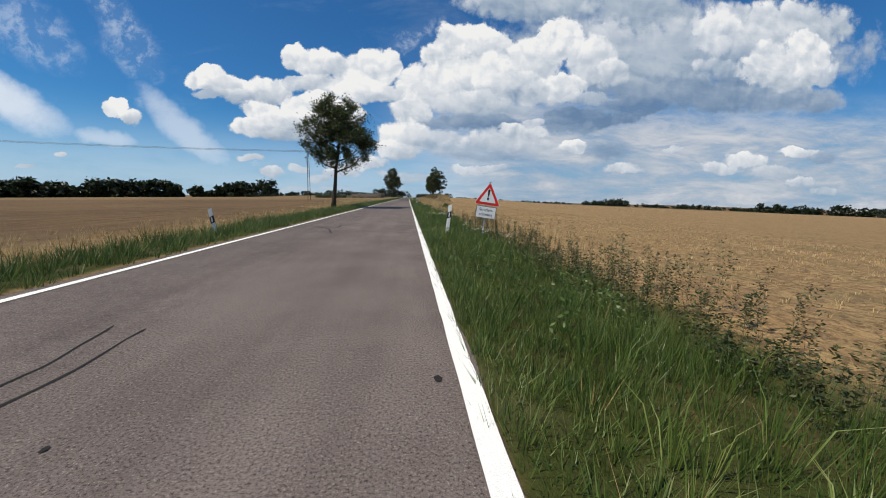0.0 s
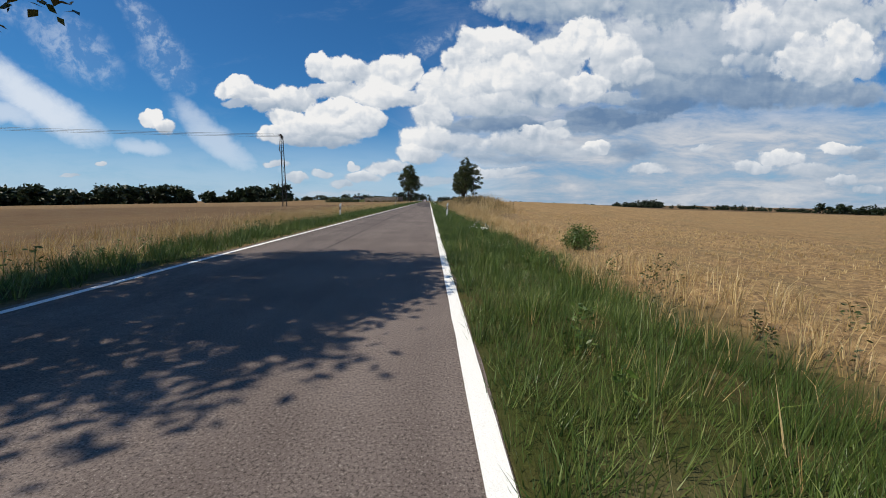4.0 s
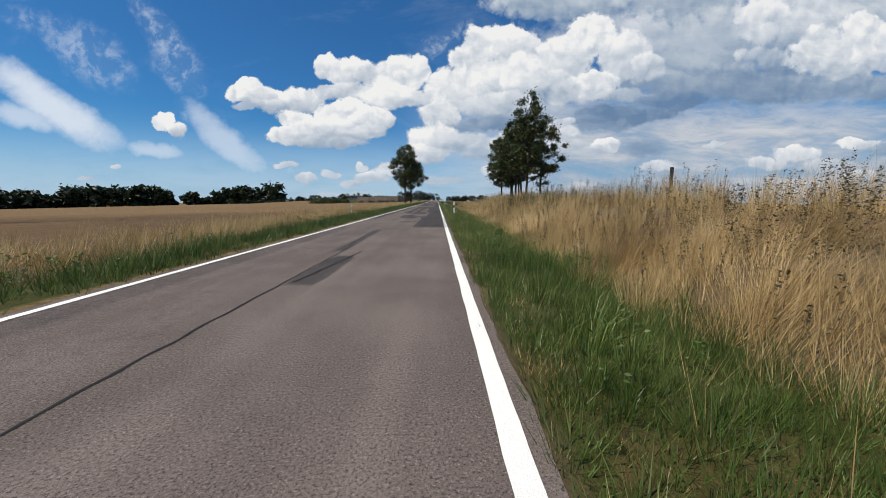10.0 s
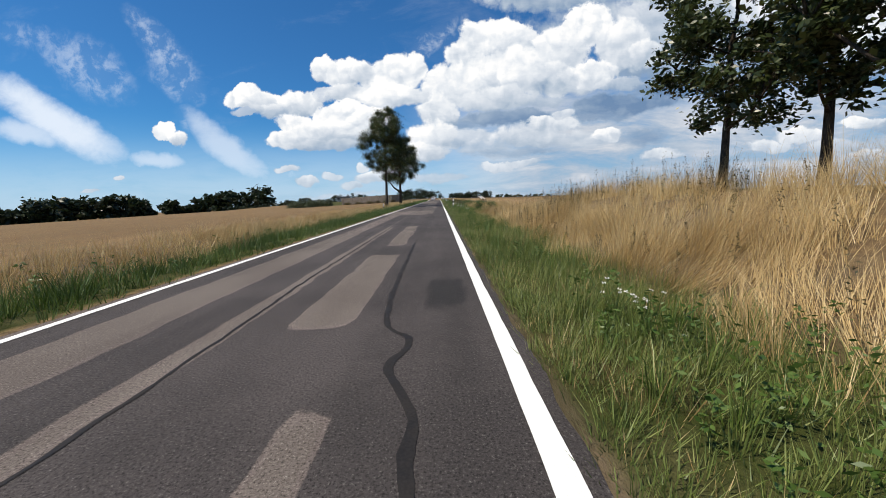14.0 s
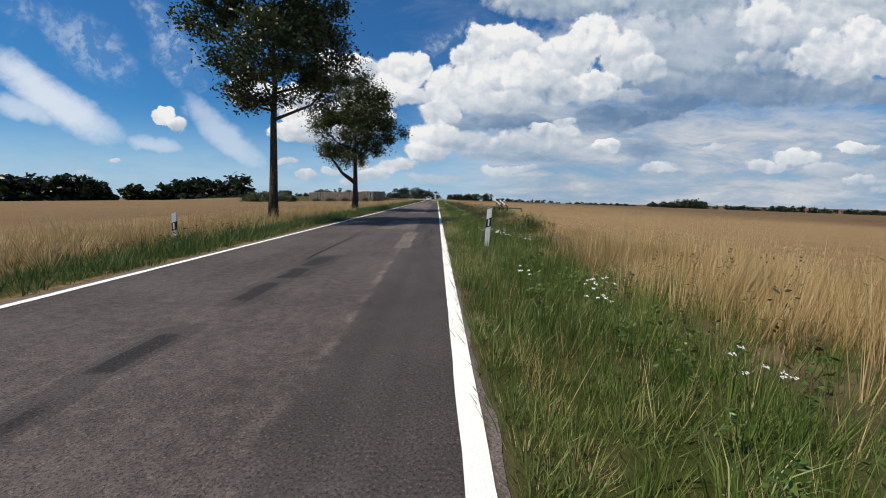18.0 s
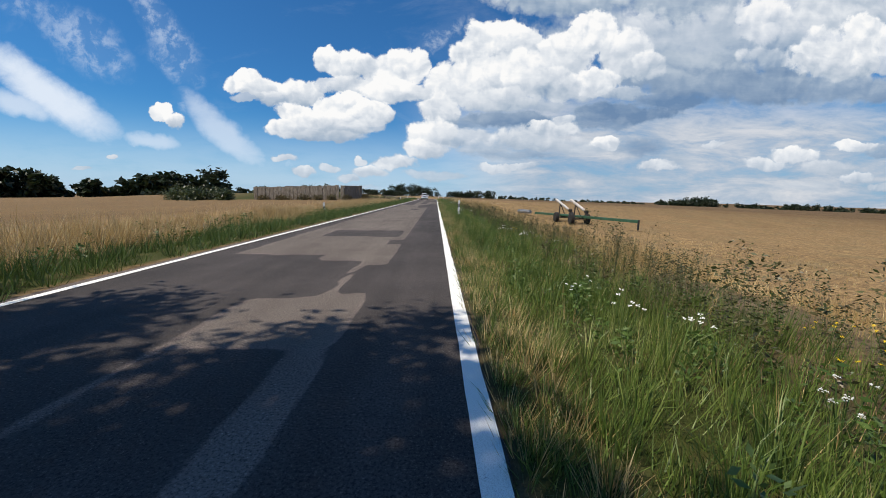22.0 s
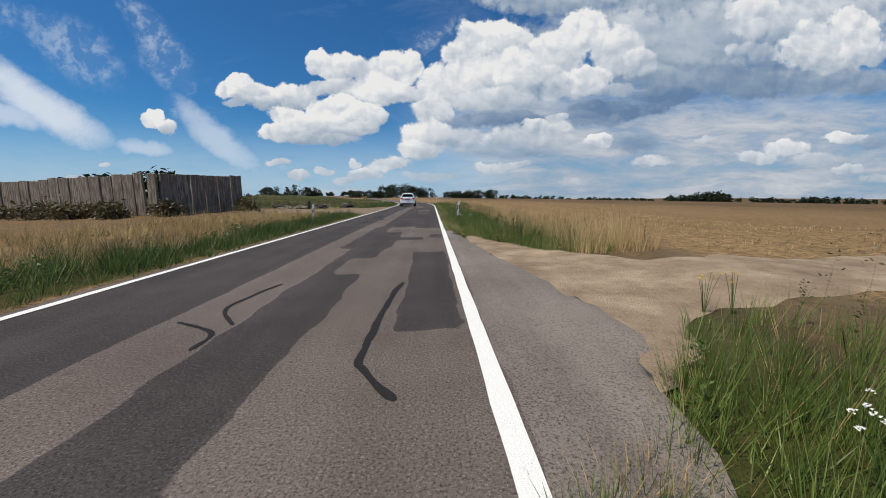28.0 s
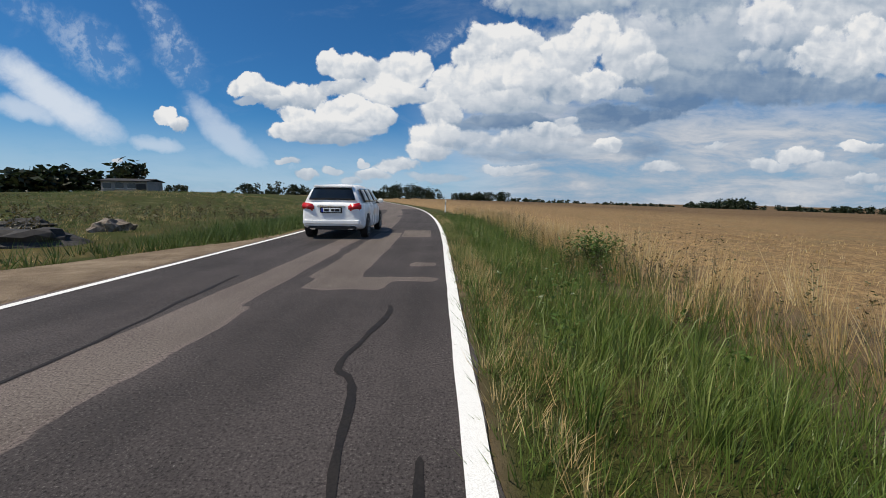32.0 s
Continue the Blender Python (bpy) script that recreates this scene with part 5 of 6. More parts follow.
for k, (x, y, w, h) in enumerate([(-58, 276, 6, 2.7), (-52, 272, 7, 2.5), (-64, 285, 6, 2.6), (-50, 279, 5, 2.3), (-45, 270, 3.5, 1.7)]):
    shrub(x, y, w, h, "rounded dark green bush at the field edge beside the wall", 2600, LEAF, leaf=0.22, seed=k)
for k, (x, y, w, h) in enumerate([(-21.5, 266.6, 2.4, 0.9), (-24.6, 267.6, 2.6, 0.9), (-28, 269.0, 3.0, 0.8), (-33, 270.6, 3.2, 0.8), (-18.6, 268.2, 2.0, 0.8), (-15.8, 273.4, 1.8, 1.1), (-38, 272.5, 3.2, 0.8)]):
    shrub(x, y, w, h, "low brownish scrub growing against the concrete wall", 1100, WEED, leaf=0.12, seed=20 + k)
for k, (x, y, w, h) in enumerate([(3.2, 152.8, 1.0, 1.0), (3.9, 149.2, 0.8, 0.9), (3.3, 176.6, 1.8, 0.85), (4.4, 177.4, 1.4, 0.7), (3.6, 168.5, 1.5, 0.75), (4.0, 45.5, 1.0, 0.7), (3.1, 282.6, 1.3, 0.75)]):
    shrub(x, y, w, h, "leafy dark green weed bush on the verge", 2600, HERB, leaf=0.032, seed=50 + k)


def woods(name, line, count, height, depth, label, spread=6.0, per=110, leaf=1.1, seed=5):
    """A far belt of trees: trunks and ragged crowns in one object."""
    g = np.random.default_rng(seed)
    pts = np.array(line, float)
    seg = np.linalg.norm(np.diff(pts, axis=0), axis=1)
    pos = np.sort(g.uniform(0, seg.sum(), count))
    cum = np.concatenate([[0], np.cumsum(seg)])
    px, py = np.interp(pos, cum, pts[:, 0]), np.interp(pos, cum, pts[:, 1])
    px, py = px + g.normal(0, depth, count), py + g.normal(0, depth, count)
    wave = 0.72 + 0.3 * np.sin(pos * 0.045 + seed) * np.sin(pos * 0.013 + 2 * seed)
    h = height * np.clip(wave + g.uniform(-0.15, 0.2, count), 0.3, 1.15)
    base = land(px, py)
    centres, size = [], []
    for k in range(count):
        for _ in range(11):
            q, w = g.uniform(0, 2 * np.pi), g.uniform(0.02, 0.92)
            rr = spread * 0.5 * np.sin(np.pi * (0.15 + 0.8 * w)) * g.uniform(0.3, 1)
            centres.append((px[k] + np.cos(q) * rr, py[k] + np.sin(q) * rr, base[k] + w * h[k]))
            size.append(h[k] * g.uniform(0.14, 0.24))
    v, l, s, t = leaf_cloud(np.array(centres), np.array(size), count * per, leaf)
    return tagged(sheet(name, v, l, s, t, FAR_LEAF), label, "woods", kind="stuff")


woods("far_woods", [(-177, 488), (-240, 456), (-330, 410), (-420, 350), (-560, 230)], 120, 19, 5, "dark belt of trees behind the stubble field", 19, 330, 2.2, 5)
woods("far_woods", [(-170, 500), (-110, 640), (-60, 700)], 40, 6, 6, "low distant hedge across the fields", 8, 80, 1.2, 6)
woods("far_woods", [(-58, 700), (-26, 690), (-2, 694)], 34, 14, 4, "distant clump of trees ahead of the road", 9, 240, 0.8, 7)
woods("far_woods", [(18, 700), (44, 702), (78, 705)], 40, 11, 4, "distant clump of trees ahead of the road", 9, 220, 0.8, 8)
woods("far_woods", [(84, 800), (180, 840), (260, 900), (420, 960)], 60, 7, 6, "thin dark distant hedge on the horizon", 9, 90, 1.5, 9)
woods("far_woods", [(470, 985), (520, 990), (590, 1000)], 60, 21, 8, "distant dark copse on the horizon", 16, 110, 2.2, 10)
woods("far_woods", [(620, 980), (760, 940), (900, 900), (1100, 760), (1250, 560)], 150, 14, 10, "long dark distant hedge on the horizon", 16, 90, 2.2, 11)
woods("far_woods", [(560, 560), (640, 500), (700, 420)], 60, 17, 8, "distant dark copse on the horizon", 14, 100, 1.9, 12)
woods("far_woods", [(-66, 470), (-120, 450), (-175, 430)], 30, 6, 4, "dark far trees beyond the green rise", 9, 330, 0.55, 13)
woods("far_woods", [(-10, 560), (-40, 520), (-62, 500)], 24, 6, 4, "small far trees beside the bend", 7, 260, 0.5, 14)


# ---- concrete wall of upright slabs ----
def slab_wall():
    corner, far_end, near_end = Vector((-19.3, 268.3, 0)), Vector((-40.4, 273.6, 0)), Vector((-16.9, 275.1, 0))
    r = random.Random(4)
    for name, a, b, count, label in (("wall_long", corner, far_end, 22, "long weathered wall of upright concrete slabs"), ("wall_end", corner, near_end, 6, "dark leaning concrete slabs closing the wall's end")):
        root = tagged(new(name), label, "wall", kind="structure")
        step = (b - a) / count
        turn = math.degrees(math.atan2(step.y, step.x))
        for k in range(count):
            w = step.length * r.uniform(0.88, 0.985) * (0.82 if k < 2 and name == "wall_long" else 1.0)
            h = 3.25 + r.uniform(-0.06, 0.07) - (0.0 if name == "wall_end" else 0.012 * k)
            p = a + step * (k + 0.5)
            bm = block((w, 0.17, h), (0, 0, h / 2), 0.02)
            bmesh.ops.subdivide_edges(bm, edges=[e for e in bm.edges if e.calc_length() > 0.6], cuts=3)
            for v in bm.verts:
                v.co.x += 0.02 * noise.noise((v.co.z * 2.3, k * 1.7, v.co.x))
                v.co.y += 0.015 * noise.noise((v.co.z * 1.1, k * 2.9, 5))
                if v.co.z > h - 0.05:
                    v.co.z += 0.05 * noise.noise((v.co.x * 3, k * 3.3, 8))
            tilt = r.uniform(-0.6, 0.6) + (r.uniform(-3.0, 3.0) if (name == "wall_long" and k in (0, 1)) or (name == "wall_end" and k < 2) else 0)
            ob = part("slab", bm, CONCRETE, root)
            ob.matrix_basis = pose(p.x, p.y, float(land(p.x, p.y)) - 0.3, r.uniform(-1.2, 1.2), tilt, turn)


slab_wall()


# ---- farm implement ----
def implement():
    root = thing("farm_implement", "green towed farm implement with two slanted white tubes", "farm machine", place=pose(11.0, 220.0, float(land(11, 219)) + 0.05, 0, 0, 0))
    beam_a, beam_b = Vector((-1.6, 5.2, 0.62)), Vector((2.3, -6.4, 0.55))
    d = (beam_b - beam_a)
    turn = Matrix.Rotation(math.atan2(d.y, d.x), 3, "Z")
    frame_ = part("frame", block((d.length, 0.16, 0.2), (beam_a + beam_b) / 2, 0.02, turn), GREEN_PAINT, root, "long green steel beam")
    for s in (-0.32, 0.34):
        side = Vector((-d.y, d.x, 0)).normalized() * s
        part("side_rail", block((4.4, 0.1, 0.14), Vector((0, 0.6, 0.60)) + side, 0.015, turn), GREEN_PAINT, frame_)
    for k, (x, y) in enumerate(((-0.15, 1.25), (0.3, -1.15))):
        a, b = Vector((x - 0.62, y + 0.45, 1.92)), Vector((x + 0.28, y - 0.2, 1.12))
        bm = rod(bmesh.new(), a, b, 0.105, 0.105, 16)
        bmesh.ops.bevel(bm, geom=[e for e in bm.edges if len(e.link_faces) == 2 and e.calc_face_angle(0) > 1], offset=0.02, segments=2, affect="EDGES")
        tube = part("tube", bm, WHITE_METAL, root, "slanted white metal tube")
        bm = rod(bmesh.new(), a.lerp(b, -0.05), a.lerp(b, 0.02), 0.05, 0.075, 12)
        part("cap", bm, WHITE_METAL, tube)
        bm = bmesh.new()
        rod(bm, (x - 0.35, y + 0.25, 0.6), (x - 0.30, y + 0.2, 1.6), 0.05, 0.05, 8)
        rod(bm, (x + 0.1, y, 0.6), (x - 0.25, y + 0.2, 1.5), 0.035, 0.035, 8)
        part("support", bm, DARK_STEEL, root)
        part("gearbox", block((0.30, 0.26, 0.26), (x + 0.42, y - 0.3, 0.98), 0.05, turn, segments=2), DARK_STEEL, root)
        for s in (-1, 1):
            c = (x + 0.75 * s, y + 0.3 * s, 0.42)
            bm = lathe(bmesh.new(), [(-0.17, 0.27), (-0.15, 0.38), (-0.11, 0.43), (0.11, 0.43), (0.15, 0.38), (0.17, 0.27)], 22, "x", c)
            wheel = part("wheel", bm, RUBBER, root, "black rubber tyre")
            bm = lathe(bmesh.new(), [(-0.15, 0.06), (-0.14, 0.26), (0.14, 0.26), (0.15, 0.06)], 18, "x", c)
            part("rim", bm, GALVANISED, wheel, "grey steel rim")
        bm = rod(bmesh.new(), (x - 0.8, y - 0.32, 0.42), (x + 0.8, y + 0.32, 0.42), 0.06, 0.06, 8)
        part("axle", bm, DARK_STEEL, root)
    part("drum", block((2.2, 0.5, 0.36), (-2.4, 6.4, 0.66), 0.12, turn, segments=3), GALVANISED, root, "grey sheet-metal housing")
    part("drawbar", block((0.12, 0.1, 0.7), (2.3, -6.4, 0.35), 0.02), DARK_STEEL, root)


implement()


# ---- far farm building ----
def barn():
    root = thing("barn", "long low dark-roofed farm building behind the green rise", "building", place=pose(-58, 348, float(land(-58, 348)) - 0.2, 0, 0, 8))
    wall = part("wall", block((7.6, 5, 2.6), (0, 0, 1.3), 0.03), FACADE, root, "grey rendered wall")
    bm = bmesh.new()
    for s in (-1, 1):
        block((8.2, 3.0, 0.16), (0, s * 1.4, 2.78), 0.02, Matrix.Rotation(-s * 0.16, 3, "X"), bm)
    part("roof", bm, ROOFING, root, "shallow dark roof")
    for k in range(3):
        w = part("window", block((1.3, 0.08, 0.9), (-2.8 + 2.0 * k, -2.53, 1.7), 0.02), CAR_GLASS, wall, "dark window")
        part("window_frame", block((1.45, 0.05, 0.08), (-2.8 + 2.0 * k, -2.55, 1.21), 0.01), WHITE_METAL, w)
    part("door", block((1.6, 0.08, 2.1), (2.8, -2.55, 1.05), 0.02), DARK_STEEL, wall, "dark sliding door")


barn()


# ---- rubble beside the farm entrance ----
def rubble():
    r = random.Random(9)
    spots = [(-13.5, 279.6), (-11.8, 281.0), (-15.2, 280.2), (-9.6, 283.6), (-12.6, 284.4), (-16.8, 283.0), (-10.6, 287.0), (-14.0, 287.5)]
    for k, (x, y) in enumerate(spots):
        bm = bmesh.new()
        bmesh.ops.create_icosphere(bm, subdivisions=3, radius=1)
        sx, sy, sz = r.uniform(0.5, 1.1), r.uniform(0.4, 0.8), r.uniform(0.22, 0.38)
        for v in bm.verts:
            n = 1 + 0.5 * noise.noise(v.co * 1.6 + Vector((k * 4.1, 0, 0))) + 0.4 * noise.noise(v.co * 4 + Vector((0, k * 2.2, 0)))
            v.co = Vector((v.co.x * sx * n, v.co.y * sy * n, v.co.z * sz * n))
        ob = tagged(part("rubble_mound", bm, ROOFING if k % 2 else CONCRETE), "low heap of broken dark rubble on the grass", "rubble", "rubble heaps")
        ob.matrix_basis = pose(x, y, float(land(x, y)) + 0.05, 0, 0, r.uniform(0, 180))
    stump = part("bollard", lathe(bmesh.new(), [(0, 0.16), (0.5, 0.13), (0.78, 0.10), (0.82, 0.04)], 12, "z"), DARK_STEEL)
    tagged(stump, "short dark post standing by the entrance", "post")
    stump.matrix_basis = pose(-12.4, 278.9, float(land(-12.4, 278.9)))


rubble()

bm = bmesh.new()
bmesh.ops.create_icosphere(bm, subdivisions=3, radius=0.05)
for v in bm.verts:
    v.co *= 1 + 0.3 * noise.noise(v.co * 22)
    v.co.z *= 0.7
stone = tagged(part("pale_stone", bm, WHITE_METAL, smooth=True), "small pale stone lying at the road edge", "stone")
stone.matrix_basis = pose(0.35, 71.3, float(land(0.35, 71.3)) + 0.02)


# ---- white car ----
def car():
    root = thing("car", "white compact people carrier with red tail lights on the road", "car", place=pose(-3.2, 287.5, 0.012, 0, 0, 1.2))
    # stations from tail to nose: along, sill, belt, half width low, half width belt
    stations = [(-2.17, 0.42, 0.90, 0.66, 0.66), (-2.12, 0.30, 0.98, 0.80, 0.76), (-1.95, 0.24, 1.02, 0.865, 0.83), (-1.55, 0.20, 1.02, 0.89, 0.865), (-0.8, 0.18, 1.00, 0.893, 0.87),
                (0.2, 0.18, 0.98, 0.893, 0.87), (0.95, 0.18, 0.97, 0.89, 0.85), (1.45, 0.20, 0.93, 0.88, 0.80), (1.85, 0.22, 0.83, 0.84, 0.70), (2.08, 0.27, 0.70, 0.74, 0.58), (2.17, 0.36, 0.58, 0.60, 0.48)]

    def ring(bm, y, zs, zb, wl, wb):
        pts = [(-wl * 0.9, zs), (-wl, zs + 0.10), (-wl * 1.0, (zs + zb) * 0.5), (-wb, zb - 0.05), (-wb * 0.95, zb), (-wb * 0.5, zb + 0.02), (0, zb + 0.025), (wb * 0.5, zb + 0.02), (wb * 0.95, zb), (wb, zb - 0.05), (wl, (zs + zb) * 0.5), (wl, zs + 0.10), (wl * 0.9, zs), (0, zs - 0.01)]
        return [bm.verts.new((x, y, z)) for x, z in pts]

    bm = bmesh.new()
    rings = [ring(bm, *s) for s in stations]
    n = len(rings[0])
    for a, b in zip(rings, rings[1:]):
        for k in range(n):
            bm.faces.new((a[k], a[(k + 1) % n], b[(k + 1) % n], b[k]))
    bm.faces.new(rings[0][::-1])
    bm.faces.new(rings[-1])
    bmesh.ops.recalc_face_normals(bm, faces=bm.faces)
    body = part("body", bm, CAR_WHITE, root, "white painted lower body", smooth=True)
    body.modifiers.new("round", "SUBSURF").levels = 2
    body.modifiers["round"].render_levels = 2
    # greenhouse
    cabin = [(-2.02, 0.98, 1.05, 0.80, 0.76), (-1.93, 0.98, 1.38, 0.79, 0.60), (-1.78, 0.98, 1.48, 0.80, 0.57), (-1.2, 0.98, 1.535, 0.825, 0.58), (-0.3, 0.97, 1.55, 0.83, 0.59), (0.35, 0.96, 1.50, 0.83, 0.59), (0.85, 0.95, 1.26, 0.83, 0.66), (1.35, 0.93, 1.0, 0.80, 0.76)]
    bm = bmesh.new()
    rows = []
    for y, zb, zt, wb, wt in cabin:
        pts = [(-wb, zb), (-(wb * 0.45 + wt * 0.55), zb + (zt - zb) * 0.55), (-wt, zt - 0.05 * (zt - zb)), (-wt * 0.85, zt), (0, zt + 0.02), (wt * 0.85, zt), (wt, zt - 0.05 * (zt - zb)), (wb * 0.45 + wt * 0.55, zb + (zt - zb) * 0.55), (wb, zb)]
        rows.append([bm.verts.new((x, y, z)) for x, z in pts])
    m = len(rows[0])
    for a, b in zip(rows, rows[1:]):
        for k in range(m - 1):
            bm.faces.new((a[k], a[k + 1], b[k + 1], b[k]))
    bm.faces.new(rows[0][::-1])
    bm.faces.new(rows[-1])
    bmesh.ops.recalc_face_normals(bm, faces=bm.faces)
    top = part("roof", bm, CAR_WHITE, root, "white painted roof and pillars", smooth=True)
    top.modifiers.new("round", "SUBSURF").levels = 2
    top.modifiers["round"].render_levels = 2

    def pane(name, points, push, parent, mat=CAR_GLASS, label=""):
        """A thin curved pane through a four-sided outline, pushed out along its normal."""
        a, b, c, d = (Vector(p) for p in points)
        nrm = (b - a).cross(d - a).normalized()
        bm = bmesh.new()
        grid = []
        for i in range(7):
            row = []
            for j in range(7):
                u, v = i / 6, j / 6
                p = a.lerp(b, u).lerp(d.lerp(c, u), v)
                row.append(bm.verts.new(p + nrm * (push + 0.018 * math.sin(math.pi * u) * math.sin(math.pi * v))))
            grid.append(row)
        for i in range(6):
            for j in range(6):
                bm.faces.new((grid[i][j], grid[i + 1][j], grid[i + 1][j + 1], grid[i][j + 1]))
        geom = bmesh.ops.extrude_face_region(bm, geom=bm.faces[:])
        for v in geom["geom"]:
            if isinstance(v, bmesh.types.BMVert):
                v.co -= nrm * 0.03
        bmesh.ops.recalc_face_normals(bm, faces=bm.faces)
        return part(name, bm, mat, parent, label, True)

    pane("rear_window", [(-0.64, -2.03, 1.08), (0.64, -2.03, 1.08), (0.53, -1.90, 1.40), (-0.53, -1.90, 1.40)], 0.02, top, label="dark tinted rear window")
    part("spoiler", block((1.10, 0.20, 0.05), (0, -1.86, 1.462), 0.022, Matrix.Rotation(0.16, 3, "X"), segments=2), CAR_WHITE, top, "white roof spoiler")
    pane("windscreen", [(0.66, 1.28, 1.02), (-0.66, 1.28, 1.02), (-0.56, 0.52, 1.44), (0.56, 0.52, 1.44)], 0.01, top, label="dark windscreen")
    for s in (-1, 1):
        for y0, y1, t0, t1 in ((-1.66, -0.92, -1.50, -0.90), (-0.86, 0.02, -0.84, 0.02), (0.08, 0.98, 0.08, 0.52)):
            q = [(s * 0.845, y0, 1.03), (s * 0.845, y1, 1.03), (s * 0.655, t1, 1.41), (s * 0.655, t0, 1.41)]
            if s < 0:
                q = [q[1], q[0], q[3], q[2]]
            pane("side_window", q, 0.012, top, label="dark side window")
        lamp = block((0.36, 0.13, 0.20), (s * 0.64, -2.115, 0.885), 0.045, Matrix.Rotation(0.26 * s, 3, "Z"), segments=3)
        for v in lamp.verts:
            v.co.z += 0.10 * (abs(v.co.x) - 0.64)
            v.co.z += (v.co.z - 0.885) * 0.5 * (abs(v.co.x) - 0.62)
        part("tail_light", lamp, TAIL_RED, body, "red tail light", True)
        part("exhaust_tip", block((0.16, 0.10, 0.05), (s * 0.52, -2.13, 0.285), 0.02, segments=2), CHROME, body, "chrome exhaust tip")
        mirror = part("mirror", block((0.20, 0.11, 0.16), (s * 0.98, 0.72, 1.05), 0.045, segments=3), CAR_WHITE, root, "white wing mirror")
        part("mirror_foot", block((0.12, 0.06, 0.05), (s * 0.88, 0.74, 0.99), 0.015), BLACK_PLASTIC, mirror)
        for y in (-0.72, 0.30):
            part("door_handle", block((0.03, 0.2, 0.035), (s * 0.893, y, 0.90), 0.012, segments=2), CAR_WHITE, body)
    part("rear_bumper", block((1.60, 0.16, 0.20), (0, -2.12, 0.47), 0.06, segments=3), CAR_WHITE, body, "white rear bumper")
    part("diffuser", block((1.34, 0.14, 0.10), (0, -2.11, 0.31), 0.03, segments=2), BLACK_PLASTIC, body, "black lower bumper insert")
    part("trim_strip", block((0.78, 0.03, 0.05), (0, -2.165, 0.90), 0.012, segments=2), CHROME, body, "chrome tailgate strip")
    plate = part("number_plate", block((0.52, 0.012, 0.11), (0, -2.20, 0.80), 0.004), SIGN_WHITE, body, "white number plate")
    part("plate_band", block((0.045, 0.006, 0.104), (-0.235, -2.207, 0.80), 0.001), PLATE_BLUE, plate)
    for x, w in ((-0.12, 0.13), (0.05, 0.09), (0.17, 0.13)):
        part("plate_bar", block((w, 0.004, 0.07), (x, -2.207, 0.80), 0.001), BLACK_PLASTIC, plate)
    part("plate_recess", block((0.60, 0.02, 0.16), (0, -2.185, 0.80), 0.02), BLACK_PLASTIC, body)
    for s in (-1, 1):
        for y in (-1.36, 1.34):
            part("wheel_arch", lathe(bmesh.new(), [(0.70 * s, 0.365), (0.893 * s, 0.365)], 30, "x", (0, y, 0.33)), BLACK_PLASTIC, body, "dark wheel arch")
            prof = [(0.69, 0.23), (0.69, 0.29), (0.72, 0.318), (0.87, 0.318), (0.90, 0.29), (0.90, 0.235)]
            wheel = part("wheel", lathe(bmesh.new(), [(a * s, q) for a, q in prof], 36, "x", (0, y, 0.318)), RUBBER, root, "black tyre")
            bm = lathe(bmesh.new(), [(0.80 * s, 0.225), (0.902 * s, 0.23), (0.902 * s, 0.205), (0.86 * s, 0.2)], 36, "x", (0, y, 0.318))
            for k in range(10):
                q = 2 * math.pi * k / 10
                rod(bm, (0.90 * s, y + 0.04 * math.cos(q), 0.318 + 0.04 * math.sin(q)), (0.90 * s, y + 0.21 * math.cos(q), 0.318 + 0.21 * math.sin(q)), 0.018, 0.012, 6)
            lathe(bm, [(0.88 * s, 0.05), (0.912 * s, 0.045)], 14, "x", (0, y, 0.318))
            part("rim", bm, ALLOY, wheel, "dark multi-spoke alloy rim")


car()


# ---- flowers ----
def flower(name, mat, label, height, heads, spread, disc, seed):
    r = random.Random(seed)
    root = thing(name, label, "flower", name + "s")
    bm = bmesh.new()
    tops = []
    for k in range(heads):
        q = r.uniform(0, 6.28)
        e = Vector((math.cos(q) * spread * r.uniform(0.2, 1), math.sin(q) * spread * r.uniform(0.2, 1), height * r.uniform(0.75, 1.05)))
        pipe(bm, [Vector((0, 0, -0.05)), e * 0.55 + Vector((0, 0, 0.03)), e], [0.004, 0.003, 0.002], 4)
        tops.append(e)
    part("stem", bm, STEM, root)
    for e in tops:
        bm = bmesh.new()
        for _ in range(9):
            q, d = r.uniform(0, 6.28), disc * math.sqrt(r.random())
            c = e + Vector((math.cos(q) * d, math.sin(q) * d, r.uniform(-0.006, 0.008)))
            s = disc * r.uniform(0.28, 0.42)
            bm.faces.new([bm.verts.new(c + Vector((math.cos(a) * s, math.sin(a) * s, 0.004 * math.sin(2 * a)))) for a in (1.257 * j for j in range(5))])
        part("flower_head", bm, mat, root)
    return root


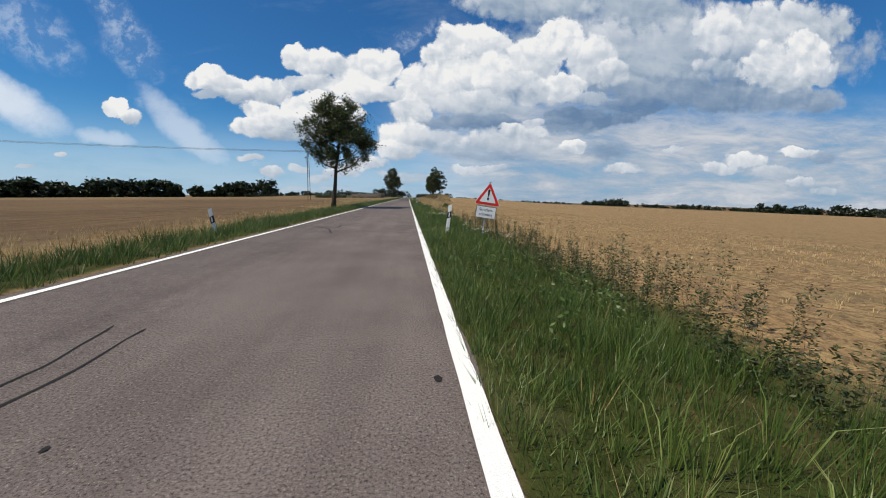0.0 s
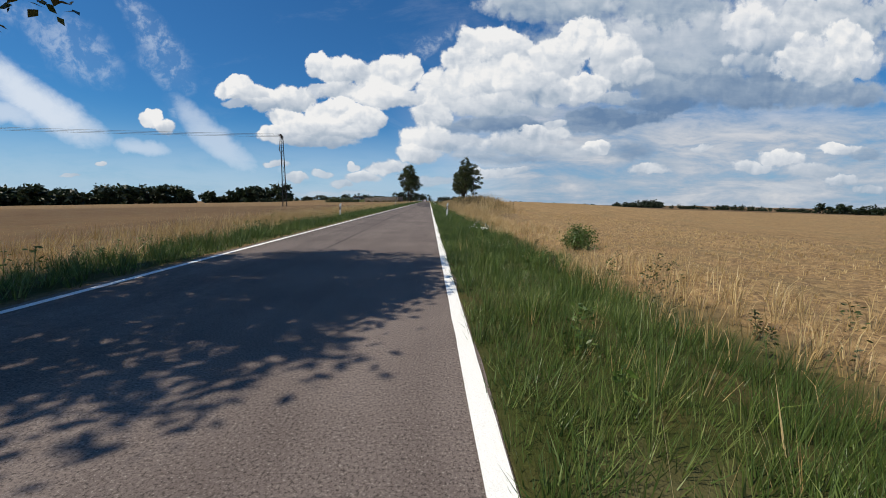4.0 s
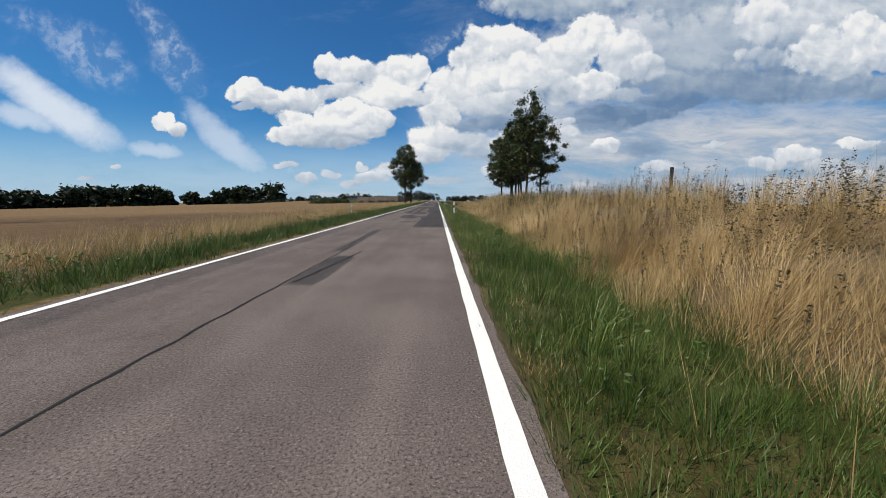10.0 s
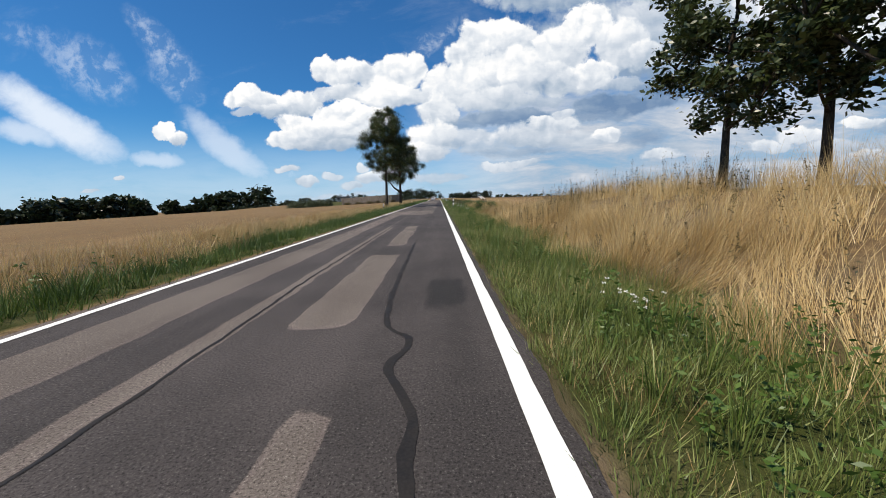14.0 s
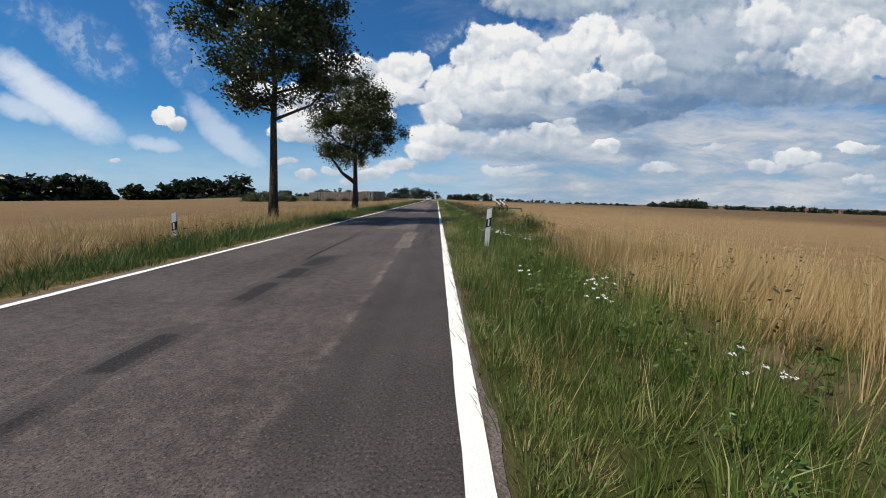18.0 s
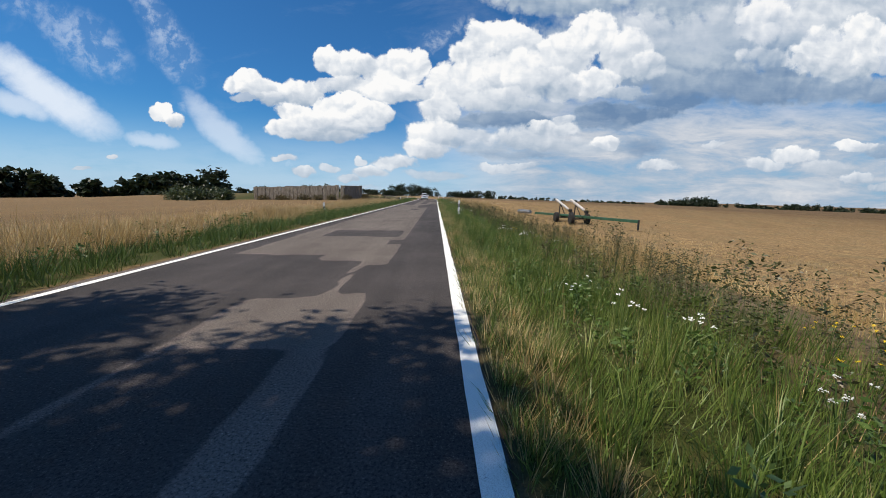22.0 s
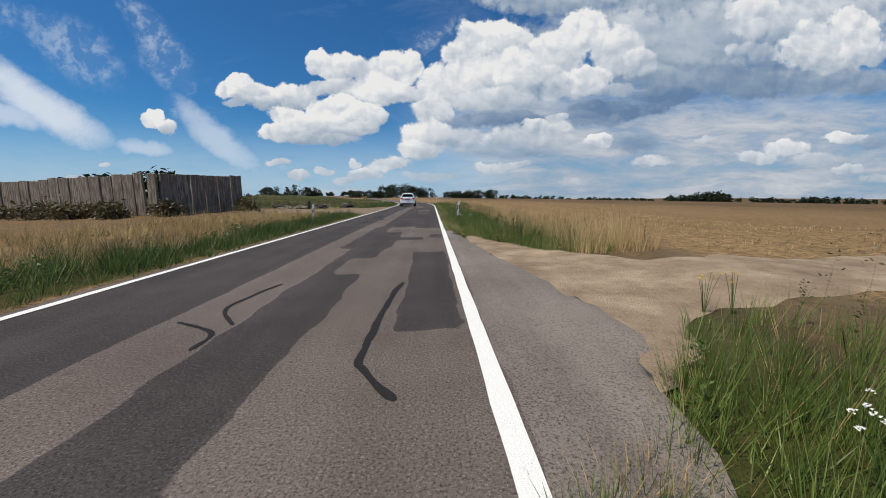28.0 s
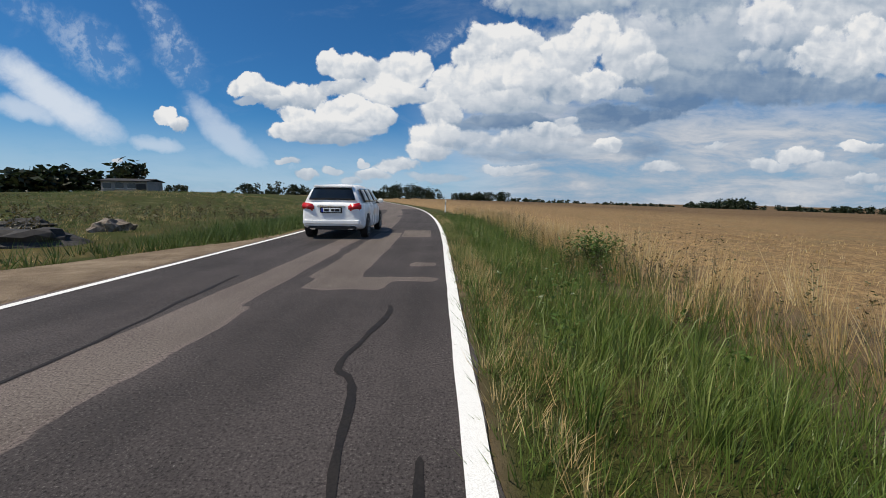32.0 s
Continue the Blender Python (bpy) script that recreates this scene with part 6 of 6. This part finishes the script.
yarrow = [flower("yarrow_plant", PETAL_WHITE, "white flat-topped yarrow flowers in the verge", 0.42, 7, 0.17, 0.019, s) for s in (1, 2)]
tansy = [flower("tansy_plant", PETAL_YELLOW, "bright yellow wildflowers in the verge", 0.45, 7, 0.17, 0.012, s) for s in (3, 4)]
r_f = random.Random(12)
PATCHES = [(yarrow, 1.7, 12.6, 0.7, 9), (yarrow, 2.6, 11.3, 0.5, 5), (yarrow, 1.5, 22.2, 0.5, 9), (yarrow, 2.2, 23.6, 0.5, 8), (yarrow, 2.0, 34.5, 0.6, 6), (yarrow, 1.7, 47.8, 0.5, 8), (yarrow, 1.3, 71.5, 0.3, 3), (yarrow, 2.3, 52.6, 0.3, 2),
           (yarrow, 1.5, 112.0, 0.7, 5), (yarrow, 1.4, 120.6, 0.3, 2), (yarrow, 1.6, 156.5, 1.0, 5), (yarrow, 1.5, 163.2, 0.6, 7), (yarrow, 2.2, 174.6, 0.7, 8), (yarrow, 2.0, 183.0, 0.7, 7), (yarrow, 1.6, 191.2, 0.5, 4), (yarrow, 2.0, 199.3, 0.7, 8),
           (yarrow, 1.6, 214.5, 0.6, 8), (yarrow, 1.8, 242.0, 0.5, 9), (yarrow, 1.6, 260.0, 0.6, 4), (yarrow, 1.7, 270.0, 0.8, 5), (yarrow, 1.8, 274.0, 0.5, 8), (yarrow, 1.5, 147.5, 0.5, 3), (yarrow, 1.6, 236.5, 0.5, 3),
           (tansy, 1.0, 19.7, 0.14, 5), (tansy, 2.4, 186.2, 0.8, 9), (tansy, 3.0, 190.8, 0.5, 8), (tansy, 2.7, 166.4, 0.5, 5), (tansy, 2.0, 262.2, 0.5, 9), (tansy, 1.9, 199.9, 0.2, 1), (tansy, 2.6, 245.0, 0.3, 2)]
used = set()
for kinds, x, y, spread, count in PATCHES:
    for _ in range(count):
        ob = r_f.choice(kinds)
        px, py = x + r_f.gauss(0, spread * 0.6), y + r_f.gauss(0, spread * 1.4)
        place = pose(px, py, float(land(px, py)), 0, 0, r_f.uniform(0, 360))
        if ob.name in used:
            copy_thing(ob, place)
        else:
            ob.matrix_basis = place
            used.add(ob.name)


# ---- grass, herbs and straw ----
def scatter(x0, x1, y0, y1, per_m2, follow=True):
    n = int((x1 - x0) * (y1 - y0) * per_m2)
    x, y = rng.uniform(x0, x1, n), rng.uniform(y0, y1, n)
    return (x + bend(y) if follow else x), y


def patchy(x, y, scale, seed):
    """Soft patches between 0 and 1."""
    a = np.sin(x * scale * 1.3 + seed) + np.sin(y * scale + 2.1 * seed) + np.sin((x * 0.8 + y * 0.6) * scale * 1.7 + 0.7 * seed) + np.sin((x * 0.7 - y) * scale * 2.6 + seed * 1.3)
    return np.clip(0.5 + a / 5.0, 0, 1)


def entrance(x, y):
    d = x - bend(y)
    right = (d > 0) & (y > 242.6 + np.clip(d - 0.4, 0, 1.8) * 1.2) & (y < 254.2 - np.clip(d - 0.3, 0, 2.2) * 2.3 - np.clip(d - 2.5, 0, 60) * 0.25) & (y > 242.4)
    left = (d < -4.6) & (y > 267 + np.clip(-d - 6, 0, 4) * 0.9) & (y < 285 - np.clip(-d - 5, 0, 3) * 2.2)
    return right | left


def tufts(name, x, y, per, height, spread, width, lean, mat, label, category, keep=None, droop=0.35, simple=False, sway=0.0):
    """Tufts of several blades that fan out from one root; sway lays whole patches over one way."""
    ok = ~entrance(x, y)
    if keep is not None:
        ok &= rng.uniform(0, 1, len(x)) < keep(x, y)
    x, y = x[ok], y[ok]
    size = height(x, y) * rng.uniform(0.7, 1.25, len(x))
    k = np.repeat(np.arange(len(x)), per)
    q, d = rng.uniform(0, 2 * np.pi, len(k)), rng.uniform(0, 1, len(k))
    rx, ry = x[k] + np.cos(q) * d * spread, y[k] + np.sin(q) * d * spread
    h = size[k] * rng.uniform(0.55, 1.15, len(k))
    out = np.stack([np.cos(q), np.sin(q), 0 * q], 1) * (h * lean * (0.3 + d))[:, None]
    out += np.stack([0.16 * h + 0 * q, 0.05 * h, 0 * q], 1) * rng.uniform(0, 1, len(k))[:, None]
    if sway:
        way = 9.0 * patchy(rx, ry, 0.45, 31)
        bow = sway * patchy(rx, ry, 0.8, 17) ** 2 * h * rng.uniform(0.5, 1.2, len(k))
        out += np.stack([np.cos(way) * bow, np.sin(way) * bow, 0 * bow], 1)
    root = np.stack([rx, ry, land(rx, ry)], 1)
    return grown(name, root, h, width * rng.uniform(0.7, 1.4, len(k)), out, mat, label, category, droop, simple)


def leafy(name, x, y, leaves, height, reach, leaf, mat, label, keep=None, low=0.1):
    """Upright weeds: a stalk with many small leaves or seed heads set round it."""
    ok = ~entrance(x, y)
    if keep is not None:
        ok &= rng.uniform(0, 1, len(x)) < keep(x, y)
    x, y = x[ok], y[ok]
    h = height(x, y) * rng.uniform(0.6, 1.3, len(x))
    lean = rng.normal(0, 0.12, (len(x), 2)) * h[:, None]
    k = np.repeat(np.arange(len(x)), leaves)
    t = low + (1 - low) * rng.uniform(0, 1, len(k)) ** 0.8
    q = rng.uniform(0, 2 * np.pi, len(k))
    rad = reach * h[k] * rng.uniform(0.1, 1.0, len(k)) * (1.1 - 0.75 * t)
    c = np.stack([x[k] + lean[k, 0] * t + np.cos(q) * rad, y[k] + lean[k, 1] * t + np.sin(q) * rad, land(x[k], y[k]) + h[k] * t], 1)
    size = leaf * rng.uniform(0.6, 1.4, len(k))
    out = np.stack([np.cos(q), np.sin(q), rng.uniform(-0.5, 0.9, len(k))], 1)
    out /= np.linalg.norm(out, axis=1)[:, None]
    side = np.cross(out, rng.normal(size=(len(k), 3)))
    side /= np.linalg.norm(side, axis=1)[:, None]
    out, side = out * size[:, None], side * (size * 0.42)[:, None]
    quads = np.stack([c - out, c + side, c + out, c - side], 1).reshape(-1, 3)
    foot = np.stack([x, y, land(x, y) - 0.03], 1)
    top = foot + np.stack([lean[:, 0], lean[:, 1], h], 1)
    w = np.array([0.005, 0.003, 0])
    stalks = np.stack([foot - w, foot + w, top + w * 0.4, top - w * 0.4], 1).reshape(-1, 3)
    verts = np.concatenate([quads, stalks])
    n = len(verts) // 4
    return tagged(sheet(name, verts, np.arange(4 * n), np.arange(n) * 4, np.full(n, 4), mat), label, "weeds", kind="stuff")


def edge_start(x, y):
    shift = 0.13 * smooth(66, 80, y) * (1 - smooth(142, 165, y)) + 0.03 * smooth(165, 180, y)
    return smooth(0.03, 0.14, x - bend(y) - shift)


# short dense sward under everything on the near verge, then the longer grass; paler and drier along the bank
for y0, y1, mat in ((-1.5, 92, GREEN), (92, 172, PALE), (172, 300, LUSH)):
    x, y = scatter(0.06, 2.5, y0, y1, 56)
    tufts("short_sward", x, y, 13, lambda x, y: 0.09 + 0.14 * patchy(x, y, 1.4, 7) * edge_start(x, y), 0.13, 0.0085, 0.7, mat, "short dense green sward on the verge", "grass", lambda x, y: edge_start(x, y), simple=True)
    x, y = scatter(0.07, 0.5, y0, y1, 50)
    tufts("edge_sward", x, y, 9, lambda x, y: 0.06 + 0.05 * patchy(x, y, 1.4, 3), 0.08, 0.011, 1.1, mat, "low grass creeping onto the asphalt edge", "grass", lambda x, y: 0.85 * edge_start(x, y), simple=True)
for y0, y1, mat in ((-1.5, 92, GREEN), (92, 146, PALE)):
    x, y = scatter(0.1, 2.8, y0, y1, 33)
    tufts("verge_grass", x, y, 16, lambda x, y: 0.15 + 0.14 * smooth(0.3, 1.0, x) + 0.15 * patchy(x, y, 1.1, 2), 0.09, 0.0062, 0.36, mat, "green roadside grass on the verge", "grass", simple=True, sway=0.12, keep=
          lambda x, y: (0.55 + 0.45 * patchy(x, y, 0.9, 5)) * edge_start(x, y))
x, y = scatter(0.2, 3.5, 146, 300, 32)
tufts("verge_grass", x, y, 16, lambda x, y: 0.14 + 0.20 * smooth(0.5, 1.3, x - bend(y)) + 0.17 * patchy(x, y, 1.1, 2), 0.09, 0.0062, 0.34, LUSH, "lush green roadside grass on the verge", "grass", simple=True, sway=0.12, keep=
      lambda x, y: (0.5 + 0.5 * patchy(x, y, 0.9, 5)) * edge_start(x, y))
x, y = scatter(0.6, 2.8, -1.5, 300, 7.0)
tufts("tall_tufts", x, y, 20, lambda x, y: 0.34 + 0.16 * patchy(x, y, 0.8, 9), 0.07, 0.0065, 0.5, LUSH, "tall pale green grass tufts on the verge", "grass", lambda x, y: patchy(x, y, 0.8, 9) ** 1.5)
# sun-bleached fringe at the asphalt edge
x, y = scatter(0.13, 0.85, 60, 300, 75)
tufts("edge_straw", x, y, 15, lambda x, y: 0.09 + 0.07 * patchy(x, y, 0.6, 4) + 0.09 * smooth(150, 170, y), 0.09, 0.0055, 0.6, STRAW, "dry straw-coloured grass along the asphalt edge", "grass", simple=True, keep=
      lambda x, y: edge_start(x, y) * (1 - smooth(0.45, 0.85, x - bend(y))) * (0.22 + 0.75 * smooth(148, 170, y) * patchy(x, y, 0.5, 3)))
# dry stalks among the green blades
x, y = scatter(0.3, 2.8, -1.5, 300, 7)
tufts("verge_straw", x, y, 8, lambda x, y: 0.22 + 0.24 * patchy(x, y, 0.9, 12), 0.12, 0.0050, 0.4, STRAW, "dry pale stalks among the green verge grass", "grass", simple=True, keep=lambda x, y: edge_start(x, y) * (0.2 + 0.8 * patchy(x, y, 0.7, 18)) * (0.25 + 0.75 * smooth(60, 150, y)))
# broad herbs
x, y = scatter(0.7, 3.2, 0, 300, 4.4)
leafy("broad_herbs", x, y, 40, lambda x, y: 0.22 + 0.26 * patchy(x, y, 0.7, 14), 0.5, 0.024, HERB, "broad-leaved green weeds among the grass", lambda x, y: 0.9 * patchy(x, y, 0.5, 14) ** 2 + 0.7 * smooth(174, 180, y) * (1 - smooth(190, 196, y)) + 0.5 * smooth(256, 258, y) * (1 - smooth(268, 270, y)), 0.05)
# dark weeds along the field edge
x, y = scatter(1.9, 3.8, -1, 46, 17)
leafy("field_edge_weeds", x, y, 70, lambda x, y: 0.30 + 0.46 * patchy(x, y, 1.3, 21) ** 2, 0.32, 0.020, EDGE_WEED, "dark brown and green weeds along the field edge",
      lambda x, y: smooth(1.9, 2.5, x + 0.5 * patchy(x, y, 0.9, 4)) * (1 - smooth(2.9, 3.7, x + 0.6 * patchy(x, y, 0.7, 9))) * (0.12 + 0.88 * (1 - smooth(8, 17, y))))
x, y = scatter(2.1, 3.6, 1, 22, 9)
leafy("weed_plumes", x, y, 80, lambda x, y: 0.42 + 0.38 * patchy(x, y, 1.6, 33), 0.15, 0.017, EDGE_WEED, "dense dark plume-shaped weeds along the field edge", lambda x, y: smooth(0.25, 0.6, patchy(x, y, 1.2, 33)) * (0.35 + 0.65 * smooth(2.2, 2.7, x)), 0.02)
x, y = scatter(2.0, 4.2, 166, 300, 14)
leafy("weed_plumes", x, y, 44, lambda x, y: 0.38 + 0.35 * patchy(x, y, 1.6, 33), 0.16, 0.017, EDGE_WEED, "dark brown and green plume-shaped weeds at the field edge", lambda x, y: smooth(0.25, 0.6, patchy(x, y, 0.7, 35)) * (1 - 0.65 * smooth(222, 230, y)), 0.02)
x, y = scatter(2.3, 3.4, 3, 24, 2.4)
leafy("dock_spires", x, y, 70, lambda x, y: 0.62 + 0.25 * patchy(x, y, 1.3, 11), 0.10, 0.014, WEED, "dark brown seeding dock spires", low=0.3)
x, y = scatter(2.0, 4.8, 146, 300, 5.0)
leafy("brown_weeds", x, y, 34, lambda x, y: 0.42 + 0.42 * patchy(x, y, 0.9, 21), 0.30, 0.022, WEED, "dark brown weeds at the field edge",
      lambda x, y: (0.6 * patchy(x, y, 0.35, 8) ** 2 + 0.55 * smooth(165, 185, y) * (1 - smooth(238, 244, y))))
# tall dry grass on the right
x, y = scatter(1.9, 7.5, 55, 146, 40)
tufts("tall_dry_grass", x, y, 22, lambda x, y: 0.28 + 0.30 * smooth(2.2, 3.4, x) * smooth(56, 64, y) + 0.50 * patchy(x, y, 1.5, 26), 0.16, 0.0075, 0.42, STRAW, "tall golden dry grass on the bank", "grass", simple=True, sway=0.9, keep=
      lambda x, y: smooth(1.9, 2.8, x + 0.6 * patchy(x, y, 0.8, 3)) * (0.12 + 1.1 * patchy(x, y, 1.5, 26) ** 1.6) * (0.5 * (1 - smooth(3.5, 5, x)) + 0.5 * smooth(62, 76, y)))
x, y = scatter(1.9, 4.6, 64, 75, 26)
tufts("tall_dry_grass", x, y, 20, lambda x, y: 0.75 + 0.4 * patchy(x, y, 0.9, 6), 0.15, 0.0075, 0.3, STRAW, "dense pale dry grass where the bank begins", "grass", simple=True, sway=0.5,
      keep=lambda x, y: smooth(1.9, 2.4, x) * (1 - smooth(3.6, 4.6, x)) * smooth(64, 66, y) * (1 - smooth(72, 75, y)))
x, y = scatter(2.6, 7.0, 66, 140, 7.0)
leafy("brown_weeds", x, y, 44, lambda x, y: 0.55 + 0.5 * patchy(x, y, 0.9, 2), 0.11, 0.019, WEED, "dark seeding weeds standing in the dry grass", lambda x, y: 0.08 + 0.8 * patchy(x, y, 0.3, 12) ** 2 + 0.6 * smooth(3.0, 3.6, x) * smooth(72, 78, y) * (1 - smooth(92, 104, y)), 0.3)
x, y = scatter(3.2, 6.8, 101, 113, 6.5)
leafy("bank_weeds", x, y, 90, lambda x, y: 0.70 + 0.35 * patchy(x, y, 0.9, 2), 0.16, 0.021, EDGE_WEED, "tall dark leafy weeds on the bank", lambda x, y: smooth(3.0, 4.0, x) * (0.3 + 0.7 * patchy(x, y, 0.6, 3)), 0.15)
x, y = scatter(3.4, 6.8, 79, 91, 5.5)
leafy("bank_weeds", x, y, 90, lambda x, y: 0.68 + 0.35 * patchy(x, y, 0.9, 2), 0.14, 0.019, WEED, "tall brown seeding weeds on the bank", lambda x, y: smooth(3.2, 4.2, x) * (0.3 + 0.7 * patchy(x, y, 0.6, 3)), 0.15)
x, y = scatter(2.2, 4.6, 172, 200, 3.0)
leafy("field_edge_weeds", x, y, 56, lambda x, y: 0.5 + 0.4 * patchy(x, y, 0.9, 2), 0.35, 0.030, EDGE_WEED, "leafy weeds along the field edge", lambda x, y: patchy(x, y, 0.6, 3))
x, y = scatter(2.3, 5.4, 8, 60, 12)
tufts("field_edge_straw", x, y, 10, lambda x, y: 0.22 + 0.26 * patchy(x, y, 0.5, 6), 0.11, 0.007, 0.5, STRAW, "dry grass along the stubble edge", "grass", lambda x, y: patchy(x, y, 0.5, 6) * (1 - smooth(3.6, 5.2, x)) + 0.1)
x, y = scatter(2.7, 6.5, 153, 164, 26)
tufts("dry_grass", x, y, 20, lambda x, y: 0.62 + 0.45 * patchy(x, y, 0.9, 6), 0.14, 0.008, 0.28, STRAW, "tall dense clump of golden dry grass", "grass", simple=True, sway=0.4,
      keep=lambda x, y: smooth(2.7, 3.4, x + 0.5 * patchy(x, y, 0.9, 4)) * smooth(153, 155.5, y) * (1 - smooth(161, 164, y)) * (0.2 + 0.9 * patchy(x, y, 1.5, 26)))
x, y = scatter(2.3, 7.0, 146, 242, 24)
tufts("dry_grass", x, y, 16, lambda x, y: 0.20 + 0.62 * patchy(x, y, 0.5, 16) ** 1.5 * (1 - 0.5 * smooth(4, 5.5, x)) + 0.3 * smooth(222, 230, y), 0.13, 0.0075, 0.3, STRAW, "golden dry grass at the field edge", "grass", simple=True, sway=0.5, keep=lambda x, y: smooth(2.7, 3.8, x) * (0.12 + 0.88 * smooth(0.3, 0.7, patchy(x, y, 0.5, 16)) + 0.4 * smooth(222, 230, y)) * (1 - smooth(5.5, 7.0, x)))
x, y = scatter(1.9, 6.5, 246, 310, 22)
tufts("dry_grass", x, y, 18, lambda x, y: 0.58 + 0.36 * patchy(x, y, 0.6, 3), 0.12, 0.0075, 0.25, STRAW, "golden dry grass at the field edge", "grass", simple=True, sway=0.4, keep=lambda x, y: smooth(2.3, 3.3, x - bend(y)) * (0.3 + 0.7 * patchy(x, y, 0.5, 7)) * (1 - smooth(3.7, 5.2, x - bend(y))))
# left side
x, y = scatter(-8.0, -4.95, -1.5, 300, 15)
tufts("verge_grass", x, y, 14, lambda x, y: 0.20 + 0.34 * patchy(x, y, 0.8, 2) * smooth(-5.0, -5.8, x - bend(y)), 0.16, 0.014, 0.5, GREEN, "green grass on the far verge", "grass", lambda x, y: 1 - smooth(-6.5, -7.8, x - bend(y) + 0.6 * patchy(x, y, 0.5, 5)), simple=True)
x, y = scatter(-8.0, -5.6, 40, 266, 2.2)
leafy("far_verge_weeds", x, y, 24, lambda x, y: 0.35 + 0.3 * patchy(x, y, 0.6, 4), 0.45, 0.036, HERB, "leafy green weeds on the far verge", lambda x, y: patchy(x, y, 0.4, 9))
x, y = scatter(-13.5, -6.6, -1.5, 268, 13)
tufts("dry_grass", x, y, 15, lambda x, y: 0.26 + 0.32 * patchy(x, y, 0.5, 11) * smooth(30, 55, y) + 0.22 * smooth(30, 55, y), 0.17, 0.014, 0.4, STRAW, "dry straw-coloured grass beyond the far verge", "grass", simple=True, sway=0.4,
      keep=lambda x, y: (0.2 + 0.8 * smooth(35, 55, y)) * (1 - smooth(-9.5 - 2 * smooth(225, 245, y), -12 - 1.5 * smooth(225, 245, y), x)) * smooth(-6.5, -7.5, x) * (1 - 0.3 * smooth(252, 260, y)) * (0.4 + 0.6 * patchy(x, y, 0.4, 11)))
x, y = scatter(-14, -7.0, 238, 268, 14)
tufts("verge_grass", x, y, 8, lambda x, y: 0.22 + 0.3 * patchy(x, y, 0.7, 5), 0.14, 0.011, 0.6, GREEN, "tall green grass in front of the concrete wall", "grass", lambda x, y: (0.15 + 0.85 * smooth(-8.2, -7.4, x)) * smooth(238, 246, y) * (0.4 + 0.6 * patchy(x, y, 0.5, 2)))
x, y = scatter(-36, -5.3, 283, 345, 5.0)
tufts("rough_meadow", x, y, 6, lambda x, y: 0.12 + 0.16 * patchy(x, y, 0.3, 2), 0.22, 0.016, 0.7, GREEN, "rough green meadow grass on the rise", "grass", lambda x, y: 0.3 + 0.6 * patchy(x, y, 0.25, 5), simple=True)
x, y = scatter(-34, -5.3, 281, 335, 3.0)
tufts("meadow_straw", x, y, 7, lambda x, y: 0.12 + 0.22 * patchy(x, y, 0.3, 8), 0.22, 0.014, 0.7, STRAW, "dry brown grass mixed into the rough meadow", "grass", lambda x, y: patchy(x, y, 0.35, 8) ** 2 * 1.4, simple=True)
x, y = scatter(-32, -8, 266, 300, 1.2)
leafy("meadow_scrub", x, y, 40, lambda x, y: 0.4 + 0.4 * patchy(x, y, 0.4, 3), 0.5, 0.04, WEED, "brownish scrubby weeds on the rise", lambda x, y: smooth(0.5, 0.75, patchy(x, y, 0.3, 13)))
# cut straw standing in the field
x, y = scatter(4.2, 13.0, -1, 66, 22)
x = np.round(x / 0.14) * 0.14 + rng.normal(0, 0.02, len(x))
tufts("field_stubble", x, y, 4, lambda x, y: 0.09 + 0 * x, 0.04, 0.009, 0.5, STRAW, "cut straw stubble standing in the field", "stubble", lambda x, y: 0.25 + 0.5 * patchy(x, y, 0.35, 8))
x, y = scatter(5.5, 14.0, 150, 290, 9)
tufts("field_stubble", x, y, 4, lambda x, y: 0.11 + 0 * x, 0.05, 0.010, 0.5, STRAW, "cut straw stubble standing in the field", "stubble", lambda x, y: 0.3 + 0.5 * patchy(x, y, 0.35, 8))
x, y = scatter(3.6, 13.0, -1, 66, 10)
tufts("straw_litter", x, y, 3, lambda x, y: 0.035 + 0 * x, 0.06, 0.010, 4.0, STRAW, "loose cut straw lying on the field", "straw", simple=True)
x, y = scatter(4.6, 13.0, 146, 290, 5)
tufts("straw_litter", x, y, 3, lambda x, y: 0.035 + 0 * x, 0.06, 0.011, 4.0, STRAW, "loose cut straw lying on the field", "straw", simple=True)


def clods(x, y, size, label):
    """Lumps of dry earth on the field."""
    x, y = x[~entrance(x, y)], y[~entrance(x, y)]
    n = len(x)
    shape = np.array([(1, 0, 0.1), (0, 1, 0.15), (-1, 0, 0.1), (0, -1, 0.0), (0.1, 0.1, 0.8)])
    r = size * rng.uniform(0.4, 1.5, n) ** 1.5
    v = shape[None] * r[:, None, None] * rng.uniform(0.65, 1.35, (n, 5, 3))
    v += np.stack([x, y, land(x, y) - 0.01], 1)[:, None]
    i = np.arange(n)[:, None] * 5
    loops = (i + np.array([[0, 1, 4, 1, 2, 4, 2, 3, 4, 3, 0, 4]])).ravel()
    tagged(sheet("earth_clods", v.reshape(-1, 3), loops, np.arange(4 * n) * 3, np.full(4 * n, 3), CLOD), label, "soil", kind="stuff")


clods(*scatter(3.4, 15.0, -1, 68, 9), 0.038, "brown earth clods lying on the stubble field")
clods(*scatter(4.4, 15.0, 146, 290, 3.5), 0.038, "brown earth clods lying on the stubble field")
clods(*scatter(-16, -7.4, -1, 60, 5), 0.035, "brown earth clods lying on the stubble field")
